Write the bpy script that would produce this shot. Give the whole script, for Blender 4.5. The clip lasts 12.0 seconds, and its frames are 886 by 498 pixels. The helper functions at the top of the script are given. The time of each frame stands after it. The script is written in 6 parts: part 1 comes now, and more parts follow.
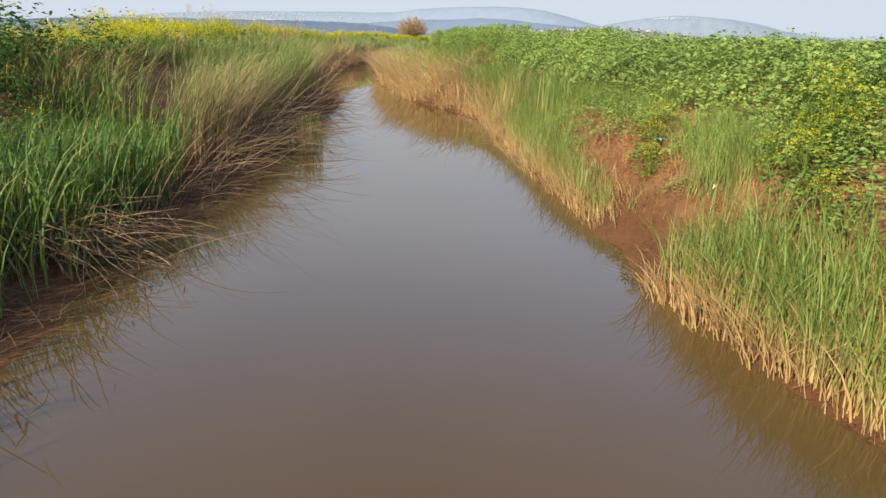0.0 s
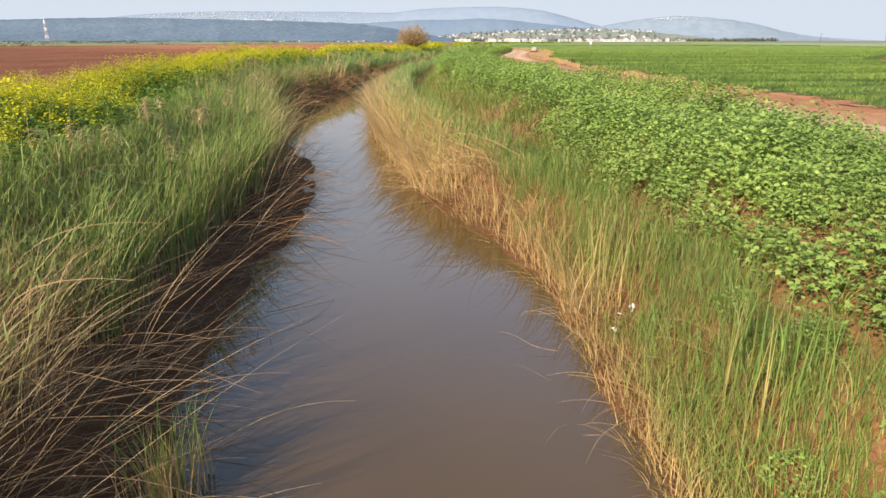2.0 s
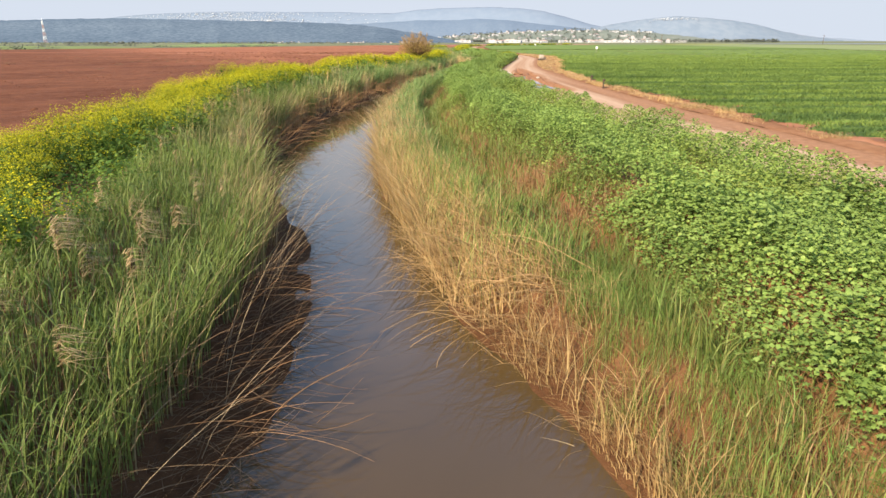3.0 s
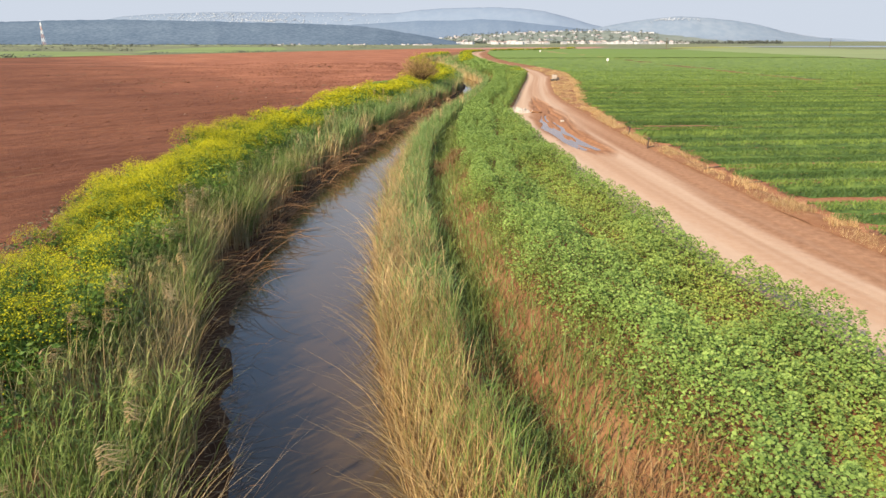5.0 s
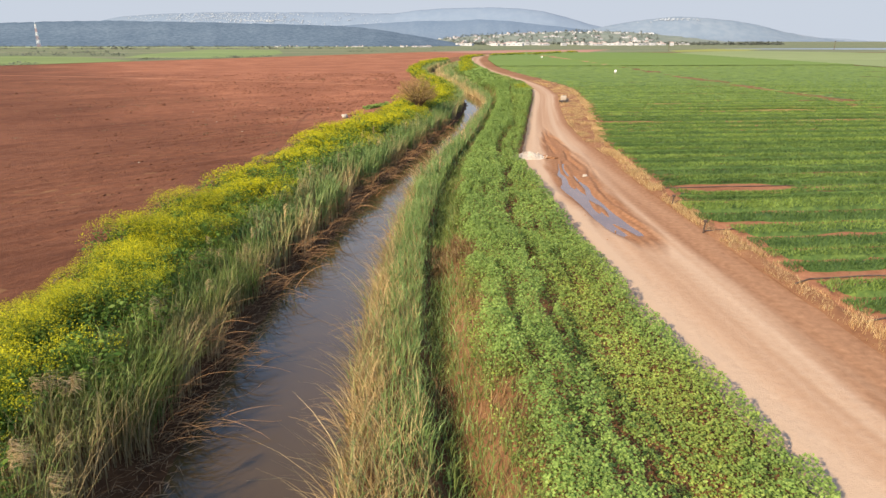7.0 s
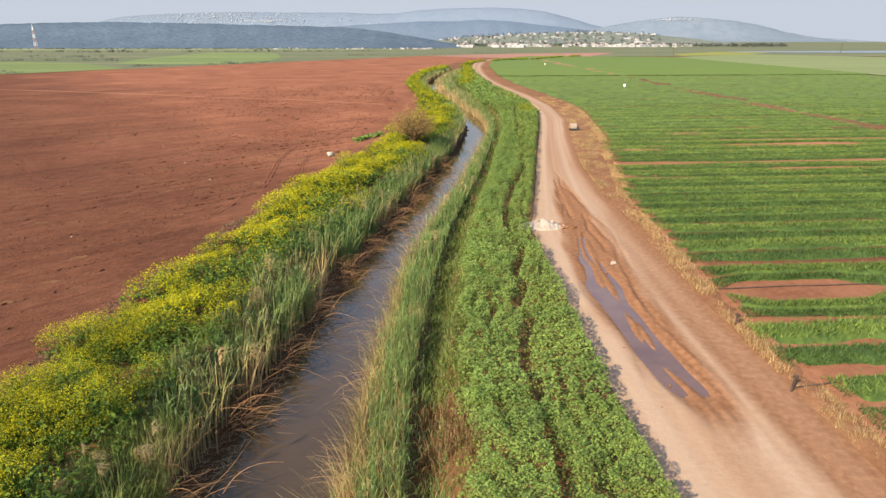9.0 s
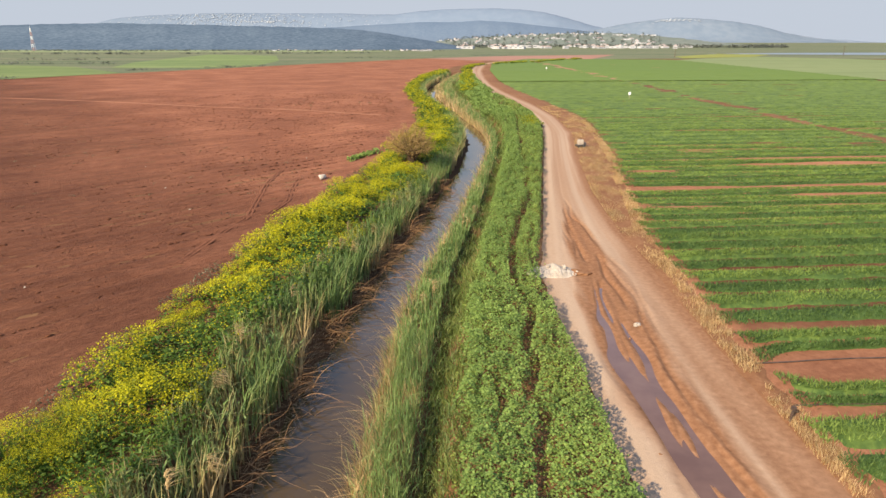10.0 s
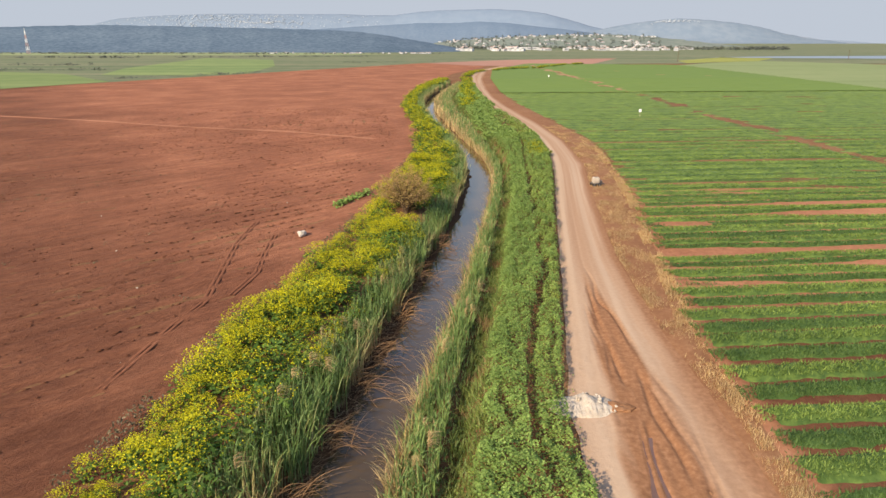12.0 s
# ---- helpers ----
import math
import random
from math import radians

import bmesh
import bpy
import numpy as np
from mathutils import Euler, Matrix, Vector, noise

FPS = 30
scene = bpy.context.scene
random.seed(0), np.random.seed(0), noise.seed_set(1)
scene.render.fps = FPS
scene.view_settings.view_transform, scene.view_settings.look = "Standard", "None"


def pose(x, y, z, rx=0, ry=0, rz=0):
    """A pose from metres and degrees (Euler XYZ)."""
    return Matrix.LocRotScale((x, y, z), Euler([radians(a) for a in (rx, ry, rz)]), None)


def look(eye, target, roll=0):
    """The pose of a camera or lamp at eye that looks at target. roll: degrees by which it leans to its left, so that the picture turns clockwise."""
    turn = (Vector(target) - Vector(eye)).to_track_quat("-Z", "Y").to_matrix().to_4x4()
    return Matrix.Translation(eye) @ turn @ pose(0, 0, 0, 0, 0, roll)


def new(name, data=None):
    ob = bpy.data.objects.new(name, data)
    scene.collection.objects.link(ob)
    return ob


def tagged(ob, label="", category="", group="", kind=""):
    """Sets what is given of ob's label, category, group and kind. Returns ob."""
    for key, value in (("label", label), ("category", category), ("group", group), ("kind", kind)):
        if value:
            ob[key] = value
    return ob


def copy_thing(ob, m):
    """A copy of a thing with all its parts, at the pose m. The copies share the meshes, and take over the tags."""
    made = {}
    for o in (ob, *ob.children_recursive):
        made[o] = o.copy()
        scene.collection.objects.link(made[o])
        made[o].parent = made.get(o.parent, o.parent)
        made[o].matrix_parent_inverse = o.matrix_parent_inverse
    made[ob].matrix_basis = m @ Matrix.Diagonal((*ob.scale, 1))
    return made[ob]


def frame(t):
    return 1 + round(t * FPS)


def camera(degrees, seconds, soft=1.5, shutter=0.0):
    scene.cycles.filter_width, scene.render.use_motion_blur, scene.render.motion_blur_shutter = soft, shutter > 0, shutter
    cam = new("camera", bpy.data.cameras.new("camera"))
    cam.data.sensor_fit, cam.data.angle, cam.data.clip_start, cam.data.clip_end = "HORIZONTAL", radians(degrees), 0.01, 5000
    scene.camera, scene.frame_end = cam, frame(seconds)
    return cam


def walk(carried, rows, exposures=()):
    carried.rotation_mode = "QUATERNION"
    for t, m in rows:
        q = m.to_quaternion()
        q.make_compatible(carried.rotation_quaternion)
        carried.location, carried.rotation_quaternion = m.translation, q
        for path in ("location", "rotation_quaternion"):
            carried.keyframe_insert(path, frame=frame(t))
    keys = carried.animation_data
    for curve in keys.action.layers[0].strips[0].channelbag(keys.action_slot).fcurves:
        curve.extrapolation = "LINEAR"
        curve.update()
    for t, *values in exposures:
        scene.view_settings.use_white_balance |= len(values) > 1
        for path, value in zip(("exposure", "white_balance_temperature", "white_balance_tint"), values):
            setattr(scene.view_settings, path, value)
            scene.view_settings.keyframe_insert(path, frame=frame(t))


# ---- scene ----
cam = camera(70.0, 12.0, soft=1.5)
PATH = [
    (0.0, pose(0.000, 0.000, 2.244, 71.76, 0, 0.01)),
    (0.5, pose(-0.089, 1.747, 2.370, 71.76, 0, 0.03)),
    (1.0, pose(-0.196, 3.585, 2.581, 71.76, 0, -0.01)),
    (1.5, pose(-0.280, 5.412, 2.932, 71.75, 0, -0.03)),
    (2.0, pose(-0.459, 7.304, 3.444, 71.76, 0, -0.02)),
    (2.5, pose(-0.717, 9.144, 3.862, 71.75, 0, -0.05)),
    (3.0, pose(-1.036, 10.964, 4.335, 71.78, 0, -0.05)),
    (4.8, pose(-1.585, 17.061, 6.371, 71.75, 0, 0.04)),
    (5.0, pose(-1.606, 17.749, 6.575, 71.77, 0, 0.04)),
    (5.5, pose(-1.631, 19.486, 7.049, 71.75, 0, 0.00)),
    (6.0, pose(-1.653, 21.296, 7.539, 71.75, 0, -0.00)),
    (6.5, pose(-1.648, 23.152, 7.988, 71.72, 0, -0.03)),
    (7.0, pose(-1.634, 25.072, 8.500, 71.76, 0, -0.04)),
    (9.0, pose(-1.383, 32.386, 10.702, 71.75, 0, 0.05)),
    (9.5, pose(-1.373, 34.276, 11.202, 71.76, 0, 0.04)),
    (10.0, pose(-1.366, 36.201, 11.729, 71.80, 0, 0.04)),
    (10.5, pose(-1.352, 38.115, 12.231, 71.79, 0, 0.02)),
    (11.0, pose(-1.352, 40.037, 12.757, 71.82, 0, 0.03)),
    (11.5, pose(-1.344, 41.913, 13.274, 71.81, 0, -0.02)),
    (12.0, pose(-1.351, 43.818, 13.852, 71.84, 0, -0.03)),
]
walk(cam, PATH, [(0.0, 1.37), (2.0, 1.43), (3.0, 1.43), (5.0, 1.30), (9.0, 1.16), (12.0, 1.04)])

# ---------------------------------------------------------------- light
SUN_EL, SUN_FROM = 32.0, (-0.64, -0.77)
world = bpy.data.worlds.new("world")
scene.world = world
world.use_nodes = True
wn = world.node_tree.nodes
sky = wn.new("ShaderNodeTexSky")
sky.sky_type, sky.sun_disc = "NISHITA", False
sky.sun_elevation = radians(SUN_EL)
sky.sun_rotation = math.atan2(SUN_FROM[0], SUN_FROM[1])
sky.air_density, sky.dust_density, sky.ozone_density = 1.0, 1.0, 2.0
wn["Background"].inputs["Strength"].default_value = 0.15
world.node_tree.links.new(sky.outputs[0], wn["Background"].inputs["Color"])
sun_data = bpy.data.lights.new("sun", "SUN")
sun_data.energy, sun_data.angle, sun_data.color = 4.3, radians(1.2), (1.0, 0.83, 0.61)
sun = new("sun", sun_data)
e, n_ = radians(SUN_EL), math.hypot(*SUN_FROM)
s_at = Vector((SUN_FROM[0] / n_ * math.cos(e), SUN_FROM[1] / n_ * math.cos(e), math.sin(e)))
sun.matrix_world = look(s_at * 50, (0, 0, 0))

# ---------------------------------------------------------------- plan
WATER_Z, FIELD_Z = 0.45, 1.80


def line(*pairs):
    ys, xs = [p[0] for p in pairs], [p[1] for p in pairs]
    return lambda y: np.interp(y, ys, xs)


WL = line((-30, -3.0), (0, -2.7), (5, -2.5), (8, -2.45), (11, -2.5), (15, -2.8), (17, -2.9), (20, -3.1), (23, -3.7), (27, -5.1),
          (30, -6.2), (34, -6.9), (40, -7.0), (47, -6.8), (53, -6.1), (58, -5.7), (63, -4.9), (68, -4.1), (74, -3.0), (82, -1.8),
          (92, 0.0), (104, 1.4), (112, 1.8), (120, 1.4), (130, 0.4), (150, -2.3), (171, -4.4), (190, -5.0), (215, -3.0), (260, 3), (400, 30))
WR = line((-30, 2.4), (0, 2.1), (2.4, 1.93), (3.6, 1.72), (4.5, 1.52), (5.6, 1.5), (7.1, 1.42), (9.2, 1.12), (11, 1.02), (15, 0.86), (17, 0.3), (20, -1.0), (23, -1.7), (27, -2.6),
          (30, -3.0), (34, -3.5), (40, -3.9), (47, -3.9), (53, -3.6), (58, -3.4), (63, -2.8), (68, -1.9), (74, -0.8), (82, 0.5),
          (92, 2.0), (104, 3.4), (112, 3.7), (120, 3.2), (130, 2.0), (150, -0.7), (171, -2.8), (190, -3.4), (215, -1.4), (260, 4.2), (400, 31))
REED_L = line((-30, -5.6), (8, -5.2), (20, -6.2), (27, -8.0), (35, -9.3), (45, -9.2), (57, -8.6), (64, -7.2), (68, -6.2), (78, -4.6),
              (86, -3.1), (96, -1.2), (106, -0.3), (115, -0.2), (128, -1.6), (150, -4.3), (170, -6.4), (195, -7), (220, -5), (260, 1), (400, 28))
MUST_L = line((-30, -9.5), (10, -9.0), (23, -9.7), (29, -10.6), (37, -12.3), (47, -12.4), (57, -12.0), (63, -11.2), (68, -10.7), (76, -9.0),
              (84, -7.8), (92, -6.8), (101, -5.7), (113, -4.5), (132, -5.0), (150, -7.3), (163, -8.7), (189, -9.6), (215, -8), (241, -5.2), (300, 2), (400, 26))
REED_R = line((-30, 3.6), (5, 2.7), (13, 1.9), (17, 1.7), (20, 0.8), (24, 0.0), (28, -0.75), (33, -1.35), (39, -1.95), (49, -2.0), (56, -1.6),
              (64, -0.8), (68, -0.1), (75, 1.0), (86, 2.5), (98, 4.1), (116, 4.9), (128, 4.2), (150, 2.6), (171, 1.0), (195, 0.6), (260, 6.5), (400, 33))
CROP_L = line((-30, 4.4), (0, 3.6), (6, 3.05), (10, 2.8), (13, 2.5), (17, 2.05), (22, 1.6), (28, 0.7), (30, 0.2), (33, -0.1), (38, -0.8), (51, -1.0),
              (58, -0.6), (64, 0.1), (70, 1.0), (80, 2.3), (94, 4.1), (112, 5.5), (128, 5.2), (146, 4.6), (171, 3.4), (195, 3.0), (260, 8), (400, 36))
ROAD_L = line((-30, 9.0), (5, 7.4), (15, 6.5), (21, 5.9), (28, 5.1), (31, 4.5), (36, 4.0), (40, 3.6), (47, 3.3), (60, 3.1), (63, 3.2), (68, 4.0), (77, 5.4),
              (89, 7.2), (103, 9.4), (114, 10.8), (125, 11.3), (139, 10.9), (158, 9.3), (175, 8.2), (195, 7.4), (230, 7.4), (284, 9.5), (330, 14), (420, 40))
ROAD_R = line((-30, 13.0), (5, 11.2), (15, 10.2), (25, 9.2), (32, 8.6), (36, 8.2), (45, 8.0), (54, 7.9), (59, 8.0), (64, 8.2), (70, 8.2), (79, 8.8), (87, 9.8),
              (96, 11.1), (109, 13.2), (125, 14.0), (142, 13.4), (168, 11.2), (190, 10.2), (213, 10.2), (265, 12.0), (330, 18), (420, 44))
FIELD_R = line((-30, 14.4), (5, 12.2), (15, 10.9), (25, 9.8), (37, 8.8), (42, 8.5), (50, 8.3), (57, 8.5), (61, 8.8), (65, 9.0), (69, 9.3), (73, 10.1), (78, 11.0), (86, 12.2),
               (92, 13.5), (100, 14.6), (116, 16.5), (125, 17.0), (150, 15.4), (175, 13.4), (204, 12.6), (265, 14.5), (330, 20), (420, 47))
# furrows that wind along the leafy strip
GROOVE = line((-30, 5.5), (10, 4.2), (20, 2.9), (26.7, 2.25), (28, 1.9), (31, 1.55), (34, 1.35), (37, 1.05), (42.5, 0.85), (50, 0.95), (54, 1.3), (57, 1.6), (60, 1.5), (62, 1.5), (66, 1.75),
              (68, 2.2), (72, 3.1), (75, 3.9), (80, 4.3), (96, 5.9), (125, 8.3), (260, 8.8), (400, 38))
GROOVE_B = line((-30, 5.0), (15, 3.2), (24, 1.3), (33.8, 0.75), (36.4, 0.2), (45, -0.1), (54.5, 0.25), (60, 0.5), (65, 0.85), (72, 1.95), (80, 3.2), (96, 5.0), (125, 7.2), (260, 8.4), (400, 37))


def smooth(a, b, v):
    t = np.clip((v - a) / (b - a), 0, 1)
    return t * t * (3 - 2 * t)


def hash2(i, j):
    v = np.sin(i * 127.1 + j * 311.7) * 43758.5453
    return v - np.floor(v)


def vnoise(x, y, s):
    """Smooth value noise of cell size s, from 0 to 1."""
    x, y = np.asarray(x, float) / s, np.asarray(y, float) / s
    i, j = np.floor(x), np.floor(y)
    u, v = x - i, y - j
    u, v = u * u * (3 - 2 * u), v * v * (3 - 2 * v)
    a = hash2(i, j) * (1 - u) + hash2(i + 1, j) * u
    b = hash2(i, j + 1) * (1 - u) + hash2(i + 1, j + 1) * u
    return a * (1 - v) + b * v


def ground_z(x, y):
    x, y = np.asarray(x, float), np.asarray(y, float)
    wob = (vnoise(x, y, 1.6) - 0.5) * 0.3 + (vnoise(x + 50, y, 0.6) - 0.5) * 0.10
    wl, wr, rr, cl = WL(y) + wob, WR(y) + wob, REED_R(y), CROP_L(y)
    z = np.full(x.shape, FIELD_Z)
    left = WATER_Z - 0.05 + 0.05 * smooth(0, 0.05, wl - x) + (FIELD_Z - WATER_Z) * smooth(0.05, 1.0, (wl - x) / np.interp(y, [7.5, 11], [5.2, 2.6]))
    low = np.where(y < 18, 1.22, np.interp(y, [18, 24], [1.22, 1.12]))
    right = WATER_Z - 0.05 + 0.05 * smooth(0, 0.05, x - wr) + (low - WATER_Z) * smooth(0.0, 1.2, x - wr)
    top = np.maximum(cl + np.interp(y, [16, 26], [1.6, 0.5]), wr + 1.7)
    right = right + (FIELD_Z - low) * smooth(np.maximum(rr - 0.2, wr + 0.9), top, x)
    z = np.where(x < wl, left, np.where(x > wr, right, z))
    mid = np.clip(np.minimum(x - wl, wr - x), 0, None)
    bed = WATER_Z - 0.05 - 0.5 * smooth(0, 1.0, mid)
    z = np.where((x >= wl) & (x <= wr), bed, z)
    dip = 0.42 * np.exp(-((x - rr - 0.3) / 0.38) ** 2) * smooth(21, 27, y) * smooth(150, 120, y)
    z = z - dip
    shut = smooth(245, 262, y)
    z = z * (1 - shut) + FIELD_Z * shut
    on_road = smooth(-0.15, 0.05, x - ROAD_L(y)) * smooth(-0.15, 0.05, ROAD_R(y) - x)
    z = z + (vnoise(x, y, 0.6) - 0.5) * 0.06 - 0.16 * on_road
    return z


# ---------------------------------------------------------------- mesh helpers
def np_mesh(name, verts, faces, mat=None, tone=None, smooth_shade=False):
    """A mesh from arrays of points and of four- or three-cornered faces."""
    verts, faces = np.asarray(verts, np.float32), np.asarray(faces, np.int32)
    me = bpy.data.meshes.new(name)
    k = faces.shape[1]
    me.vertices.add(len(verts))
    me.vertices.foreach_set("co", verts.ravel())
    me.loops.add(faces.size)
    me.loops.foreach_set("vertex_index", faces.ravel())
    me.polygons.add(len(faces))
    me.polygons.foreach_set("loop_start", np.arange(len(faces), dtype=np.int32) * k)
    if smooth_shade:
        me.polygons.foreach_set("use_smooth", np.ones(len(faces), bool))
    me.update(calc_edges=True)
    me.validate()
    if tone is not None:
        at = me.attributes.new("tone", "FLOAT", "POINT")
        at.data.foreach_set("value", np.asarray(tone, np.float32))
    if mat:
        me.materials.append(mat)
    return me


def grid(us, vs, f):
    """Points f(u, v) over a grid and its faces."""
    U, V = np.meshgrid(us, vs)
    P = np.stack(f(U, V), -1).reshape(-1, 3)
    n, m = len(us), len(vs)
    i = (np.arange(m - 1)[:, None] * n + np.arange(n - 1)[None]).ravel()
    return P, np.stack([i, i + 1, i + n + 1, i + n], 1)


class Cloud:
    """Gathers many small pieces into one mesh."""

    def __init__(self):
        self.v, self.f, self.t, self.n = [], [], [], 0

    def add(self, v, f, t):
        self.v.append(np.asarray(v, np.float32))
        self.f.append(np.asarray(f, np.int32) + self.n)
        self.t.append(np.asarray(t, np.float32))
        self.n += len(v)

    def mesh(self, name, mat):
        return np_mesh(name, np.concatenate(self.v), np.concatenate(self.f), mat, np.concatenate(self.t))

    def place(self, part_cloud, xyz, turn, size, shift):
        """Copies of a gathered plant at many places."""
        v0, f0, t0 = np.concatenate(part_cloud.v), np.concatenate(part_cloud.f), np.concatenate(part_cloud.t)
        c, s = np.cos(turn)[:, None], np.sin(turn)[:, None]
        sz = size[:, None]
        x = (v0[None, :, 0] * c - v0[None, :, 1] * s) * sz + xyz[:, 0:1]
        y = (v0[None, :, 0] * s + v0[None, :, 1] * c) * sz + xyz[:, 1:2]
        z = v0[None, :, 2] * sz + xyz[:, 2:3]
        f = (f0[None] + np.arange(len(xyz))[:, None, None] * len(v0)).reshape(-1, f0.shape[1])
        t = np.clip(t0[None] + shift[:, None], 0, 1).ravel()
        self.add(np.stack([x, y, z], -1).reshape(-1, 3), f, t)


rng = np.random.default_rng(7)


def blades(cloud, base, height, lean, azimuth, width, tone, segs=4, droop=0.0, dry_foot=0.4, power=1.8):
    """Ribbons that rise from base, lean by lean (metres) towards azimuth and taper."""
    n = len(base)
    if n == 0:
        return
    t = np.linspace(0, 1, segs + 1)[None, :]
    h, l, w, az = height[:, None], lean[:, None], width[:, None], azimuth[:, None]
    out = l * t ** power
    dz = h * t - droop * h * t ** 3
    cx = base[:, 0:1] + np.cos(az) * out
    cy = base[:, 1:2] + np.sin(az) * out
    cz = base[:, 2:3] + dz
    face = (az + np.pi / 2 + rng.normal(0, 0.6, n)[:, None])
    ww = w * (1 - 0.9 * t ** 1.5) * 0.5
    ox, oy = np.cos(face) * ww, np.sin(face) * ww
    a = np.stack([cx - ox, cy - oy, cz], -1)
    b = np.stack([cx + ox, cy + oy, cz], -1)
    v = np.stack([a, b], 2).reshape(-1, 3)
    k = 2 * (segs + 1)
    i = (np.arange(n)[:, None] * k + 2 * np.arange(segs)[None]).ravel()
    f = np.stack([i, i + 1, i + 3, i + 2], 1)
    tt = np.clip(tone[:, None] + dry_foot * (1 - t) ** 2, 0, 1)
    cloud.add(v, f, np.repeat(tt.ravel(), 2))


def leaves(cloud, centre, length, width, tone, up=0.6):
    """Leaves folded along the midrib, tilted at random but mostly facing up."""
    n = len(centre)
    az = rng.uniform(0, 2 * np.pi, n)
    nx, ny = rng.normal(0, 1 - up, n), rng.normal(0, 1 - up, n)
    nz = np.ones(n)
    nrm = np.stack([nx, ny, nz], 1)
    nrm /= np.linalg.norm(nrm, axis=1)[:, None]
    a = np.stack([np.cos(az), np.sin(az), np.zeros(n)], 1)
    a -= nrm * (a * nrm).sum(1)[:, None]
    a /= np.linalg.norm(a, axis=1)[:, None]
    s = np.cross(nrm, a)
    L, W = length[:, None], width[:, None]
    p0 = centre - a * L * 0.5
    p3 = centre + a * L * 0.5 - nrm * L * 0.1
    lift = nrm * W * 0.18
    l1, l2 = centre - a * L * 0.28 - s * W * 0.5 + lift, centre + a * L * 0.22 - s * W * 0.46 + lift
    r1, r2 = centre - a * L * 0.28 + s * W * 0.5 + lift, centre + a * L * 0.22 + s * W * 0.46 + lift
    v = np.stack([p0, l1, l2, p3, r2, r1], 1).reshape(-1, 3)
    i = np.arange(n) * 6
    f = np.concatenate([np.stack([i, i + 3, i + 2, i + 1], 1), np.stack([i, i + 5, i + 4, i + 3], 1)])
    cloud.add(v, f, np.repeat(tone, 6))


def chips(cloud, centre, length, width, tone, up=0.6):
    """Small simple leaves or petals, one face each."""
    n = len(centre)
    az = rng.uniform(0, 2 * np.pi, n)
    nrm = np.stack([rng.normal(0, 1 - up, n), rng.normal(0, 1 - up, n), np.ones(n)], 1)
    nrm /= np.linalg.norm(nrm, axis=1)[:, None]
    a = np.stack([np.cos(az), np.sin(az), np.zeros(n)], 1)
    a -= nrm * (a * nrm).sum(1)[:, None]
    s = np.cross(nrm, a)
    L, W = length[:, None], width[:, None]
    v = np.stack([centre - a * L * 0.5, centre - s * W * 0.5 - a * L * 0.08, centre + a * L * 0.5 - nrm * L * 0.1, centre + s * W * 0.5 - a * L * 0.08], 1).reshape(-1, 3)
    i = np.arange(n) * 4
    cloud.add(v, np.stack([i, i + 3, i + 2, i + 1], 1), np.repeat(tone, 4))


LOBES = [(180, 0.16), (128, 0.48), (98, 0.30), (58, 0.52), (30, 0.32), (0, 0.60), (-30, 0.32), (-58, 0.52), (-98, 0.30), (-128, 0.48)]


def lobed(cloud, centre, length, width, tone, up=0.6):
    """Lobed leaves, cupped and drooping at the tips."""
    n = len(centre)
    az = rng.uniform(0, 2 * np.pi, n)
    nrm = np.stack([rng.normal(0, 1 - up, n), rng.normal(0, 1 - up, n), np.ones(n)], 1)
    nrm /= np.linalg.norm(nrm, axis=1)[:, None]
    a = np.stack([np.cos(az), np.sin(az), np.zeros(n)], 1)
    a -= nrm * (a * nrm).sum(1)[:, None]
    a /= np.linalg.norm(a, axis=1)[:, None]
    s = np.cross(nrm, a)
    L, W = length[:, None], width[:, None]
    rim = [centre + a * L * q * math.cos(radians(d)) + s * W * q * math.sin(radians(d)) - nrm * L * (0.5 * (q - 0.3)) + rng.normal(0, 0.03, (n, 1)) * L * nrm for d, q in LOBES]
    v = np.stack([centre] + rim, 1).reshape(-1, 3)
    i = np.arange(n) * 11
    ring = [1 + k % 10 for k in range(12)]
    f = np.concatenate([np.stack([i, i + ring[k + 2], i + ring[k + 1], i + ring[k]], 1) for k in range(0, 10, 2)])
    cloud.add(v, f, np.repeat(tone, 11))


def scatter(density, y0, y1, left, right, pad=0.0):
    """Random places on the ground between two lines, density per square metre (a number or a function of y)."""
    ys = np.linspace(y0, y1, 200)
    wide = np.clip(right(ys) - left(ys) + 2 * pad, 0, None)
    dens = density(ys) if callable(density) else np.full(200, float(density))
    n = int((wide * dens).mean() * (y1 - y0))
    cum = np.cumsum(wide * dens)
    y = np.interp(rng.uniform(0, cum[-1], n), cum, ys)
    u = rng.uniform(0, 1, n)
    l, r = left(y) - pad, right(y) + pad
    x = l + (r - l) * u
    return x, y, u


def on_ground(x, y, sink=0.02):
    return np.stack([x, y, ground_z(x, y) - sink], 1)


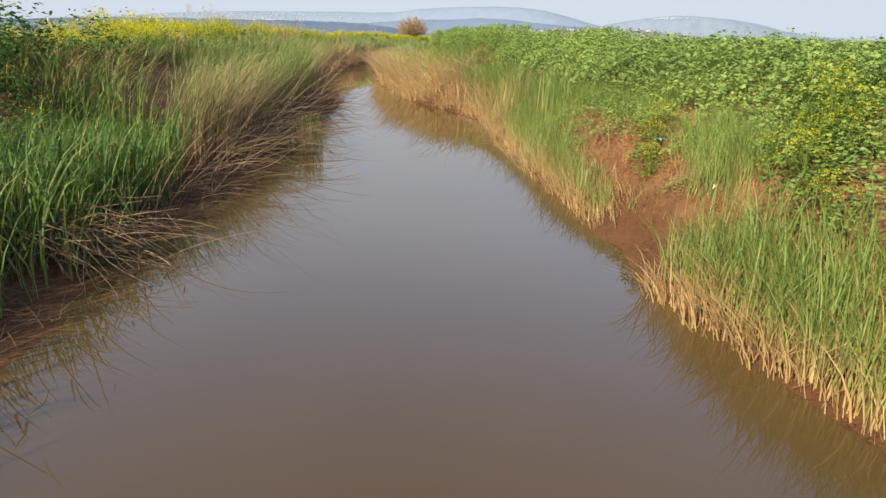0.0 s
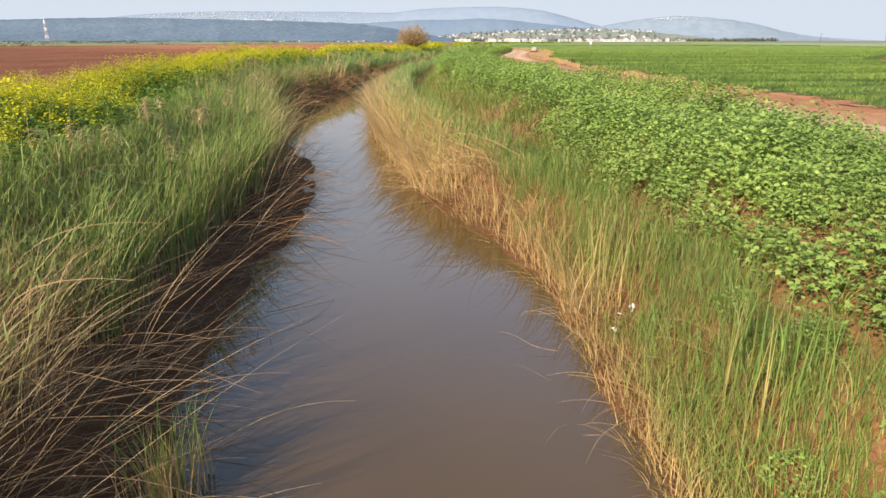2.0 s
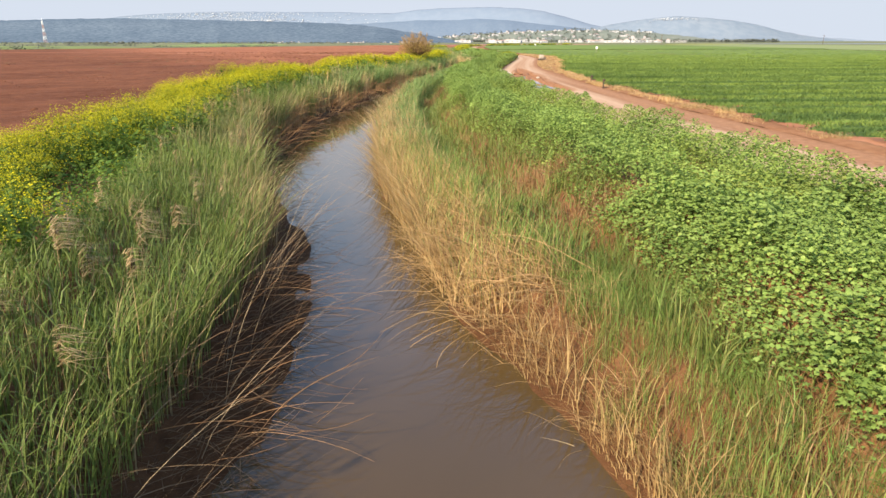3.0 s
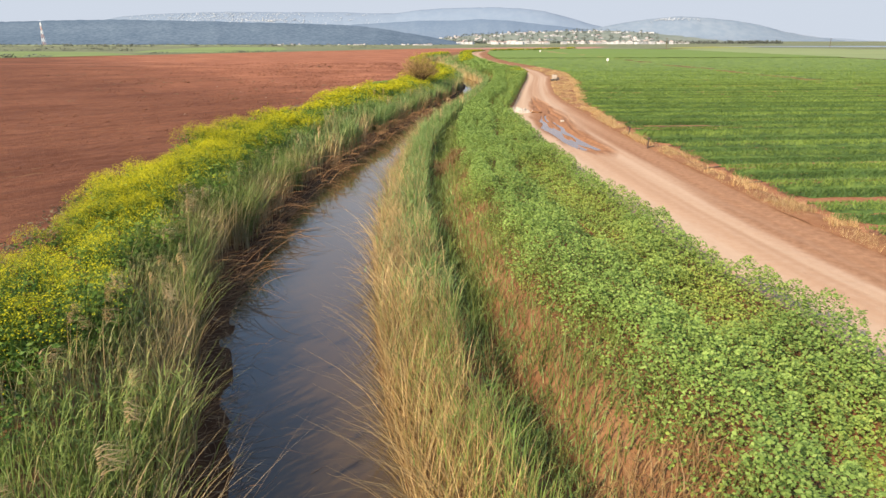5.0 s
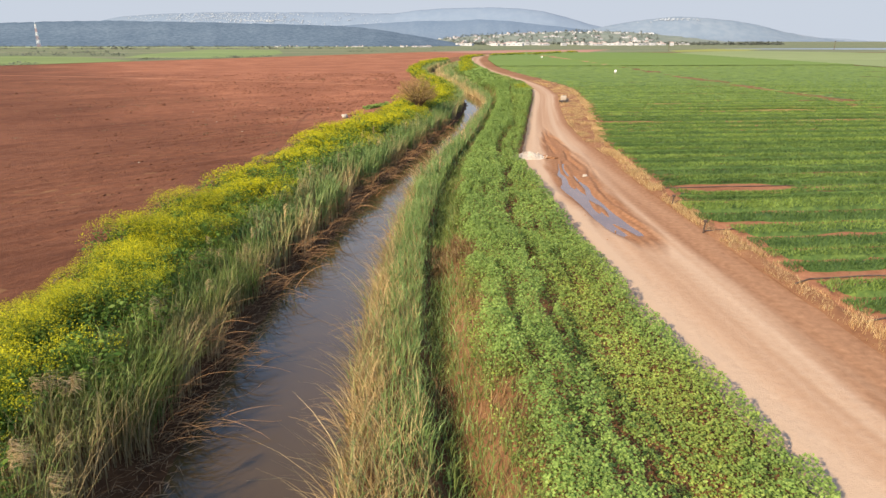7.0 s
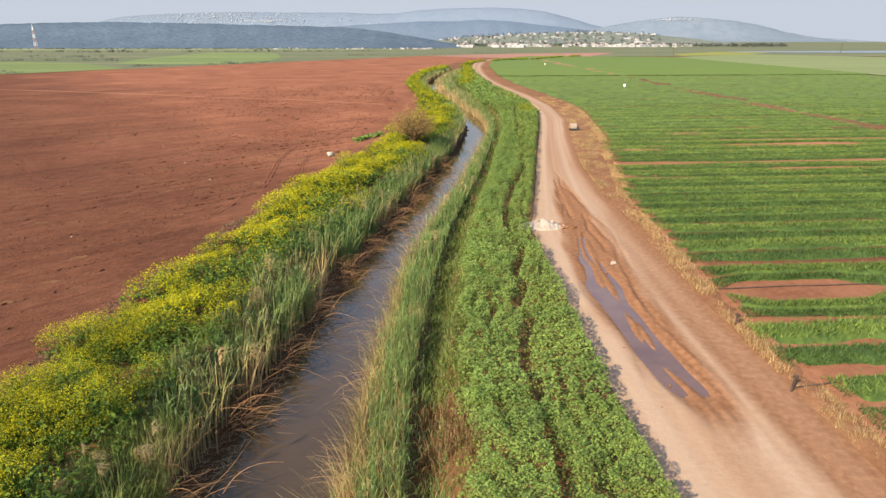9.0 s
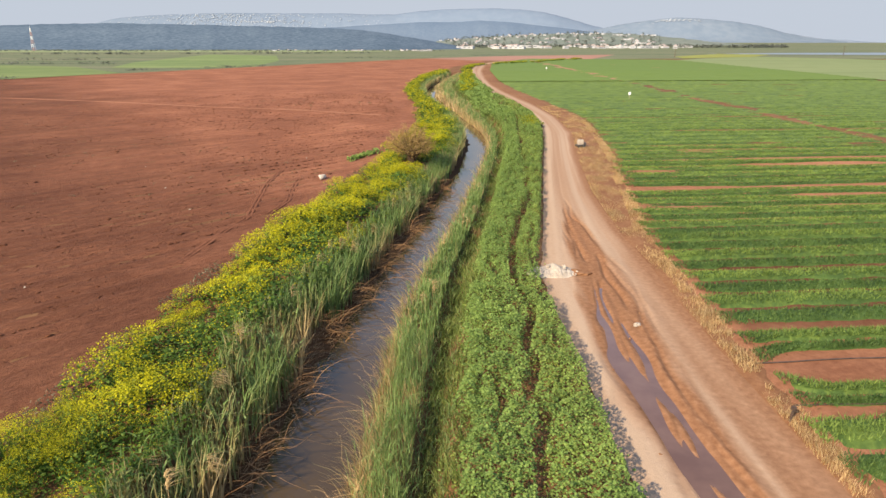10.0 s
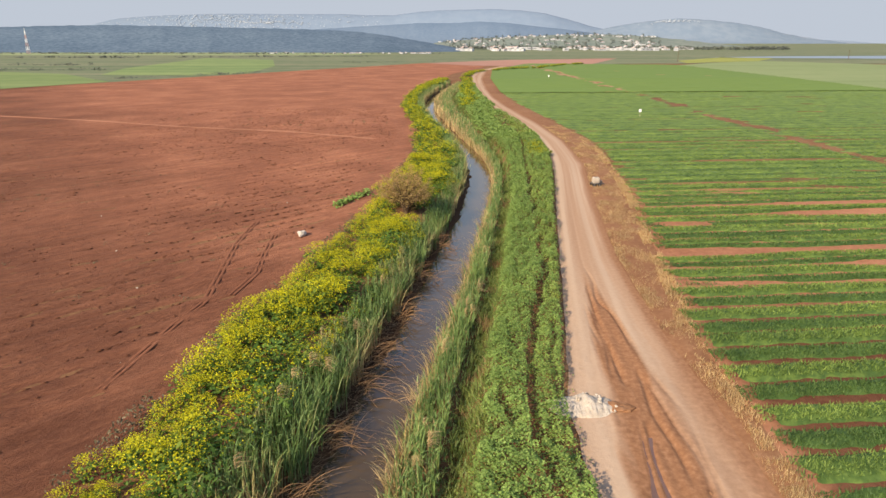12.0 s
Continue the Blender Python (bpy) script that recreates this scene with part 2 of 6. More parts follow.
# ---------------------------------------------------------------- materials
class Mat:
    def __init__(self, name, rough=0.9, spec=0.2):
        self.m = bpy.data.materials.new(name)
        self.m.use_nodes = True
        self.t = self.m.node_tree
        self.b = self.t.nodes["Principled BSDF"]
        self.b.inputs["Roughness"].default_value = rough
        self.b.inputs["Specular IOR Level"].default_value = spec
        self.pos = self.node("ShaderNodeNewGeometry").outputs["Position"]

    def node(self, kind):
        return self.t.nodes.new(kind)

    def link(self, a, b):
        self.t.links.new(a, b)

    def noise(self, scale, detail=4.0, stretch=None, rough=0.6):
        n = self.node("ShaderNodeTexNoise")
        n.inputs["Scale"].default_value, n.inputs["Detail"].default_value, n.inputs["Roughness"].default_value = scale, detail, rough
        v = self.pos
        if stretch:
            mp = self.node("ShaderNodeMapping")
            mp.vector_type = "TEXTURE"
            mp.inputs["Rotation"].default_value = (0, 0, radians(stretch[2]))
            mp.inputs["Scale"].default_value = (1 / stretch[0], 1 / stretch[1], 1)
            self.link(v, mp.inputs["Vector"])
            v = mp.outputs["Vector"]
        self.link(v, n.inputs["Vector"])
        return n.outputs["Fac"]

    def ramp(self, fac, *stops):
        r = self.node("ShaderNodeValToRGB")
        el = r.color_ramp.elements
        while len(el) < len(stops):
            el.new(0.5)
        for e_, (p, c) in zip(el, stops):
            e_.position, e_.color = p, (*c, 1)
        self.link(fac, r.inputs["Fac"])
        return r.outputs["Color"]

    def mix(self, fac, a, b, mode="MIX"):
        m = self.node("ShaderNodeMix")
        m.data_type, m.blend_type = "RGBA", mode
        for sock, val in ((m.inputs["Factor"], fac), (m.inputs["A"], a), (m.inputs["B"], b)):
            if isinstance(val, (int, float)):
                sock.default_value = val
            elif isinstance(val, tuple):
                sock.default_value = (*val, 1)
            else:
                self.link(val, sock)
        return m.outputs["Result"]

    def math(self, op, a, b=0.0):
        m = self.node("ShaderNodeMath")
        m.operation = op
        for sock, val in ((m.inputs[0], a), (m.inputs[1], b)):
            if isinstance(val, (int, float)):
                sock.default_value = val
            else:
                self.link(val, sock)
        return m.outputs[0]

    def attr(self, name):
        a = self.node("ShaderNodeAttribute")
        a.attribute_name = name
        return a.outputs["Fac"]

    def island(self):
        return self.node("ShaderNodeNewGeometry").outputs["Random Per Island"]

    def colour(self, c):
        if isinstance(c, tuple):
            self.b.inputs["Base Color"].default_value = (*c, 1)
        else:
            self.link(c, self.b.inputs["Base Color"])
        return self

    def bump(self, height, strength=0.5, distance=0.05):
        n = self.node("ShaderNodeBump")
        n.inputs["Strength"].default_value, n.inputs["Distance"].default_value = strength, distance
        self.link(height, n.inputs["Height"])
        self.link(n.outputs["Normal"], self.b.inputs["Normal"])
        return self

    def leafy(self, col, through_light=0.35):
        """Leaf: light comes through from behind."""
        tr = self.node("ShaderNodeBsdfTranslucent")
        mx = self.node("ShaderNodeMixShader")
        mx.inputs[0].default_value = through_light
        self.link(col, tr.inputs["Color"])
        self.link(col, self.b.inputs["Base Color"])
        self.link(self.b.outputs[0], mx.inputs[1])
        self.link(tr.outputs[0], mx.inputs[2])
        self.link(mx.outputs[0], self.t.nodes["Material Output"].inputs["Surface"])
        return self


def soil_material(name, dark, mid, light, stretch=None, bump=0.6, dist=0.06):
    m = Mat(name, 0.95, 0.1)
    big, fine = m.noise(0.12, 3), m.noise(3.5, 6, stretch, 0.7)
    c = m.ramp(m.math("ADD", m.math("MULTIPLY", big, 0.45), m.math("MULTIPLY", fine, 0.55)), (0.33, dark), (0.5, mid), (0.68, light))
    grit = m.noise(26, 3)
    c = m.mix(0.25, c, m.ramp(grit, (0.35, dark), (0.65, light)), "OVERLAY")
    m.colour(c)
    return m.bump(m.math("ADD", fine, m.math("MULTIPLY", grit, 0.3)), bump, dist)


def plant_material(name, greens, straw, rough=0.55, spec=0.25, through_light=0.35):
    m = Mat(name, rough, spec)
    g = m.ramp(m.island(), (0.0, greens[0]), (0.5, greens[1]), (1.0, greens[2]))
    s = m.ramp(m.island(), (0.0, straw[0]), (1.0, straw[1]))
    c = m.mix(m.ramp(m.attr("tone"), (0.22, (0, 0, 0)), (0.8, (1, 1, 1))), g, s)
    patch = m.ramp(m.noise(0.5, 3), (0.3, (0.72, 0.75, 0.7)), (0.7, (1.15, 1.12, 1.0)))
    c = m.mix(1.0, c, patch, "MULTIPLY")
    c = m.mix(1.0, c, m.ramp(m.noise(9.0, 2), (0.3, (0.8, 0.82, 0.8)), (0.7, (1.15, 1.12, 1.1))), "MULTIPLY")
    return m.leafy(c, through_light).m


m_bank = soil_material("bank_soil", (0.105, 0.052, 0.025), (0.188, 0.098, 0.046), (0.285, 0.163, 0.082), None, 0.6, 0.06)
# soil darkens low down: wet by the stream, with the reeds' shade painted in
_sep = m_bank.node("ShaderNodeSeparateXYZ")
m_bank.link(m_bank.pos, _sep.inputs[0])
_wet_shade = m_bank.ramp(m_bank.math("ADD", m_bank.math("MULTIPLY", m_bank.math("SUBTRACT", _sep.outputs["Z"], WATER_Z), 0.95), m_bank.math("MULTIPLY", m_bank.noise(2.0, 3), 0.35)),
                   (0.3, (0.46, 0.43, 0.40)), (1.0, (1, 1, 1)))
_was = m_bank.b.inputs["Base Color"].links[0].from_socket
m_bank.colour(m_bank.mix(1.0, _was, _wet_shade, "MULTIPLY"))
m_plough = soil_material("ploughed_soil", (0.102, 0.041, 0.022), (0.162, 0.068, 0.036), (0.242, 0.109, 0.059), (0.45, 1.5, 47), 1.0, 0.14)
_lines = m_plough.noise(1.0, 3, (0.03, 1.0, 47))
_was = m_plough.b.inputs["Base Color"].links[0].from_socket
# soil further off is made paler: distance haze put into the colour
_was = m_plough.mix(m_plough.attr("paler"), _was, m_plough.mix(1.0, _was, (1.85, 1.86, 1.90), "MULTIPLY"))
m_plough.colour(m_plough.mix(1.0, _was, m_plough.ramp(_lines, (0.36, (0.86, 0.85, 0.84)), (0.52, (1, 1, 1)), (0.66, (1.10, 1.09, 1.07))), "MULTIPLY"))
m_road = Mat("dirt_road", 0.95, 0.1)
_mud = m_road.ramp(m_road.attr("tone"), (0.1, (0, 0, 0)), (0.9, (1, 1, 1)))
_fine = m_road.noise(5, 6)
_lane = m_road.math("ADD", m_road.math("MULTIPLY", m_road.attr("lane"), 0.7), m_road.math("MULTIPLY", _fine, 0.3))
_pale = m_road.ramp(_lane, (0.25, (0.250, 0.138, 0.078)), (0.5, (0.318, 0.201, 0.125)), (0.75, (0.395, 0.278, 0.187)))
_clay = m_road.ramp(_fine, (0.3, (0.165, 0.076, 0.036)), (0.55, (0.235, 0.115, 0.057)), (0.75, (0.30, 0.160, 0.086)))
m_road.colour(m_road.mix(_mud, _pale, _clay))
m_road.bump(m_road.math("ADD", _fine, m_road.math("MULTIPLY", m_road.noise(40, 2), 0.3)), 0.45, 0.04)
m_road = m_road.m

m_water = Mat("muddy_water", 0.01, 0.85)
m_water.b.inputs["IOR"].default_value = 1.36
m_water.colour(m_water.ramp(m_water.noise(0.25, 3), (0.3, (0.052, 0.0325, 0.0115)), (0.7, (0.066, 0.0415, 0.0155))))
m_water.bump(m_water.noise(1.6, 2, (1, 0.5, 0)), 0.0015, 0.05)
m_water = m_water.m

m_brown = plant_material("brown_dead_reed", [(0.20, 0.105, 0.058), (0.29, 0.170, 0.095), (0.40, 0.26, 0.15)], [(0.26, 0.135, 0.072), (0.46, 0.31, 0.18)], 0.8, 0.1, 0.1)
m_litter = plant_material("dark_reed_litter", [(0.085, 0.048, 0.028), (0.125, 0.075, 0.044), (0.18, 0.115, 0.07)], [(0.11, 0.062, 0.036), (0.22, 0.145, 0.088)], 0.8, 0.1, 0.1)
m_reed_deep = plant_material("deep_green_reed", [(0.108, 0.185, 0.055), (0.158, 0.24, 0.075), (0.22, 0.30, 0.105)], [(0.38, 0.255, 0.125), (0.56, 0.43, 0.235)])
m_ditch = plant_material("ditch_grass", [(0.105, 0.155, 0.036), (0.15, 0.195, 0.048), (0.20, 0.235, 0.064)], [(0.17, 0.095, 0.042), (0.31, 0.205, 0.10)])
m_mound = plant_material("dark_leaves", [(0.035, 0.085, 0.018), (0.06, 0.12, 0.026), (0.10, 0.16, 0.036)], [(0.46, 0.43, 0.010), (0.60, 0.56, 0.02)], 0.6, 0.15)
m_edge = plant_material("grey_weeds", [(0.085, 0.085, 0.045), (0.12, 0.105, 0.065), (0.155, 0.13, 0.09)], [(0.17, 0.13, 0.09), (0.23, 0.175, 0.125)], 0.8, 0.1)
m_reed = plant_material("reed", [(0.092, 0.168, 0.032), (0.135, 0.215, 0.047), (0.192, 0.265, 0.070)], [(0.35, 0.225, 0.100), (0.53, 0.385, 0.200)])
m_olive = plant_material("olive_reed", [(0.104, 0.160, 0.036), (0.148, 0.208, 0.050), (0.202, 0.254, 0.074)], [(0.31, 0.225, 0.12), (0.47, 0.36, 0.21)])
m_lush = plant_material("lush_reed", [(0.060, 0.120, 0.024), (0.088, 0.160, 0.033), (0.130, 0.205, 0.046)], [(0.28, 0.175, 0.075), (0.42, 0.30, 0.15)])
m_tan = plant_material("tan_reed", [(0.12, 0.165, 0.045), (0.165, 0.205, 0.06), (0.22, 0.25, 0.085)], [(0.24, 0.165, 0.092), (0.40, 0.30, 0.185)])
m_dead = plant_material("dead_reed", [(0.30, 0.19, 0.09), (0.36, 0.245, 0.13), (0.44, 0.33, 0.19)], [(0.30, 0.165, 0.07), (0.56, 0.42, 0.24)], 0.7, 0.15, 0.2)
m_grey = plant_material("grey_dead_reed", [(0.13, 0.083, 0.052), (0.19, 0.13, 0.084), (0.27, 0.20, 0.135)], [(0.17, 0.11, 0.068), (0.37, 0.285, 0.19)], 0.7, 0.15, 0.1)
m_crop = plant_material("broad_leaf", [(0.166, 0.258, 0.063), (0.208, 0.302, 0.080), (0.266, 0.360, 0.108)], [(0.25, 0.305, 0.060), (0.32, 0.355, 0.085)], 0.8, 0.15)
m_must = plant_material("mustard", [(0.062, 0.125, 0.024), (0.095, 0.165, 0.03), (0.14, 0.21, 0.038)], [(0.42, 0.39, 0.008), (0.56, 0.52, 0.016)], 0.6, 0.15)
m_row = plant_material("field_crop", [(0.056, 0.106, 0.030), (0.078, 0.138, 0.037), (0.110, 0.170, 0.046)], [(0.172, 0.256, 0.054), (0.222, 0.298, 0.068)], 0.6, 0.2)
m_bush = plant_material("shrub", [(0.235, 0.165, 0.06), (0.315, 0.22, 0.09), (0.40, 0.27, 0.12)], [(0.42, 0.27, 0.12), (0.50, 0.33, 0.17)], 0.7, 0.15)
m_rust = plant_material("rusty_weeds", [(0.14, 0.16, 0.04), (0.22, 0.14, 0.05), (0.30, 0.15, 0.06)], [(0.30, 0.15, 0.06), (0.40, 0.24, 0.11)], 0.8, 0.1)
m_bark = soil_material("bark", (0.06, 0.04, 0.025), (0.12, 0.08, 0.05), (0.19, 0.14, 0.09)).m
m_field = soil_material("field_soil", (0.20, 0.088, 0.046), (0.30, 0.145, 0.078), (0.40, 0.21, 0.12))
_was = m_field.b.inputs["Base Color"].links[0].from_socket
# damp and the shade between the beds are both put into the colour
m_field.colour(m_field.mix(m_field.attr("damp_shade"), _was, m_field.mix(1.0, _was, (0.42, 0.40, 0.40), "MULTIPLY")))
m_field = m_field.m
m_white = Mat("white_plastic", 0.5, 0.4)
m_white.colour(m_white.ramp(m_white.noise(6, 4), (0.3, (0.62, 0.60, 0.56)), (0.6, (0.82, 0.81, 0.78))))
m_white = m_white.m
m_stone = soil_material("pale_stone", (0.25, 0.205, 0.155), (0.38, 0.33, 0.27), (0.50, 0.455, 0.39)).m
m_metal = Mat("dull_metal", 0.55, 0.5)
m_metal.b.inputs["Metallic"].default_value = 0.7
m_metal.colour(m_metal.ramp(m_metal.noise(9, 4), (0.3, (0.10, 0.085, 0.075)), (0.7, (0.22, 0.19, 0.17))))
m_metal = m_metal.m
m_rubber = Mat("rubber", 0.8, 0.2).colour((0.03, 0.03, 0.03)).m


def thing(name, me, label, category, kind="", group=""):
    return tagged(new(name, me), label, category, group, kind)


def part(name, data, parent, label=""):
    """One mesh (or a bmesh and its material) as a part of a thing."""
    if isinstance(data, tuple):
        bm, mat = data
        me = bpy.data.meshes.new(name)
        bm.to_mesh(me)
        bm.free()
        me.materials.append(mat)
        data = me
    ob = new(name, data)
    ob.parent = parent
    return tagged(ob, label)


def box(sx, sy, sz, x=0, y=0, z=0, bevel=0.02, bm=None):
    bm = bm or bmesh.new()
    r = bmesh.ops.create_cube(bm, size=1, matrix=pose(x, y, z + sz / 2) @ Matrix.Diagonal((sx, sy, sz, 1)))
    if bevel:
        es = list({e_ for v in r["verts"] for e_ in v.link_edges})
        bmesh.ops.bevel(bm, geom=es, offset=bevel, segments=2, affect="EDGES")
    return bm


def rod(r0, r1, a, b, sides=8, bm=None):
    bm = bm or bmesh.new()
    a, b = Vector(a), Vector(b)
    turn = (b - a).to_track_quat("Z", "Y").to_matrix().to_4x4()
    bmesh.ops.create_cone(bm, cap_ends=True, segments=sides, radius1=r0, radius2=r1, depth=(b - a).length,
                          matrix=Matrix.Translation((a + b) / 2) @ turn)
    return bm


def lumpy(r, seed, squash=(1, 1, 0.7), sub=3, amount=0.35):
    bm = bmesh.new()
    bmesh.ops.create_icosphere(bm, subdivisions=sub, radius=r)
    for v in bm.verts:
        d = noise.noise(v.co * (1.3 / r) + Vector((seed, 0, 0))) * amount + noise.noise(v.co * (4 / r) + Vector((0, seed, 0))) * amount * 0.3
        v.co = Vector([c * s for c, s in zip(v.co * (1 + d), squash)])
    return bm


# ---------------------------------------------------------------- ground and water
ys = np.concatenate([np.arange(-40, -4, 3.0), np.arange(-4, 40, 0.25), np.arange(40, 70, 0.4), np.arange(70, 135, 0.9), np.arange(135, 300, 2.5), np.geomspace(300, 4900, 36)])
inner = np.concatenate([np.arange(0, 3.2, 0.2), np.arange(3.4, 8, 0.6), [9, 11, 14, 18, 24, 34, 50, 80, 130, 220, 400, 800, 1600, 3000, 4500]])
rinner = np.concatenate([[0.01], np.arange(0.2, 6.0, 0.2), np.arange(6.4, 16, 0.6), [17, 20, 26, 34, 50, 80, 130, 220, 400, 800, 1600, 3000, 4500]])
cols = np.concatenate([-inner[::-1], np.linspace(0, 1, 9)[1:-1] * 1e-3, rinner])


def ground_point(U, V):
    wl, wr = WL(V), WR(V)
    is_mid = (U > 0) & (U < 2e-3)
    x = np.where(is_mid, wl + (wr - wl) * U * 1e3, np.where(U <= 0, wl + U, wr + U))
    x = np.where((U == 0), wl, x)
    return x, V, ground_z(x, V)


cols[len(inner) - 1] = -1e-9
P, Fc = grid(cols, ys, ground_point)
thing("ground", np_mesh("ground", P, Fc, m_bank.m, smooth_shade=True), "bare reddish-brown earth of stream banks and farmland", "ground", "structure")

ysw = np.concatenate([np.arange(-40, 260, 1.5)])
P, Fc = grid(np.linspace(0, 1, 5), ysw, lambda U, V: (WL(V) - 0.9 + (WR(V) - WL(V) + 1.8) * U, V, np.full(U.shape, WATER_Z)))
thing("stream_water", np_mesh("stream_water", P, Fc, m_water, smooth_shade=True), "still muddy brown water of a narrow stream between reed banks", "water", "structure")

# ploughed field on one side, with a smooth wheel track along the flower belt
yp = np.concatenate([np.arange(-30, 140, 0.7), np.arange(140, 430, 3.0)])
up = np.concatenate([np.arange(0, 12, 0.35), np.arange(12, 40, 0.9), np.arange(40, 240, 6.0)])


def plough_point(U, V):
    x0 = MUST_L(V) + 0.6
    lim = np.maximum(np.where(V < 190, -260.0, (V - 430) / 1.95 - 12), -260)
    x = np.maximum(x0 - U, np.minimum(lim, x0))
    d = x0 - x
    furrow = np.sin((x * 0.72 + V * -0.69) * 5.2 + vnoise(x, V, 4) * 3) * 0.045 + (vnoise(x, V, 0.5) - 0.5) * 0.06
    track = smooth(0.3, 0.9, d) * smooth(3.4, 2.6, d)
    return x, V, FIELD_Z + 0.05 + furrow * (1 - track) * (V < 150) - 0.03 * track


P, Fc = grid(up, yp, plough_point)
keep = np.abs(P[Fc][:, :, 0].max(1) - P[Fc][:, :, 0].min(1)) > 1e-4
Fp = Fc[keep][:, ::-1]
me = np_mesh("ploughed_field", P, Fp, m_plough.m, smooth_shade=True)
# painted haze: rises with y and towards the stream, with random patches
paler = np.clip(smooth(22, 92, P[:, 1] + 1.5 * P[:, 0] + 26 * (vnoise(P[:, 0], P[:, 1], 17.0) - 0.5)) + 0.25 * (vnoise(P[:, 0] + 9, P[:, 1], 5.0) - 0.5), 0, 1)
me.attributes.new("paler", "FLOAT", "POINT").data.foreach_set("value", paler.astype(np.float32))
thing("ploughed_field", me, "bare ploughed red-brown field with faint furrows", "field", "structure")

# smooth wheel tracks pressed into the ploughed soil
m_track = soil_material("track_soil", (0.25, 0.115, 0.064), (0.335, 0.162, 0.094), (0.42, 0.215, 0.128)).m
m_tyre = soil_material("pressed_soil", (0.145, 0.060, 0.031), (0.205, 0.086, 0.046), (0.27, 0.122, 0.067)).m


def wheel_track(name, pts, width, label, mat=m_track, low=0.045, high=0.086):
    xs, ys_ = np.array([p[0] for p in pts], float), np.array([p[1] for p in pts], float)
    t = np.linspace(0, len(pts) - 1, 12 * len(pts))
    cx, cy = np.interp(t, range(len(pts)), xs), np.interp(t, range(len(pts)), ys_)
    for _ in range(6):
        cx[1:-1], cy[1:-1] = (cx[:-2] + cx[1:-1] * 2 + cx[2:]) / 4, (cy[:-2] + cy[1:-1] * 2 + cy[2:]) / 4
    nx, ny = -np.gradient(cy), np.gradient(cx)
    k = np.hypot(nx, ny)
    w = width * (0.6 + 0.8 * vnoise(cx, cy, 1.7)) / 2
    V = np.concatenate([np.stack([cx + s_ * nx / k * w, cy + s_ * ny / k * w, np.full(len(cx), FIELD_Z + z_)], 1) for s_, z_ in ((-1, low), (-0.4, high), (0.4, high), (1, low))])
    n = len(cx)
    i = np.arange(n - 1)
    F_ = np.concatenate([np.stack([i + r * n, i + 1 + r * n, i + 1 + (r + 1) * n, i + (r + 1) * n], 1) for r in range(3)])
    thing(name, np_mesh(name, V, F_, mat, smooth_shade=True), label, "track", "structure")


wheel_track("pale_track", [(-130, 160), (-100, 157), (-79, 153.4), (-56, 145.5), (-41, 138.6), (-23, 133), (-10, 126)], 1.0, "pale worn track across the ploughed field", low=0.10, high=0.13)
for off in (0.0, 0.22):
    wheel_track("tyre_track", [(-13.9 + off, 64), (-13.4 + off, 69.9), (-13.0 + off, 72.2), (-13.6 + off, 76.3), (-14.4 + off, 81.9), (-14.5 + off, 87.4)], 0.13, "narrow dark tyre track curving over the ploughed soil", m_tyre, 0.066, 0.082)
    wheel_track("tyre_track", [(-12.0 + off, 73), (-11.6 + off, 76.3), (-12.1 + off, 79.6), (-12.4 + off, 83.4)], 0.11, "narrow dark tyre track curving over the ploughed soil", m_tyre, 0.066, 0.082)

# dirt road with ruts and a muddy middle
ROAD_Z = FIELD_Z + 0.0


def rut_line(y):
    return np.interp(y, [30, 46, 50, 54, 58, 61, 66, 72, 80], [5.6, 5.35, 4.9, 4.75, 4.9, 5.2, 5.5, 5.9, 6.6])


def road_mud(x, y):
    half = np.interp(y, [44, 48, 54, 60, 66, 72, 77], [0.2, 1.1, 1.5, 1.45, 1.1, 0.6, 0.1])
    d = np.abs(x - rut_line(y) - 0.25) / half + (vnoise(x * 2.2, y * 0.35, 0.7) - 0.5) * 0.35
    return smooth(1.15, 0.45, d) * smooth(44, 47, y) * smooth(79, 70, y)


def road_relief(x, y):
    mud = road_mud(x, y)
    r = rut_line(y)
    spread = np.interp(y, [46, 58, 66, 77], [1.0, 1.15, 0.8, 0.25])
    wet = smooth(45.5, 48, y) * smooth(60.5, 56, y)
    z = 0.0
    for off, w, deep in ((-0.95, 0.07, 0.08), (-0.62, 0.08, 0.10), (-0.2, 0.06, 0.08), (0.12, 0.07, 0.11), (0.7, 0.09, 0.11), (1.1, 0.07, 0.09), (1.45, 0.06, 0.08)):
        d = (x - r - off * spread - (vnoise(y * 0 + off * 9, y, 2.6) - 0.5) * 0.6) / w
        z = z - deep * np.exp(-d * d) * (0.35 + 0.65 * smooth(54, 61, y)) * smooth(0.25, 0.5, vnoise(y * 0 + off * 5, y, 3.0))
    for off, w, deep in ((-0.28, 0.34, 0.13), (0.42, 0.20, 0.10)):
        d = (x - r - off - (vnoise(y * 0 + off * 9, y, 2.2) - 0.5) * 0.35) / (w * (0.7 + 0.6 * vnoise(y * 0 + off, y, 1.7)))
        z = z - deep * np.exp(-d * d) * np.maximum(wet, 0.25)
    z = z + (vnoise(x, y * 0.12, 0.16) - 0.45) * 0.03 + (vnoise(x + 4, y * 0.3, 0.5) - 0.5) * 0.05
    flat = (vnoise(x, y * 0.5, 0.35) - 0.5) * 0.015 - 0.02 * np.exp(-((x - ROAD_L(y) - 1.0) / 0.35) ** 2) - 0.02 * np.exp(-((x - ROAD_R(y) + 0.9) / 0.3) ** 2)
    z = z + 0.05 * np.exp(-((x - r - 0.95 - 0.3 * (vnoise(y * 0, y, 2.0) - 0.5)) / 0.13) ** 2) * wet * (0.4 + vnoise(x, y, 0.4))
    return flat * (1 - mud) * smooth(120, 90, y) + z * mud


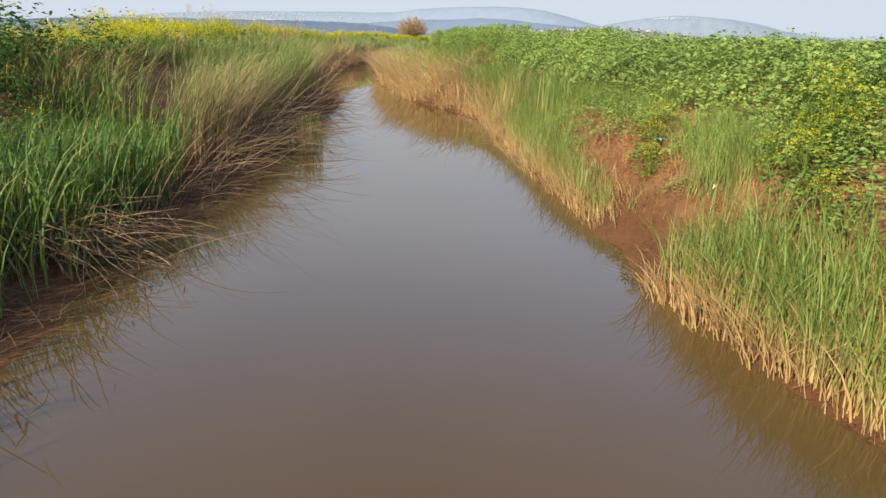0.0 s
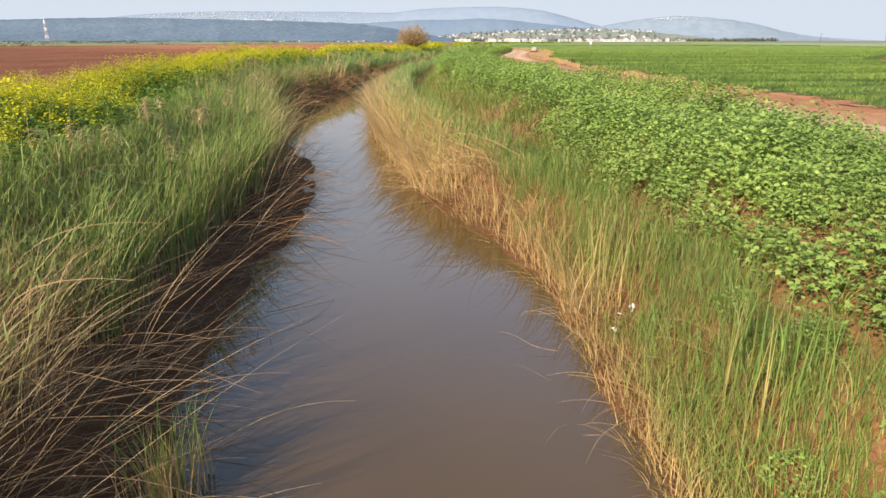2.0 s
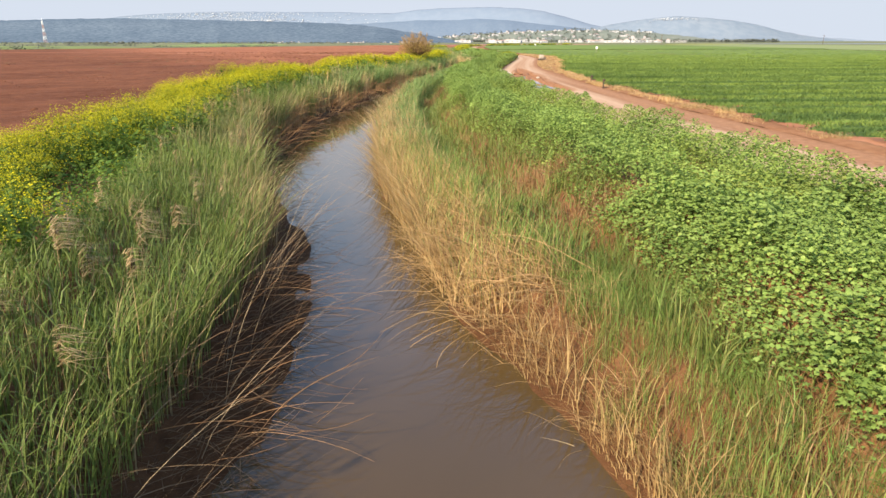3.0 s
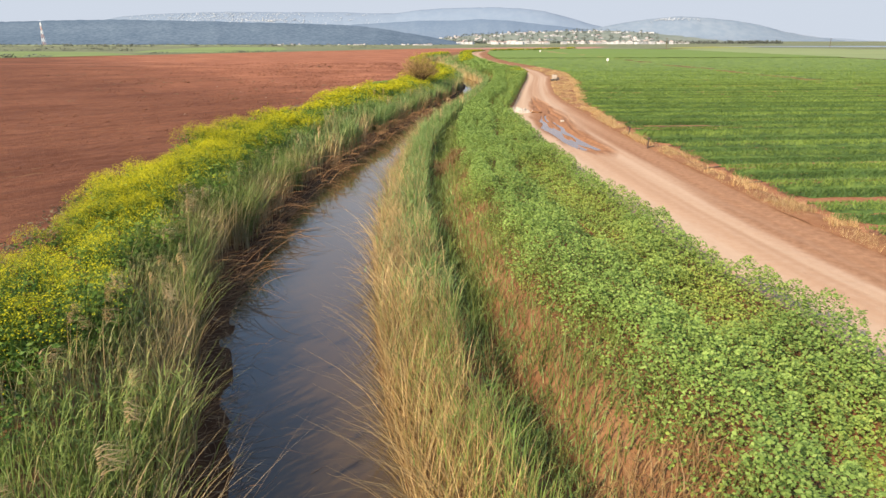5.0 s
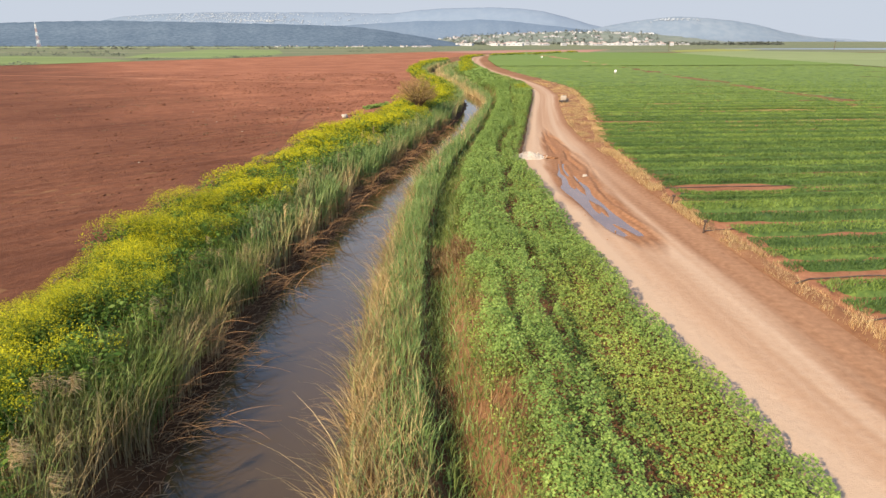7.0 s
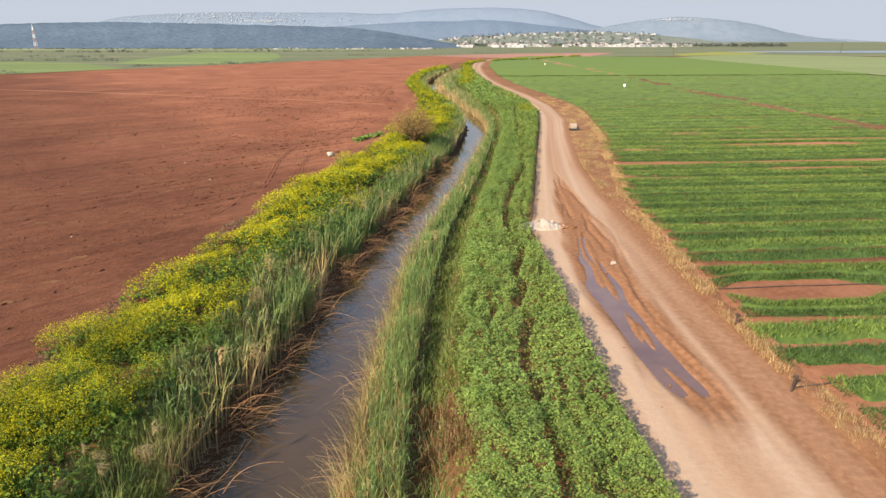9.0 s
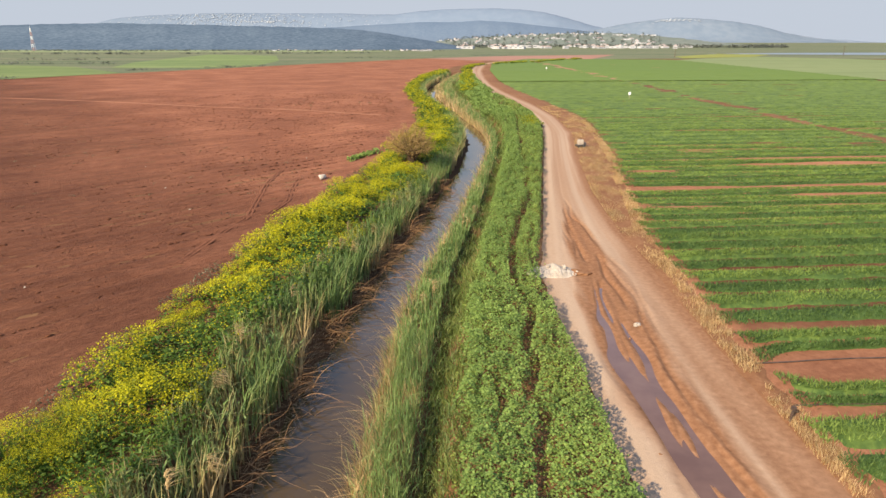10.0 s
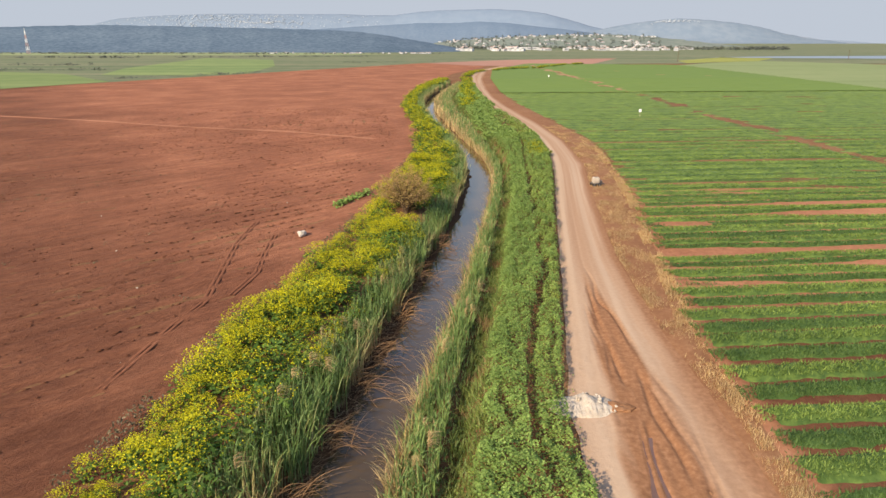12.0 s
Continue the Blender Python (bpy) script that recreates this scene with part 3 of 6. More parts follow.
yr = np.concatenate([np.arange(-30, 44, 0.5), np.arange(44, 82, 0.12), np.arange(82, 140, 0.6), np.arange(140, 420, 3.0)])


def road_point(U, V):
    edge = 0.10 * (vnoise(V * 0 + 3, V, 0.9) - 0.5)
    l, r = ROAD_L(V) - 0.15 + edge, ROAD_R(V) + 0.15 + edge
    x = l + (r - l) * U
    return x, V, ROAD_Z + road_relief(x, V) + 0.012 * np.sin(np.pi * U)


P, Fc = grid(np.linspace(0, 1, 72), yr, road_point)
rx, ry = P[:, 0], P[:, 1]
ru = np.clip((rx - ROAD_L(ry)) / (ROAD_R(ry) - ROAD_L(ry)), 0, 1)
mudtone = np.clip(road_mud(rx, ry) + 0.8 * smooth(0.74, 0.98, ru + 0.12 * (vnoise(ru * 8, ry * 0.25, 1.0) - 0.5)), 0, 1)
mudtone = np.maximum(mudtone, 0.75 * smooth(0.50, 0.78, ru + 0.22 * (vnoise(ru * 9, ry * 0.12, 1.0) - 0.5)) * smooth(72, 46, ry))
lane = 0.52 + 0.30 * (vnoise(ru * 22, ry * 0.06, 1.0) - 0.5) + 0.22 * (vnoise(ru * 9 + 5, ry * 0.03, 1.0) - 0.5)
lane = lane + 0.32 * np.exp(-((ru - 0.12) / 0.10) ** 2) + 0.16 * np.exp(-((ru - 0.62) / 0.10) ** 2) - 0.14 * np.exp(-((ru - 0.38) / 0.08) ** 2)
me = np_mesh("road", P, Fc, m_road, mudtone, True)
me.attributes.new("lane", "FLOAT", "POINT").data.foreach_set("value", lane.astype(np.float32))
thing("road", me, "pale sandy farm track with wheel ruts and red mud", "road", "structure")

# puddle lying in the ruts
P, Fc = grid(np.linspace(-0.95, 0.85, 14), np.arange(46, 61.5, 0.25), lambda U, V: (rut_line(V) + U * (0.35 + 0.65 * smooth(46, 49, V) * smooth(61.5, 57, V)), V, np.full(U.shape, ROAD_Z - 0.064)))
m_puddle = Mat("puddle_water", 0.03, 0.8)
m_puddle.b.inputs["IOR"].default_value = 1.33
m_puddle.colour(m_puddle.ramp(m_puddle.noise(1.0, 3), (0.3, (0.105, 0.055, 0.036)), (0.7, (0.15, 0.085, 0.058))))
thing("puddle", np_mesh("puddle", P, Fc, m_puddle.m, smooth_shade=True), "shallow brown rain puddle in the track's ruts", "puddle", "structure")

# verge between road and crop field
def verge_point(U, V):
    l, r = ROAD_R(V) + 0.05, FIELD_R(V) + 0.5
    x = l + (r - l) * U
    return x, V, FIELD_Z + 0.01 + 0.05 * np.sin(np.pi * U) + (vnoise(x, V, 0.4) - 0.5) * 0.06


P, Fc = grid(np.linspace(0, 1, 9), np.concatenate([np.arange(-30, 140, 0.5), np.arange(140, 420, 3.0)]), verge_point)
m_verge = soil_material("verge_soil", (0.15, 0.070, 0.034), (0.23, 0.118, 0.059), (0.32, 0.182, 0.098)).m
thing("verge", np_mesh("verge", P, Fc, m_verge, smooth_shade=True), "dry orange earth verge beside the track", "verge", "structure")


# soil under the crop beds, darkened for damp and painted shade
P, Fc = grid(np.concatenate([np.arange(0, 14, 0.5), np.arange(14, 116, 4.0)]), np.arange(22, 98, 0.6),
             lambda U, V: (FIELD_R(V) + 0.25 + U * (1 - 0.06 * (V > 150)), V, FIELD_Z + 0.035 + (vnoise(FIELD_R(V) + U, V, 0.6) - 0.5) * 0.05 * (V < 110)))
me = np_mesh("field_soil", P, Fc, m_field, smooth_shade=True)
me.attributes.new("damp_shade", "FLOAT", "POINT").data.foreach_set("value", (smooth(75, 69, P[:, 1]) * (0.25 + 0.75 * smooth(55.5, 58.5, P[:, 1])) * smooth(0.1, 0.9, P[:, 0] - FIELD_R(P[:, 1]) - 0.4)).astype(np.float32))
thing("field_soil", me, "dark red-brown soil between the crop beds", "soil", "structure")


# ---------------------------------------------------------------- distance
def far_field(polygons, cols_, z, label, scale=0.02):
    m = Mat("far_field", 0.95, 0.1)
    a, b = cols_
    streak = m.ramp(m.noise(scale * 1.6, 6, (0.10, 1.6, 4), 0.72), (0.40, a), (0.60, b))
    m.colour(m.mix(0.35, streak, m.ramp(m.noise(0.12, 5), (0.38, a), (0.62, b))))
    bm = bmesh.new()
    for corners in polygons:
        bm.faces.new([bm.verts.new((x, y, z)) for x, y in corners])
    bmesh.ops.recalc_face_normals(bm, faces=bm.faces[:])
    me = bpy.data.meshes.new("far_field")
    bm.to_mesh(me)
    bm.free()
    me.materials.append(m.m)
    thing("far_field", me, label, "field", "structure")


far_field([[(-4500, 60), (-270, 60), (-123, 209), (-123, 4800), (-4500, 4800)], [(-123, 209), (-12, 428), (-12, 4800), (-123, 4800)],
           [(-12, 428), (60, 400), (60, 4800), (-12, 4800)], [(60, 400), (120, 420), (120, 4800), (60, 4800)], [(120, 420), (4500, 300), (4500, 4800), (120, 4800)]],
          ((0.082, 0.108, 0.052), (0.175, 0.170, 0.100)), FIELD_Z + 0.10, "distant dull green and brown farmland")
far_field([[(-290, 80), (-119, 214), (-105, 247), (-148, 298), (-185, 316), (-420, 260)]], ((0.110, 0.150, 0.050), (0.165, 0.200, 0.072)), FIELD_Z + 0.14, "distant bright green grain field")
far_field([[(-130, 290), (-94, 285), (-78, 302), (-87, 380), (-118, 498), (-180, 541), (-150, 352)]], ((0.112, 0.158, 0.056), (0.185, 0.222, 0.082)), FIELD_Z + 0.14, "distant bright green grain field")
far_field([[(-420, 640), (-110, 640), (-40, 700), (-260, 850), (-600, 820)]], ((0.16, 0.20, 0.09), (0.24, 0.25, 0.13)), FIELD_Z + 0.2, "distant pale green field")
far_field([[(-12, 426), (15, 385), (44, 372), (75, 392), (128, 535), (43, 492)]], ((0.25, 0.13, 0.09), (0.33, 0.18, 0.13)), FIELD_Z + 0.14, "distant ploughed red-brown field")
far_field([[(112, 150), (4000, 150), (4000, 900), (240, 400)], [(112, 150), (240, 400), (201, 476), (124, 394)]], ((0.150, 0.185, 0.075), (0.195, 0.222, 0.098)), FIELD_Z + 0.14, "pale green field past the crop rows")
far_field([[(205, 560), (330, 520), (900, 640), (900, 720), (280, 600)]], ((0.17, 0.21, 0.25), (0.21, 0.25, 0.29)), FIELD_Z + 0.2, "distant pale reservoir strip")
far_field([[(140, 425), (200, 465), (245, 535), (220, 568), (150, 470)]], ((0.17, 0.19, 0.05), (0.26, 0.25, 0.055)), FIELD_Z + 0.2, "distant patch of yellow flowers")


# pale haze low in the sky, fading upwards, added as a glowing cylinder
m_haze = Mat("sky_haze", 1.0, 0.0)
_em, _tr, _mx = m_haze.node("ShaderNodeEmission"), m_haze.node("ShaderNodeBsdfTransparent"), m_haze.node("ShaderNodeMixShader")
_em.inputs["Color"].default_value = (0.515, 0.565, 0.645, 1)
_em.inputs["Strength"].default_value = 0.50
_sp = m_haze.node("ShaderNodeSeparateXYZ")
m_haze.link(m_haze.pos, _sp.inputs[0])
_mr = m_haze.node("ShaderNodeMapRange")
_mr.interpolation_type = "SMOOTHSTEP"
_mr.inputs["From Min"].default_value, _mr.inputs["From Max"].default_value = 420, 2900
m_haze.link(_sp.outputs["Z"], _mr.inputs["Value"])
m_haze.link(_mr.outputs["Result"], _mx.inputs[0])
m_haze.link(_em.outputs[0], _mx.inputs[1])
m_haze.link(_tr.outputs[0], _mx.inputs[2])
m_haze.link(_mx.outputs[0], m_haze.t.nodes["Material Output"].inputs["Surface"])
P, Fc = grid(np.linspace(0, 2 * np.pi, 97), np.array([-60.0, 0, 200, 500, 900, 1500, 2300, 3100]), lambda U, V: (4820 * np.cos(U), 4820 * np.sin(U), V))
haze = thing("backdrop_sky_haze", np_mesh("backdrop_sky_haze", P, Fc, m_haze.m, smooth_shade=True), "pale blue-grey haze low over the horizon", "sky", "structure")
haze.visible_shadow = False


def ridge(name, dist, crest, colours, seed, depth, label, base=0.0, rough=1.0, grain=0.09):
    """A range of hills: crest gives side and height as shares of the distance ahead."""
    sides, heights = [c[0] for c in crest], [c[1] for c in crest]
    us = np.linspace(sides[0], sides[-1], 260)
    vs = np.linspace(0, 1, 16)

    def f(U, V):
        h = np.interp(U, sides, heights)
        y = dist + depth * (V - 0.6)
        prof = np.where(V < 0.6, smooth(0, 0.6, V), 1 - 0.7 * smooth(0.6, 1.0, V))
        h = h + 0.0012 * rough * (vnoise(U * 120 + seed, V * 3, 1.0) - 0.5) + 0.0007 * rough * (vnoise(U * 480 + seed, V * 9, 1.0) - 0.5)
        x = U * y
        return x, y, base + np.maximum(h, 0) * dist * prof + (vnoise(U * 60 + seed, V * 6, 1) - 0.5) * 0.0015 * dist * prof * (1 - prof) * 4

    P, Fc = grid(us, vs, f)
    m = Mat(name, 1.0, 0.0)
    # these colours already hold the haze over the range
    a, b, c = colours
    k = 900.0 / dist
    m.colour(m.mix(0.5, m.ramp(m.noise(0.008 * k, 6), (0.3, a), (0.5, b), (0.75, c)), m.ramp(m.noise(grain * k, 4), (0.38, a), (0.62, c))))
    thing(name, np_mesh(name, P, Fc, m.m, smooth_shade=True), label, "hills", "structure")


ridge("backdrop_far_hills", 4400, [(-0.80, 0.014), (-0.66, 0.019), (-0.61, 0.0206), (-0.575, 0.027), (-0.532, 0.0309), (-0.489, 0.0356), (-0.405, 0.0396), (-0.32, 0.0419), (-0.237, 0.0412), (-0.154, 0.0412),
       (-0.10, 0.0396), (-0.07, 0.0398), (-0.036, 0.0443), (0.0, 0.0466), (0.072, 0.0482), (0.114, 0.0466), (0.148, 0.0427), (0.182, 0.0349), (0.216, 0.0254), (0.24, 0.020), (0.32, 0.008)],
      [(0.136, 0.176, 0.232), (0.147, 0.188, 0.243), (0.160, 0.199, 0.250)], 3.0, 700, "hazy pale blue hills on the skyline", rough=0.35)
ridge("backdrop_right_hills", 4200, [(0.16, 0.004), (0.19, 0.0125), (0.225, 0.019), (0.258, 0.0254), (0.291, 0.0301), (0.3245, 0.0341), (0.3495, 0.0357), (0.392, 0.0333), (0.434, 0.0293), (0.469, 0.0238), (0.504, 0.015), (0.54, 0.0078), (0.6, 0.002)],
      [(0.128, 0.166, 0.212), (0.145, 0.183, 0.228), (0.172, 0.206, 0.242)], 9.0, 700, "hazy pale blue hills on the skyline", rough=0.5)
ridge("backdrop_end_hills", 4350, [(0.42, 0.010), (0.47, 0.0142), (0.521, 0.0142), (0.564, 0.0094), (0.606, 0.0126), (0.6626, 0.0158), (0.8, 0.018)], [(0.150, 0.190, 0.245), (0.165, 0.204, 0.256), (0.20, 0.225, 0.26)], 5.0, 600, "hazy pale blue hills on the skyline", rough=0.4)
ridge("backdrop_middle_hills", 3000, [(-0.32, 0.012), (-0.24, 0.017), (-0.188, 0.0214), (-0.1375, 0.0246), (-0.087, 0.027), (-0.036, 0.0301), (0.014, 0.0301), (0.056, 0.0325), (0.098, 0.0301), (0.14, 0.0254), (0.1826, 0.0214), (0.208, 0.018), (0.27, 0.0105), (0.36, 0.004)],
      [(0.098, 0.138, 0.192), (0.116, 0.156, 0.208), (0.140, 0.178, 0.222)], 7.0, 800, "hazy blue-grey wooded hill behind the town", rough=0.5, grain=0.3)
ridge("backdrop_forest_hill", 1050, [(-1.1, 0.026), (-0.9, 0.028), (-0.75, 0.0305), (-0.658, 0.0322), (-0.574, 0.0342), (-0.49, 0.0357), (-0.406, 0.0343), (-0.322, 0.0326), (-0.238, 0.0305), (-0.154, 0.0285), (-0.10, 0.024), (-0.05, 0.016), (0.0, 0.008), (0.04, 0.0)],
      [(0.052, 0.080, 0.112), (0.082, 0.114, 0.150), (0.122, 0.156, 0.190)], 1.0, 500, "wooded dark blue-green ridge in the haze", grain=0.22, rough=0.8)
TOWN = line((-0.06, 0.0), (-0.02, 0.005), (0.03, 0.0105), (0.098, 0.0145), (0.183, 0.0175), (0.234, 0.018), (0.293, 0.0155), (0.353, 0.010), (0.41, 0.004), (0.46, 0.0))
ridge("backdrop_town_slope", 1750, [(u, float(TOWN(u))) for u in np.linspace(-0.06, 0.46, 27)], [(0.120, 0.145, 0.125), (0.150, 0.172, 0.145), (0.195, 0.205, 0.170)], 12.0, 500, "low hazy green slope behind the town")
# town houses, far trees and poles
m_wall = Mat("house_wall", 0.8, 0.2)
m_wall.colour(m_wall.ramp(m_wall.noise(0.05, 3), (0.35, (0.29, 0.295, 0.30)), (0.65, (0.43, 0.43, 0.43))))
m_wall = m_wall.m
m_roof = Mat("house_roof", 0.8, 0.2)
m_roof.colour(m_roof.ramp(m_roof.noise(0.05, 3), (0.35, (0.27, 0.19, 0.16)), (0.65, (0.42, 0.34, 0.30))))
m_roof = m_roof.m
m_pane = Mat("window_glass", 0.2, 0.5).colour((0.09, 0.10, 0.12)).m
hood = []
for k, (w, d, h, flat) in enumerate(((12, 9, 6, True), (18, 10, 4.5, False), (9, 9, 7, False), (40, 14, 5, True))):
    house = tagged(new("house"), "distant small pale house of the valley town", "house", "houses of the distant town")
    part("wall", (box(w, d, h, bevel=0), m_wall), house)
    if flat:
        part("roof", (box(w + 0.4, d + 0.4, 0.5, z=h, bevel=0.05), m_wall), house, "flat white roof")
    else:
        bm = bmesh.new()
        r = bmesh.ops.create_cone(bm, cap_ends=True, segments=4, radius1=0.72, radius2=0.12, depth=1, matrix=pose(0, 0, h + 1.1, 0, 0, 45))
        for v in bm.verts:
            v.co = Vector((v.co.x * w, v.co.y * d, h + (v.co.z - h - 0.6) * 2.2))
        part("roof", (bm, m_roof), house, "red tiled roof")
    for i in range(3):
        part("window", (box(w * 0.14, 0.2, 1.4, x=(i - 1) * w * 0.3, y=-d / 2, z=h * 0.45, bevel=0), m_pane), house)
    hood.append(house)
spots = []
for i in range(180):
    if i < 75:
        u, y = 0.02 + 0.34 * rng.uniform(), rng.uniform(900, 1400)
        z = FIELD_Z
    elif i < 150:
        u, y = rng.uniform(-0.01, 0.31), rng.uniform(1540, 1740)
        z = max(1.5, float(TOWN(u)) * 1750 * smooth(0, 0.6, (y - 1450) / 500) - 1)
    else:
        u, y = -0.02 - 0.24 * rng.uniform() ** 2, rng.uniform(715, 745)
        z = FIELD_Z
    spots.append((u * y, y, z, rng.integers(0, 3) if i % 9 else 3, rng.uniform(-40, 40), 0.75 if i < 150 else 0.26))
for k, (x, y, z, kind, turn, size) in enumerate(spots):
    m = pose(x, y, z, 0, 0, turn) @ Matrix.Scale(size, 4)
    if k < 4:
        hood[k].matrix_basis = m
    else:
        copy_thing(hood[int(kind)], m)

# pale town on the far hillside
c = Cloud()
n = 700
u = np.where(np.arange(n) < 550, rng.normal(-0.31, 0.085, n), np.where(np.arange(n) < 630, rng.normal(0.335, 0.02, n), rng.normal(-0.27, 0.02, n)))
lift = np.where(np.arange(n) < 550, 0.5 + 0.36 * rng.uniform(0, 1, n), rng.normal(0.78, 0.03, n))
lift[630:] = rng.normal(0.62, 0.012, n - 630)
hx = np.interp(u, [-0.575, -0.489, -0.405, -0.32, -0.237, -0.154, 0.258, 0.291, 0.3245, 0.3495, 0.392], [0.027, 0.0356, 0.0396, 0.0419, 0.0412, 0.0412, 0.0254, 0.0301, 0.0341, 0.0357, 0.0333])
far = np.where(u < 0, 4400.0, 4200.0)
vv = 0.6 * lift
yy = far + 700 * (vv - 0.6)
zz = hx * far * smooth(0, 0.6, vv) + 4
sz = rng.uniform(1.2, 2.4, n)
cube = np.array([(x_, y_, z_) for z_ in (-1, 0.6) for x_, y_ in ((-1, -1), (1, -1), (1, 1), (-1, 1))], float)
v = cube[None] * (sz[:, None] * (1.5, 1, 0.8))[:, None] + np.stack([u * yy, yy, zz], 1)[:, None]
f = np.array([(0, 1, 5, 4), (1, 2, 6, 5), (2, 3, 7, 6), (3, 0, 4, 7), (4, 5, 6, 7)])
c.add(v.reshape(-1, 3), (f[None] + np.arange(n)[:, None, None] * 8).reshape(-1, 4), np.zeros(n * 8))
# wall colour with the distance haze mixed in
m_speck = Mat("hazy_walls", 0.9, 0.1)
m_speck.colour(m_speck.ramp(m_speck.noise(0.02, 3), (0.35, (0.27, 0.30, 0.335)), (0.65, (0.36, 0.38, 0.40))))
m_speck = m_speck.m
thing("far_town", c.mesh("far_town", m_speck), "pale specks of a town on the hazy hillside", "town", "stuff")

tree = Cloud()
tx, ty = [], []
for u0, u1, y0, y1, n in ((0.0, 0.36, 1000, 1420, 420), (0.0, 0.32, 1500, 1720, 340), (0.36, 0.50, 1000, 1080, 190), (-0.75, 0.0, 690, 745, 260)):
    y = rng.uniform(y0, y1, n)
    tx.append(rng.uniform(u0, u1, n) * y), ty.append(y)
tx, ty = np.concatenate(tx), np.concatenate(ty)
cen = np.stack([np.repeat(tx, 22), np.repeat(ty, 22), np.zeros(len(tx) * 22)], 1)
rad = np.repeat(rng.uniform(1.4, 3.4, len(tx)) * np.where((tx < 0), 0.35, 1), 22)
d3 = rng.normal(0, 1, (len(cen), 3))
d3 /= np.linalg.norm(d3, axis=1)[:, None]
cen += d3 * rad[:, None] * rng.uniform(0.4, 1, len(cen))[:, None] * (1, 1, 0.9)
slope = TOWN(cen[:, 0] / cen[:, 1]) * 1750 * smooth(0, 0.6, (cen[:, 1] - 1450) / 500)
cen[:, 2] += FIELD_Z + rad * 0.9 + np.where(cen[:, 1] > 1480, slope, 0)
chips(tree, cen, rad * 0.75, rad * 0.6, rng.uniform(0, 0.3, len(cen)), 0.3)
# leaf colours greyed and lightened to paint in distance haze
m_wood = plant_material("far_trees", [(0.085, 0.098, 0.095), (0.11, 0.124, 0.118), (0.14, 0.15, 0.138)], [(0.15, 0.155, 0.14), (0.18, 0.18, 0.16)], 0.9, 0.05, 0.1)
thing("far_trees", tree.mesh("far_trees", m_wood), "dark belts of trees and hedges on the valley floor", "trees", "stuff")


hedge = Cloud()
for x0, y0, x1, y1, n, tall in ((-330, 330, -150, 330, 160, 1.2), (-420, 400, -190, 392, 160, 1.4), (-210, 560, -60, 600, 130, 1.6), (-480, 560, -230, 545, 160, 1.6), (-120, 215, -170, 170, 90, 0.9), (-76, 306, -112, 262, 90, 0.8),
                                (-380, 700, -90, 690, 170, 1.4), (-600, 480, -340, 470, 130, 1.6), (-560, 735, -200, 730, 200, 1.5), (20, 500, 46, 505, 40, 0.8), (-60, 430, 10, 470, 70, 1.0), (-300, 262, -200, 258, 90, 1.0)):
    t_ = rng.uniform(0, 1, n)
    bx, by = x0 + (x1 - x0) * t_ + rng.normal(0, 2.0, n), y0 + (y1 - y0) * t_ + rng.normal(0, 2.5, n)
    hs = tall * rng.uniform(0.3, 1.0, n) * (0.4 + 0.9 * vnoise(bx, by, 14.0))
    k = 14
    cen = np.stack([np.repeat(bx, k) + rng.normal(0, 0.9, n * k), np.repeat(by, k) + rng.normal(0, 0.9, n * k), FIELD_Z + 0.1 + np.repeat(hs, k) * rng.uniform(0.05, 1, n * k)], 1)
    chips(hedge, cen, np.repeat(hs, k) * 0.7, np.repeat(hs, k) * 0.55, rng.uniform(0, 0.7, n * k), 0.35)
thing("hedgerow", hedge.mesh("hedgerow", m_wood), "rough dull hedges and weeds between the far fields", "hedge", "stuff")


def lattice_mast(x, y, h):
    mast = tagged(new("radio_mast"), "tall thin red and white lattice mast on the plain", "mast")
    mast.matrix_basis = pose(x, y, FIELD_Z)
    m_red = Mat("mast_red", 0.6, 0.3).colour((0.42, 0.26, 0.23)).m
    n = 6
    for k in range(n):
        bm = bmesh.new()
        z0, z1 = h * k / n, h * (k + 1) / n
        w0, w1 = 1.3 - k * 0.17, 1.3 - (k + 1) * 0.17
        for sx, sy in ((-1, -1), (1, -1), (1, 1), (-1, 1)):
            rod(0.12, 0.12, (sx * w0, sy * w0, z0), (sx * w1, sy * w1, z1), 5, bm)
            rod(0.06, 0.06, (sx * w0, sy * w0, z0), (-sx * w1 if sy < 0 else sx * w1, sy * w1 if sy < 0 else -sy * w1, z1), 4, bm)
        part("mast_section", (bm, m_white if k % 2 else m_red), mast)
    part("antenna", (rod(0.12, 0.06, (0, 0, h), (0, 0, h + 3)), m_white), mast)


lattice_mast(-412, 701, 22)


def utility_pole(x, y):
    pole = tagged(new("utility_pole"), "distant weathered pole with a crossarm by the fields", "pole", "poles by the far fields")
    pole.matrix_basis = pose(x, y, FIELD_Z)
    part("post", (rod(0.16, 0.11, (0, 0, 0), (0, 0, 6.5)), m_bark), pole)
    part("crossarm", (box(1.8, 0.14, 0.14, z=6.0, bevel=0.02), m_bark), pole)


utility_pole(277, 497)
utility_pole(144, 452)
utility_pole(420, 640)

# ---------------------------------------------------------------- reeds
def top_height(x, y, top, spread, least):
    z = ground_z(x, y)
    return np.maximum(top + rng.normal(0, spread, len(x)) + (vnoise(x, y, 1.7) - 0.5) * 0.5 + (vnoise(x + 60, y, 0.45) - 0.5) * 0.55 - z, least)


def plume(cloud, tips, az, size, tone):
    """Feathery drooping heads."""
    n = len(tips)
    if n == 0:
        return
    k = 30
    base = np.repeat(tips, k, 0) + rng.normal(0, 0.012, (n * k, 3))
    base[:, 2] -= np.tile(np.linspace(0, 0.20, k), n) * np.repeat(size, k)
    a = np.repeat(az, k) + rng.normal(0, 0.35, n * k)
    s = np.repeat(size, k)
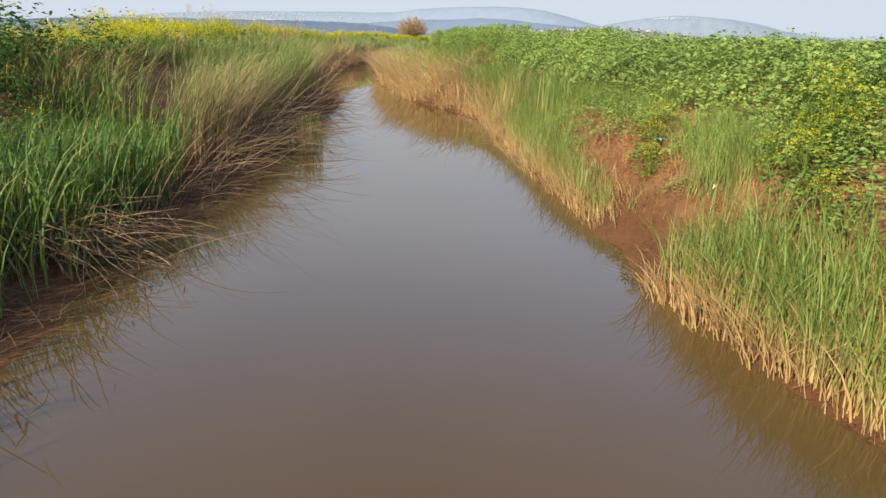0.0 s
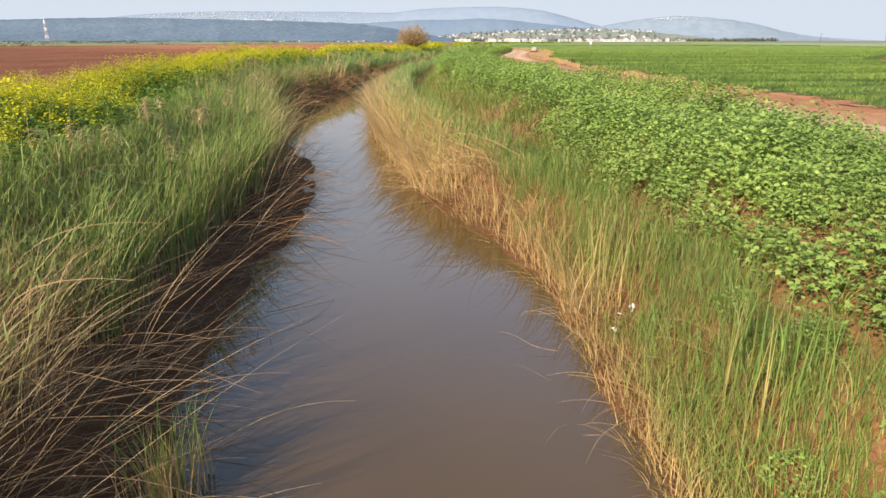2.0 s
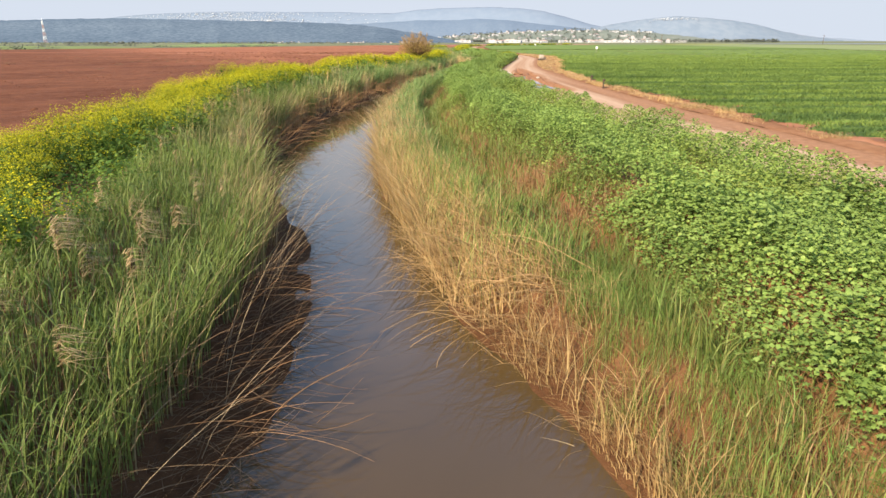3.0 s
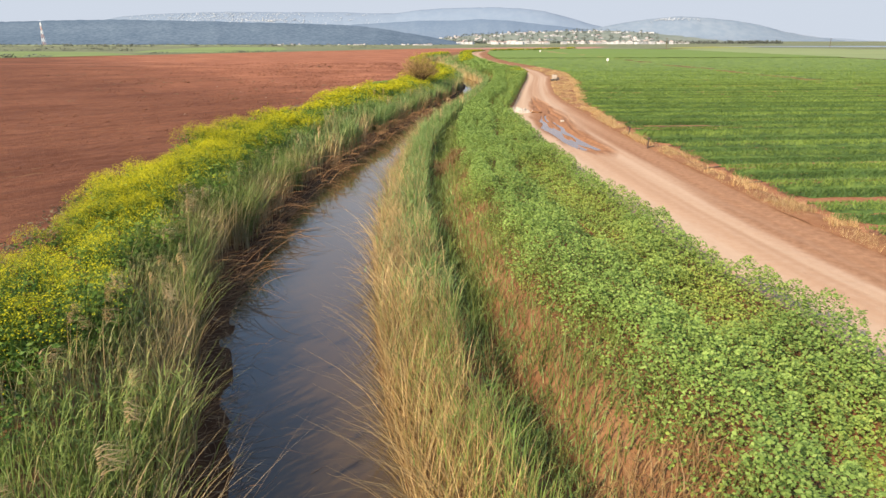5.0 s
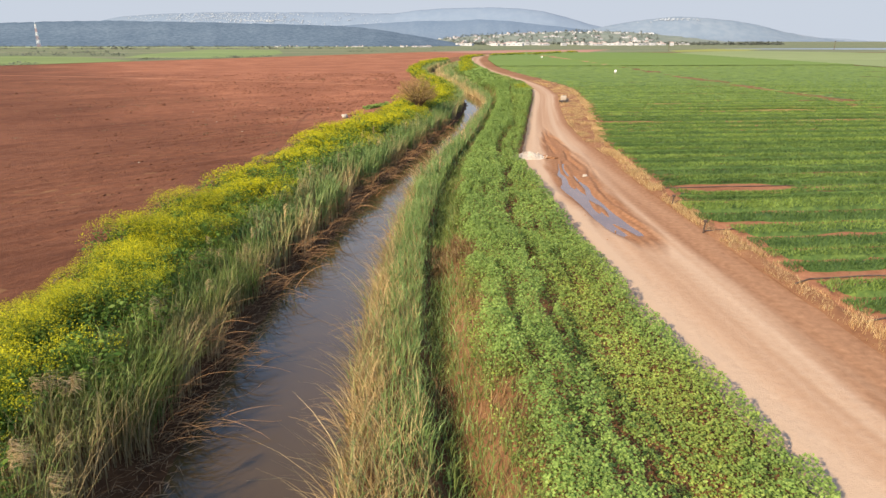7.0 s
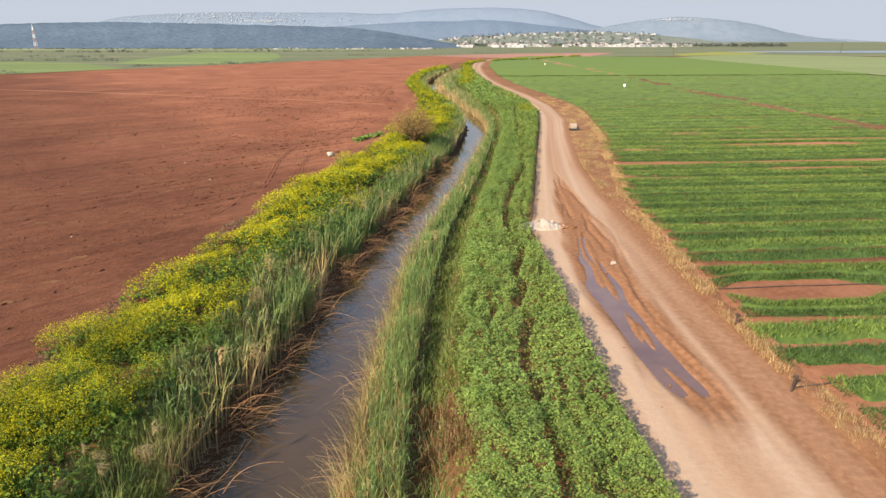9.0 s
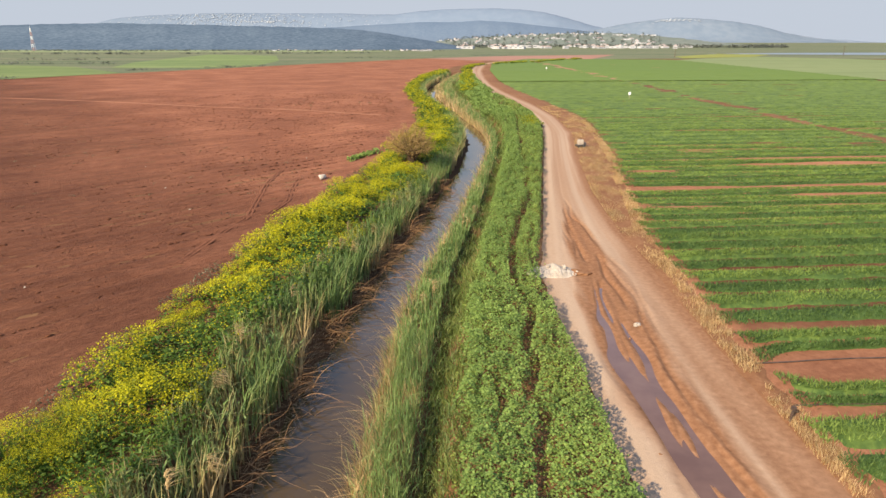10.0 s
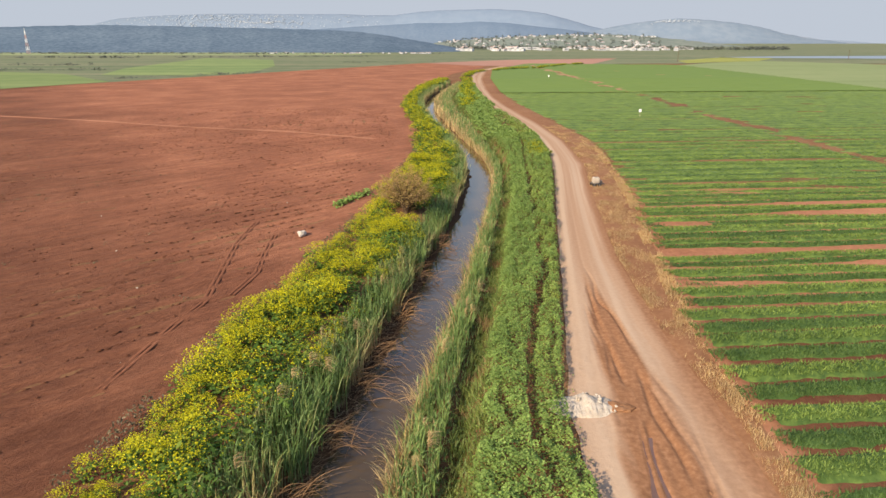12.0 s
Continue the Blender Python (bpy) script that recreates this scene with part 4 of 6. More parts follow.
    blades(cloud, base, rng.uniform(0.0, 0.14, n * k) * s, rng.uniform(0.10, 0.26, n * k) * s, a, 0.010 * s, np.full(n * k, tone), 2, 0.9, 0.0)


def reed_bed(y0, y1, left, right, dens, width, top, tone_fn, label, side, segs=4, plumes=0.0, mat=m_reed, foot=0.3):
    """side: +1 when the water lies towards +x."""
    c = Cloud()
    x, y, u = scatter(dens, y0, y1, left, right)
    near = u if side > 0 else 1 - u
    if side > 0:
        away = right(y) - x + (vnoise(x, y, 0.7) - 0.5) * 0.5
        front = np.interp(y, [2, 7, 9, 15, 18, 22, 36, 60], [0.35, 0.45, 0.65, 0.55, 0.45, 0.35, 0.3, 0.2])
        thin = np.interp(y, [2, 7, 9, 15, 18, 24], [0.1, 0.1, 0.06, 0.025, 0.025, 0.03])
        stay = (away > front) | (rng.uniform(0, 1, len(x)) < thin)
        x, y, u, near, away, front = x[stay], y[stay], u[stay], near[stay], away[stay], front[stay]
    if side < 0 and y0 < 25:
        stay = vnoise(x + 17, y * 0.7, 0.8) + 0.5 * smooth(0.75, 1.0, near) * (y > 16) > np.interp(y, [11, 18, 24, 30], [0.50, 0.40, 0.22, 0.1])
        x, y, u, near = x[stay], y[stay], u[stay], near[stay]
    az = rng.uniform(0, 2 * np.pi, len(x))
    az = np.where(rng.uniform(0, 1, len(x)) < 0.65, rng.normal(0.25 if side > 0 else 0.5, 0.7, len(x)), az)
    h = top_height(x, y, top, 0.18, np.where(y < 8.4, 0.42, 0.55))
    az = np.where((y > 40) & (rng.uniform(0, 1, len(x)) < 0.6), rng.uniform(0, 2 * np.pi, len(x)), az)
    lean = h * rng.uniform(0.05, 0.38, len(x)) * (1 + 0.8 * near ** 3) * np.interp(y, [36, 50], [1, 0.75])
    tone = np.clip(tone_fn(x, y, near) + rng.normal(0, 0.14, len(x)), 0, 1)
    if side > 0:
        over = smooth(8.3, 9.5, y) * smooth(13.2, 11, y)
        lean = lean * (1 + over * (0.2 + 0.7 * near))
        az = np.where(rng.uniform(0, 1, len(x)) < over, rng.normal(0.35, 0.35, len(x)), az)
    if side > 0 and y0 < 20:
        edge = (away < front) & (y > 6)
        tone = np.clip(np.where(rng.uniform(0, 1, len(x)) < tone * 0.8, 0.85, 0.1 + 0.3 * tone) + rng.normal(0, 0.08, len(x)), 0, 1)
        tone = np.where(edge & (rng.uniform(0, 1, len(x)) < 0.85), rng.uniform(0.75, 1, len(x)), tone)
        lean = np.where(edge, h * rng.uniform(0.3, 0.9, len(x)), lean)
        az = np.where(edge, rng.normal(0.45, 0.45, len(x)), az)
    if side < 0 and y0 >= 19:
        tone = np.clip(np.where(rng.uniform(0, 1, len(x)) < tone * 0.85, 0.85, 0.05 + 0.25 * tone) + rng.normal(0, 0.1, len(x)), 0, 1)
    if side < 0:
        straw = smooth(0.45, 0.85, tone) * np.interp(y, [60, 80, 120], [1, 0.6, 0.3])
        az = np.where(rng.uniform(0, 1, len(x)) < straw * 0.8, rng.normal(3.3, 0.45, len(x)), az)
        lean = lean * (1 + 0.35 * straw) * np.interp(y, [18, 20], [0.6, 1.0])
        h = h * (1 - 0.2 * straw * np.interp(y, [22, 26, 44, 50], [1, 0.2, 0.2, 1]))
    if side > 0:
        lean = lean * (1 + 0.5 * smooth(0.5, 0.9, tone) * (y < 24))
        h = h * (1 - 0.12 * smooth(0.5, 0.9, tone) * (y < 24))
    if side > 0 and y0 < 20:
        d = Cloud()
        blades(d, on_ground(x, y, 0.05)[edge], h[edge], lean[edge], az[edge], rng.uniform(0.006, 0.012, edge.sum()), rng.uniform(0, 1, edge.sum()), 6, 0.10, 0.0, 1.4)
        thing("dry_stems", d.mesh("dry_stems", m_grey), "thin pale dead reed stems leaning over the water", "dead reeds", "stuff")
        x, y, u, near, h, lean, az, tone = [q[~edge] for q in (x, y, u, near, h, lean, az, tone)]
    blades(c, on_ground(x, y, 0.05), h, lean, az, width * rng.uniform(0.6, 1.3, len(x)), tone, segs, 0.18, foot)
    # side leaves on the stems
    pick = (rng.uniform(0, 1, len(x)) < 0.55) & (tone < 0.6)
    f = rng.uniform(0.35, 0.8, pick.sum())
    b = on_ground(x, y, 0.05)[pick]
    b[:, 2] += h[pick] * f
    b[:, 0] += np.cos(az[pick]) * lean[pick] * f ** 1.8
    b[:, 1] += np.sin(az[pick]) * lean[pick] * f ** 1.8
    blades(c, b, rng.uniform(0.12, 0.34, pick.sum()), rng.uniform(0.15, 0.4, pick.sum()), rng.uniform(0, 6.28, pick.sum()), width * 0.9 * np.ones(pick.sum()), np.clip(tone[pick] - 0.1, 0, 1), 3, 0.5, 0.0)
    if plumes:
        q = rng.uniform(0, 1, len(x)) < plumes
        tips = on_ground(x, y, 0.05)[q]
        hh = h[q] * 1.12
        tips[:, 2] += hh
        az2 = rng.normal(0.3, 0.5, q.sum())
        blades(c, on_ground(x, y, 0.05)[q], hh, np.full(q.sum(), 0.03), az2, np.full(q.sum(), 0.012 * max(1, width / 0.025)), np.full(q.sum(), 0.95), 2, 0, 0)
        plume(c, tips, az2, rng.uniform(1.0, 1.7, q.sum()) * max(1, width / 0.03), 0.9)
    thing("reed_bed", c.mesh("reed_bed", mat), label, "reeds", "stuff")


def tone_left(x, y, near):
    paler = np.interp(y, [4, 8, 9.2, 11.2, 12.6, 24, 32, 45, 60, 90, 150], [0.0, 0.02, 0.42, 0.38, 0.16, 0.12, 0.12, 0.10, 0.06, 0.05, 0.1])
    fringe = 0.55 * smooth(0.55, 0.95, near) * smooth(0.35, 0.6, vnoise(x * 0 + 4, y, 2.3)) * (y > 20)
    return paler + 0.3 * (vnoise(x, y, 1.6) > 0.66) * (y > 9) + fringe + 0.15 * smooth(0.25, 0.7, near + (vnoise(x, y, 0.8) - 0.5) * 0.5) * smooth(8.5, 10, y) * smooth(13, 11.5, y)


def tone_right(x, y, near):
    paler = np.interp(y, [3, 8, 16, 20, 27, 40, 55, 70, 120, 150], [0.0, 0.08, 0.30, 0.50, 0.55, 0.42, 0.12, 0.05, 0.08, 0.3])
    return paler + np.interp(y, [30, 45], [0.65, 0.85]) * smooth(np.interp(y, [30, 40, 55], [0.30, 0.42, 0.62]), 0.85, near) + 0.3 * (vnoise(x + 9, y, 1.4) > 0.68)


wl_in = lambda y: WL(y) - np.interp(y, [0, 11, 14, 20, 28, 36], [0.35, 0.35, 0.4, 0.45, 0.45, 0.4])
wr_in = lambda y: WR(y) + 0.05
strip_r = lambda y: np.maximum(REED_R(y) - 0.3, WR(y) + 1.0)
near_r = lambda y: np.minimum(REED_R(y) + 0.1, WR(y) + 3.0)
reed_bed(-1, 8.4, REED_L, wl_in, 280, 0.022, 1.42, tone_left, "lush green reeds with straw feet on the stream bank", 1, mat=m_lush)
tan_in = lambda y: WL(y) - np.interp(y, [8.4, 9.6, 12.4], [0.9, 1.7, 2.0])
reed_bed(8.4, 13.5, lambda y: REED_L(y) - 0.9, tan_in, 270, 0.020, 2.2, tone_left, "lush green reeds behind the tan stand", 1, mat=m_lush)
reed_bed(8.4, 12.4, tan_in, wl_in, 380, 0.012, 2.12, tone_left, "tan dry reed stand leaning over the stream", 1, foot=0.8, mat=m_tan)
reed_bed(12.4, 24, REED_L, wl_in, 290, 0.015, 2.3, tone_left, "half-dry reed stand leaning over the stream", 1, plumes=0.004, foot=0.22, mat=m_olive)
reed_bed(24, 46, REED_L, wl_in, 190, 0.022, 2.4, tone_left, "green reeds with feathery straw plumes", 1, plumes=0.005, foot=0.45, mat=m_olive)
reed_bed(46, 80, REED_L, wl_in, 75, 0.05, 2.5, tone_left, "dense green reeds along the stream", 1, 3, plumes=0.003, mat=m_reed_deep)
reed_bed(80, 135, REED_L, wl_in, 45, 0.065, 2.5, tone_left, "dense green reeds along the stream", 1, 3, mat=m_reed_deep)
reed_bed(135, 250, REED_L, wl_in, 16, 0.13, 2.5, tone_left, "distant reeds along the stream", 1, 3, mat=m_reed_deep)


def sedge_patch(x, y):
    big = 0.0
    for cx, cy, rx, ry in ((1.98, 3.9, 0.38, 0.8), (2.15, 2.9, 0.45, 0.7), (2.45, 5.3, 0.4, 0.5), (2.85, 6.2, 0.45, 0.8), (2.5, 10.4, 0.5, 0.9), (1.52, 7.2, 0.2, 0.6), (3.0, 8.7, 0.5, 0.6), (1.4, 8.6, 0.3, 1.0), (1.7, 11.5, 0.7, 1.6), (2.1, 13.2, 0.5, 1.0), (1.6, 15.5, 0.6, 1.3), (1.2, 18.0, 0.7, 1.4)):
        big = np.maximum(big, np.exp(-((x - cx) / rx) ** 2 - ((y - cy) / ry) ** 2))
    return 0.75 * big + 0.35 * vnoise(x + 3, y * 0.8, 1.1) + 0.45 * (vnoise(x, y, 0.3) - 0.5)


def bank_grass(y0, y1, dens, label):
    c = Cloud()
    x, y, u = scatter(dens, y0, y1, lambda v: WR(v) + 0.1, lambda v: np.maximum(CROP_L(v) + 0.2, WR(v) + 1))
    keep = sedge_patch(x, y) > 0.48 + rng.normal(0, 0.10, len(x))
    x, y, u = x[keep], y[keep], u[keep]
    h = rng.uniform(0.22, 0.56, len(x)) * (1.25 - 0.4 * u)
    blades(c, on_ground(x, y), h, h * rng.uniform(0.1, 0.75, len(x)), rng.uniform(0, 6.28, len(x)), 0.0055 * rng.uniform(0.7, 1.5, len(x)),
           np.clip(0.02 + 0.4 * smooth(0.2, 0.0, u) + rng.normal(0, 0.12, len(x)), 0, 1), 2, 0.25, 0.42)
    # dry fringe at the waterline
    x, y, u = scatter(dens * 0.5, max(y0, 6.0), y1, lambda v: WR(v) - 0.02, lambda v: WR(v) + 0.5)
    keep = vnoise(x, y, 0.9) > 0.38
    x, y = x[keep], y[keep]
    h = rng.uniform(0.10, 0.34, len(x)) * np.interp(y, [3, 8], [0.5, 1])
    blades(c, on_ground(x, y), h, h * rng.uniform(0.3, 1.3, len(x)), rng.normal(3.1, 1.0, len(x)), 0.007 * np.ones(len(x)), rng.uniform(0.6, 1, len(x)), 3, 0.2, 0.3)
    thing("bank_grass", c.mesh("bank_grass", m_reed), label, "grass", "stuff")


def sedge_clump(x, y, r, tall, n):
    """A thick tuft of upright blades on straw-coloured feet."""
    c = Cloud()
    a, q = rng.uniform(0, 6.28, n), np.sqrt(rng.uniform(0, 1, n)) * r
    bx, by = x + np.cos(a) * q, y + np.sin(a) * q * 1.2
    h = tall * rng.uniform(0.55, 1.1, n)
    straw = (rng.uniform(0, 1, n) < 0.22) | (bx < WR(by) + 0.12)
    blades(c, on_ground(bx, by), h * np.where(straw, 0.7, 1), h * rng.uniform(0.1, 0.5, n) * np.where(straw, 1.5, 1), np.where(straw, rng.normal(3.4, 0.9, n), rng.uniform(0, 6.28, n)), 0.009 * rng.uniform(0.7, 1.5, n),
           np.clip(np.where(straw, 0.85, 0.03) + rng.normal(0, 0.1, n), 0, 1), 4, 0.2, 0.75)
    thing("sedge_clump", c.mesh("sedge_clump", m_reed), "thick green sedge clump with straw feet at the water's edge", "sedge", group="sedge clumps on the bank")


for x, y, r, tall, n in ((1.74, 4.3, 0.26, 0.62, 230), (1.9, 3.85, 0.30, 0.78, 320), (2.05, 3.35, 0.30, 0.80, 320), (2.2, 2.9, 0.30, 0.75, 280), (2.15, 4.15, 0.26, 0.66, 230), (2.35, 3.55, 0.28, 0.70, 240),
                         (1.58, 7.1, 0.22, 0.55, 170), (1.5, 7.7, 0.22, 0.5, 150), (1.62, 6.5, 0.18, 0.45, 110), (2.95, 6.3, 0.35, 0.42, 200), (2.7, 5.6, 0.3, 0.40, 170)):
    sedge_clump(x, y, r, tall, n)
bank_grass(1.5, 20, 1150, "patchy green sedge and dry stems on red bank soil")
reed_bed(11, 19, wr_in, near_r, 110, 0.012, 1.72, tone_right, "thin green reeds with golden feet on the bank", -1)
reed_bed(19, 30, wr_in, lambda y: np.minimum(REED_R(y) + np.interp(y, [19, 23], [0.1, -0.35]), WR(y) + np.interp(y, [19, 24], [2.4, 1.5])), 260, 0.015, 2.0, tone_right, "golden and green reeds on the stream bank", -1)
reed_bed(30, 58, wr_in, strip_r, 190, 0.024, 1.95, tone_right, "narrow strip of golden and green reeds", -1, mat=m_reed_deep)
reed_bed(58, 90, wr_in, strip_r, 85, 0.052, 2.0, tone_right, "narrow strip of green reeds with pale tips", -1, 3, plumes=0.005, mat=m_reed_deep)
reed_bed(90, 140, wr_in, strip_r, 48, 0.068, 2.0, tone_right, "narrow strip of green reeds beside the stream", -1, 3, mat=m_reed_deep)
reed_bed(140, 250, wr_in, REED_R, 14, 0.14, 2.2, tone_right, "distant reeds along the stream", -1, 3, mat=m_reed_deep)


c = Cloud()
x, y, u = scatter(420, 1.5, 24, lambda v: WR(v) + 0.3, lambda v: CROP_L(v) + 0.9)
keep = vnoise(x + 31, y, 0.9) > 0.22
x, y = x[keep], y[keep]
h = rng.uniform(0.04, 0.20, len(x))
blades(c, on_ground(x, y), h, h * rng.uniform(0.3, 1.4, len(x)), rng.uniform(0, 6.28, len(x)), np.full(len(x), 0.008), np.clip(0.75 - 0.75 * (vnoise(x, y, 0.8) > 0.58) + rng.normal(0, 0.15, len(x)), 0, 1), 2, 0.3, 0.1)
thing("rusty_weeds", c.mesh("rusty_weeds", m_rust), "short rusty-brown weeds on the bare bank soil", "weeds", "stuff")


def ditch_grass(y0, y1, dens, w, label):
    """Mixed green, rusty and straw weeds between the reeds and the leafy crop."""
    c = Cloud()
    x, y, u = scatter(dens, y0, y1, lambda v: REED_R(v) - 0.2, lambda v: CROP_L(v) + 0.6)
    stay = u > np.where(y > 30, 0.12, 0.0) * rng.uniform(0.7, 1.1, len(x))
    x, y, u = x[stay], y[stay], u[stay]
    h = rng.uniform(0.2, 0.6, len(x)) + 0.5 * smooth(0.55, 0.8, vnoise(x + 80, y, 0.7)) * (1 - u)
    tone = np.clip(0.05 + 0.75 * (vnoise(x + 21, y, 1.2) > np.interp(y, [30, 50], [0.64, 0.74])) + rng.normal(0, 0.15, len(x)), 0, 1)
    blades(c, on_ground(x, y), h, h * rng.uniform(0.2, 0.8, len(x)), rng.uniform(0, 6.28, len(x)), w * rng.uniform(0.7, 1.4, len(x)), tone, 2, 0.3, 0.3)
    thing("ditch_grass", c.mesh("ditch_grass", m_ditch), label, "grass", "stuff")


ditch_grass(14, 45, 190, 0.016, "mixed green and rusty weeds between reeds and crop")
ditch_grass(45, 100, 220, 0.03, "mixed green and yellowed grass in the ditch")
ditch_grass(100, 240, 55, 0.07, "distant yellow-green grass beside the stream")


c = Cloud()
x, y, u = scatter(lambda v: np.interp(v, [22, 60, 130], [160, 110, 40]), 22, 130, lambda v: REED_R(v) - 0.45, lambda v: REED_R(v) + 0.7)
h = rng.uniform(0.15, 0.5, len(x))
blades(c, on_ground(x, y), h, h * rng.uniform(0.2, 0.8, len(x)), rng.uniform(0, 6.28, len(x)), np.interp(y, [22, 130], [0.02, 0.06]), np.clip(rng.normal(0.1, 0.15, len(x)), 0, 1), 2, 0.3, 0.2)
thing("ditch_bottom_grass", c.mesh("ditch_bottom_grass", m_reed_deep), "short dark green grass down in the ditch", "grass", "stuff")


def fallen_stems(cloud, n, y0, y1, edge, out, az0, length, tone, wide=0.012):
    y = rng.uniform(y0, y1, n)
    x = edge(y) + rng.normal(0, 0.25, n)
    b = on_ground(x, y, 0.03)
    b[:, 2] += rng.uniform(0.0, 0.35, n)
    L = length * rng.uniform(0.6, 1.25, n)
    el = rng.uniform(0.05, 0.9, n)
    blades(cloud, b, L * np.sin(el), L * np.cos(el) * out, az0 + rng.normal(0, 0.55, n), np.full(n, wide), tone + rng.normal(0, 0.2, n), 6, 0.35, 0.1, 1.2)


def stem_mesh(length, droop, kink, seed, mat):
    """One bent dead stem, thinning to its tip, lying along +x."""
    pts = []
    for i in range(8):
        t = i / 7
        pts.append(Vector((length * t, kink * length * (math.sin(t * 5 + seed) * 0.10 + (0.12 if t > 0.6 else 0) * (t - 0.6)), length * (0.10 * t - droop * t ** 2.4))))
    bm = bmesh.new()
    rings = []
    for i, q in enumerate(pts):
        r = 0.0042 * (1 - 0.7 * i / 7)
        rings.append([bm.verts.new(q + Vector((0, r * math.cos(a_), r * math.sin(a_)))) for a_ in (0.0, 2.1, 4.2)])
    for r0, r1 in zip(rings, rings[1:]):
        for j in range(3):
            bm.faces.new((r0[j], r0[(j + 1) % 3], r1[(j + 1) % 3], r1[j]))
    me = bpy.data.meshes.new("stem")
    bm.to_mesh(me)
    bm.free()
    me.materials.append(mat)
    at = me.attributes.new("tone", "FLOAT", "POINT")
    at.data.foreach_set("value", np.full(len(me.vertices), 0.15 + 0.12 * seed, np.float32))
    return me


STEMS = [[stem_mesh(1.0, 0.10 + 0.07 * k, 1.0 - 0.35 * k, k, mat) for k in range(6)] for mat in (m_grey, m_dead, m_brown)]


def dead_bundle(n, x, y, reach, az0, label, spread=0.35, lift=0.55, thick=1.0, high=0.22):
    """One tangle of broken stems, each a part of it."""
    tangle = tagged(new("reed_tangle"), label, "dead reeds", "tangles of dead reeds")
    tangle.matrix_basis = pose(x, y, float(ground_z(x, y)) - 0.02)
    n = int(n * 0.75)
    for k in range(n):
        dx, dy = rng.normal(0, spread), rng.normal(0, spread)
        z = float(ground_z(x + dx, y + dy) - ground_z(x, y)) + rng.uniform(0, high)
        ob = part("stem", STEMS[1 if az0 > 2 else 0 if y < 15 else 2][k % 6], tangle)
        L = reach * rng.uniform(0.5, 1.25)
        ob.matrix_basis = pose(dx, dy, z, rng.uniform(-30, 30), -math.degrees(rng.uniform(-0.05, lift)), math.degrees(az0 + rng.normal(0, 0.5))) @ Matrix.Diagonal((L, L * thick, L * thick, 1))


flat = "tangle of broken grey-brown reed stems hanging over the water"
dead_bundle(240, -3.4, 5.35, 1.0, -0.55, flat, 0.26, 0.5, 1.25)
dead_bundle(40, -3.05, 7.8, 1.0, 0.1, flat)
dead_bundle(30, -3.55, 12.0, 1.3, 0.35, flat, 0.5, 0.8)
dead_bundle(30, -3.65, 14.2, 1.25, 0.5, flat, 0.6, 0.8)
dead_bundle(70, -3.5, 16.6, 1.25, 0.4, flat, 0.5, 0.7)
dead_bundle(45, -3.6, 19.5, 1.2, 0.4, flat, 0.4, 0.6)
dead_bundle(30, -3.2, 6.9, 0.8, 0.0, flat, 0.3, 0.4)
dead_bundle(64, -3.15, 9.4, 1.35, 0.2, flat, 0.45, 0.6)
dead_bundle(30, -3.3, 8.7, 1.2, 0.0, flat, 0.4, 0.45)
dead_bundle(56, -3.2, 10.5, 1.35, 0.25, flat, 0.4, 0.5)
dead_bundle(36, -3.3, 11.5, 1.3, 0.3, flat, 0.4, 0.5)
for y, n in ((17.9, 40), (20.6, 40), (22.3, 40), (24.2, 40), (26.3, 45), (28.6, 45)):
    dead_bundle(n, float(WL(y)) - 0.45, y, 0.95, 0.4, flat, 0.45, 0.8)
brown = "bundle of red-brown broken reeds at the waterline"
for y, back, n in ((32.5, 0.5, 70), (36.5, 0.4, 50), (39.5, 0.5, 70), (44, 0.4, 50), (47.5, 0.4, 70), (51, 0.4, 50), (54.5, 0.4, 70), (59, 0.35, 60), (62.5, 0.4, 70), (66, 0.3, 50), (68.5, 0.4, 70), (73, 0.3, 50), (78, 0.3, 60), (84, 0.3, 60)):
    dead_bundle(n * 1.25, float(WL(y)) - back, y, 1.3, 0.25, brown, 0.42, 0.95, np.interp(y, [32, 80], [1.5, 2.8]), 0.65)
gold = "golden-brown dead reeds bent down to the water"
dead_bundle(220, 0.25, 19.2, 1.3, 3.5, gold, 0.45, 0.9)
dead_bundle(200, -0.6, 21.3, 1.2, 3.4, gold, 0.45, 0.9)
dead_bundle(60, 1.2, 13.6, 0.6, 3.3, gold, 0.3, 0.6)
for x, y in ((1.3, 11.9), (1.1, 15.0), (0.85, 16.6), (0.65, 17.8)):
    dead_bundle(60, x, y, 0.55, 3.4, gold, 0.3, 0.6)

pale = "fan of pale brown dead reeds bent over the water"
for y in (33, 36.5, 41, 45, 48.8, 50.2, 52.4, 55.6, 58.5, 61.6, 65, 69, 74, 80):
    dead_bundle(44, float(WR(y)) + 0.35, y, 0.95, 3.1, pale, 0.32, 1.1, np.interp(y, [32, 80], [1.3, 2.6]), 0.5)

c = Cloud()
fallen_stems(c, 28, 10, 24, lambda y: WL(y) - 0.95, 1.0, 0.65, 1.25, 0.4)
fallen_stems(c, 130, 24, 75, lambda y: WL(y) - 0.6, 1.0, 0.4, 0.8, 0.4)
thing("leaning_stems", c.mesh("leaning_stems", m_grey), "long bare dead stems leaning out over the stream", "dead reeds", "stuff")
c = Cloud()
fallen_stems(c, 420, 16, 45, lambda y: WR(y) + 0.3, 1.0, 3.3, 0.5, 0.5)
fallen_stems(c, 500, 45, 75, lambda y: WR(y) + 0.3, 1.0, 3.3, 0.5, 0.7, 0.02)
fallen_stems(c, 500, 75, 125, lambda y: WR(y) + 0.25, 1.0, 3.3, 0.9, 0.7, 0.035)
thing("leaning_stems", c.mesh("leaning_stems", m_dead), "thin golden dead stems fringing the water's edge", "dead reeds", "stuff")

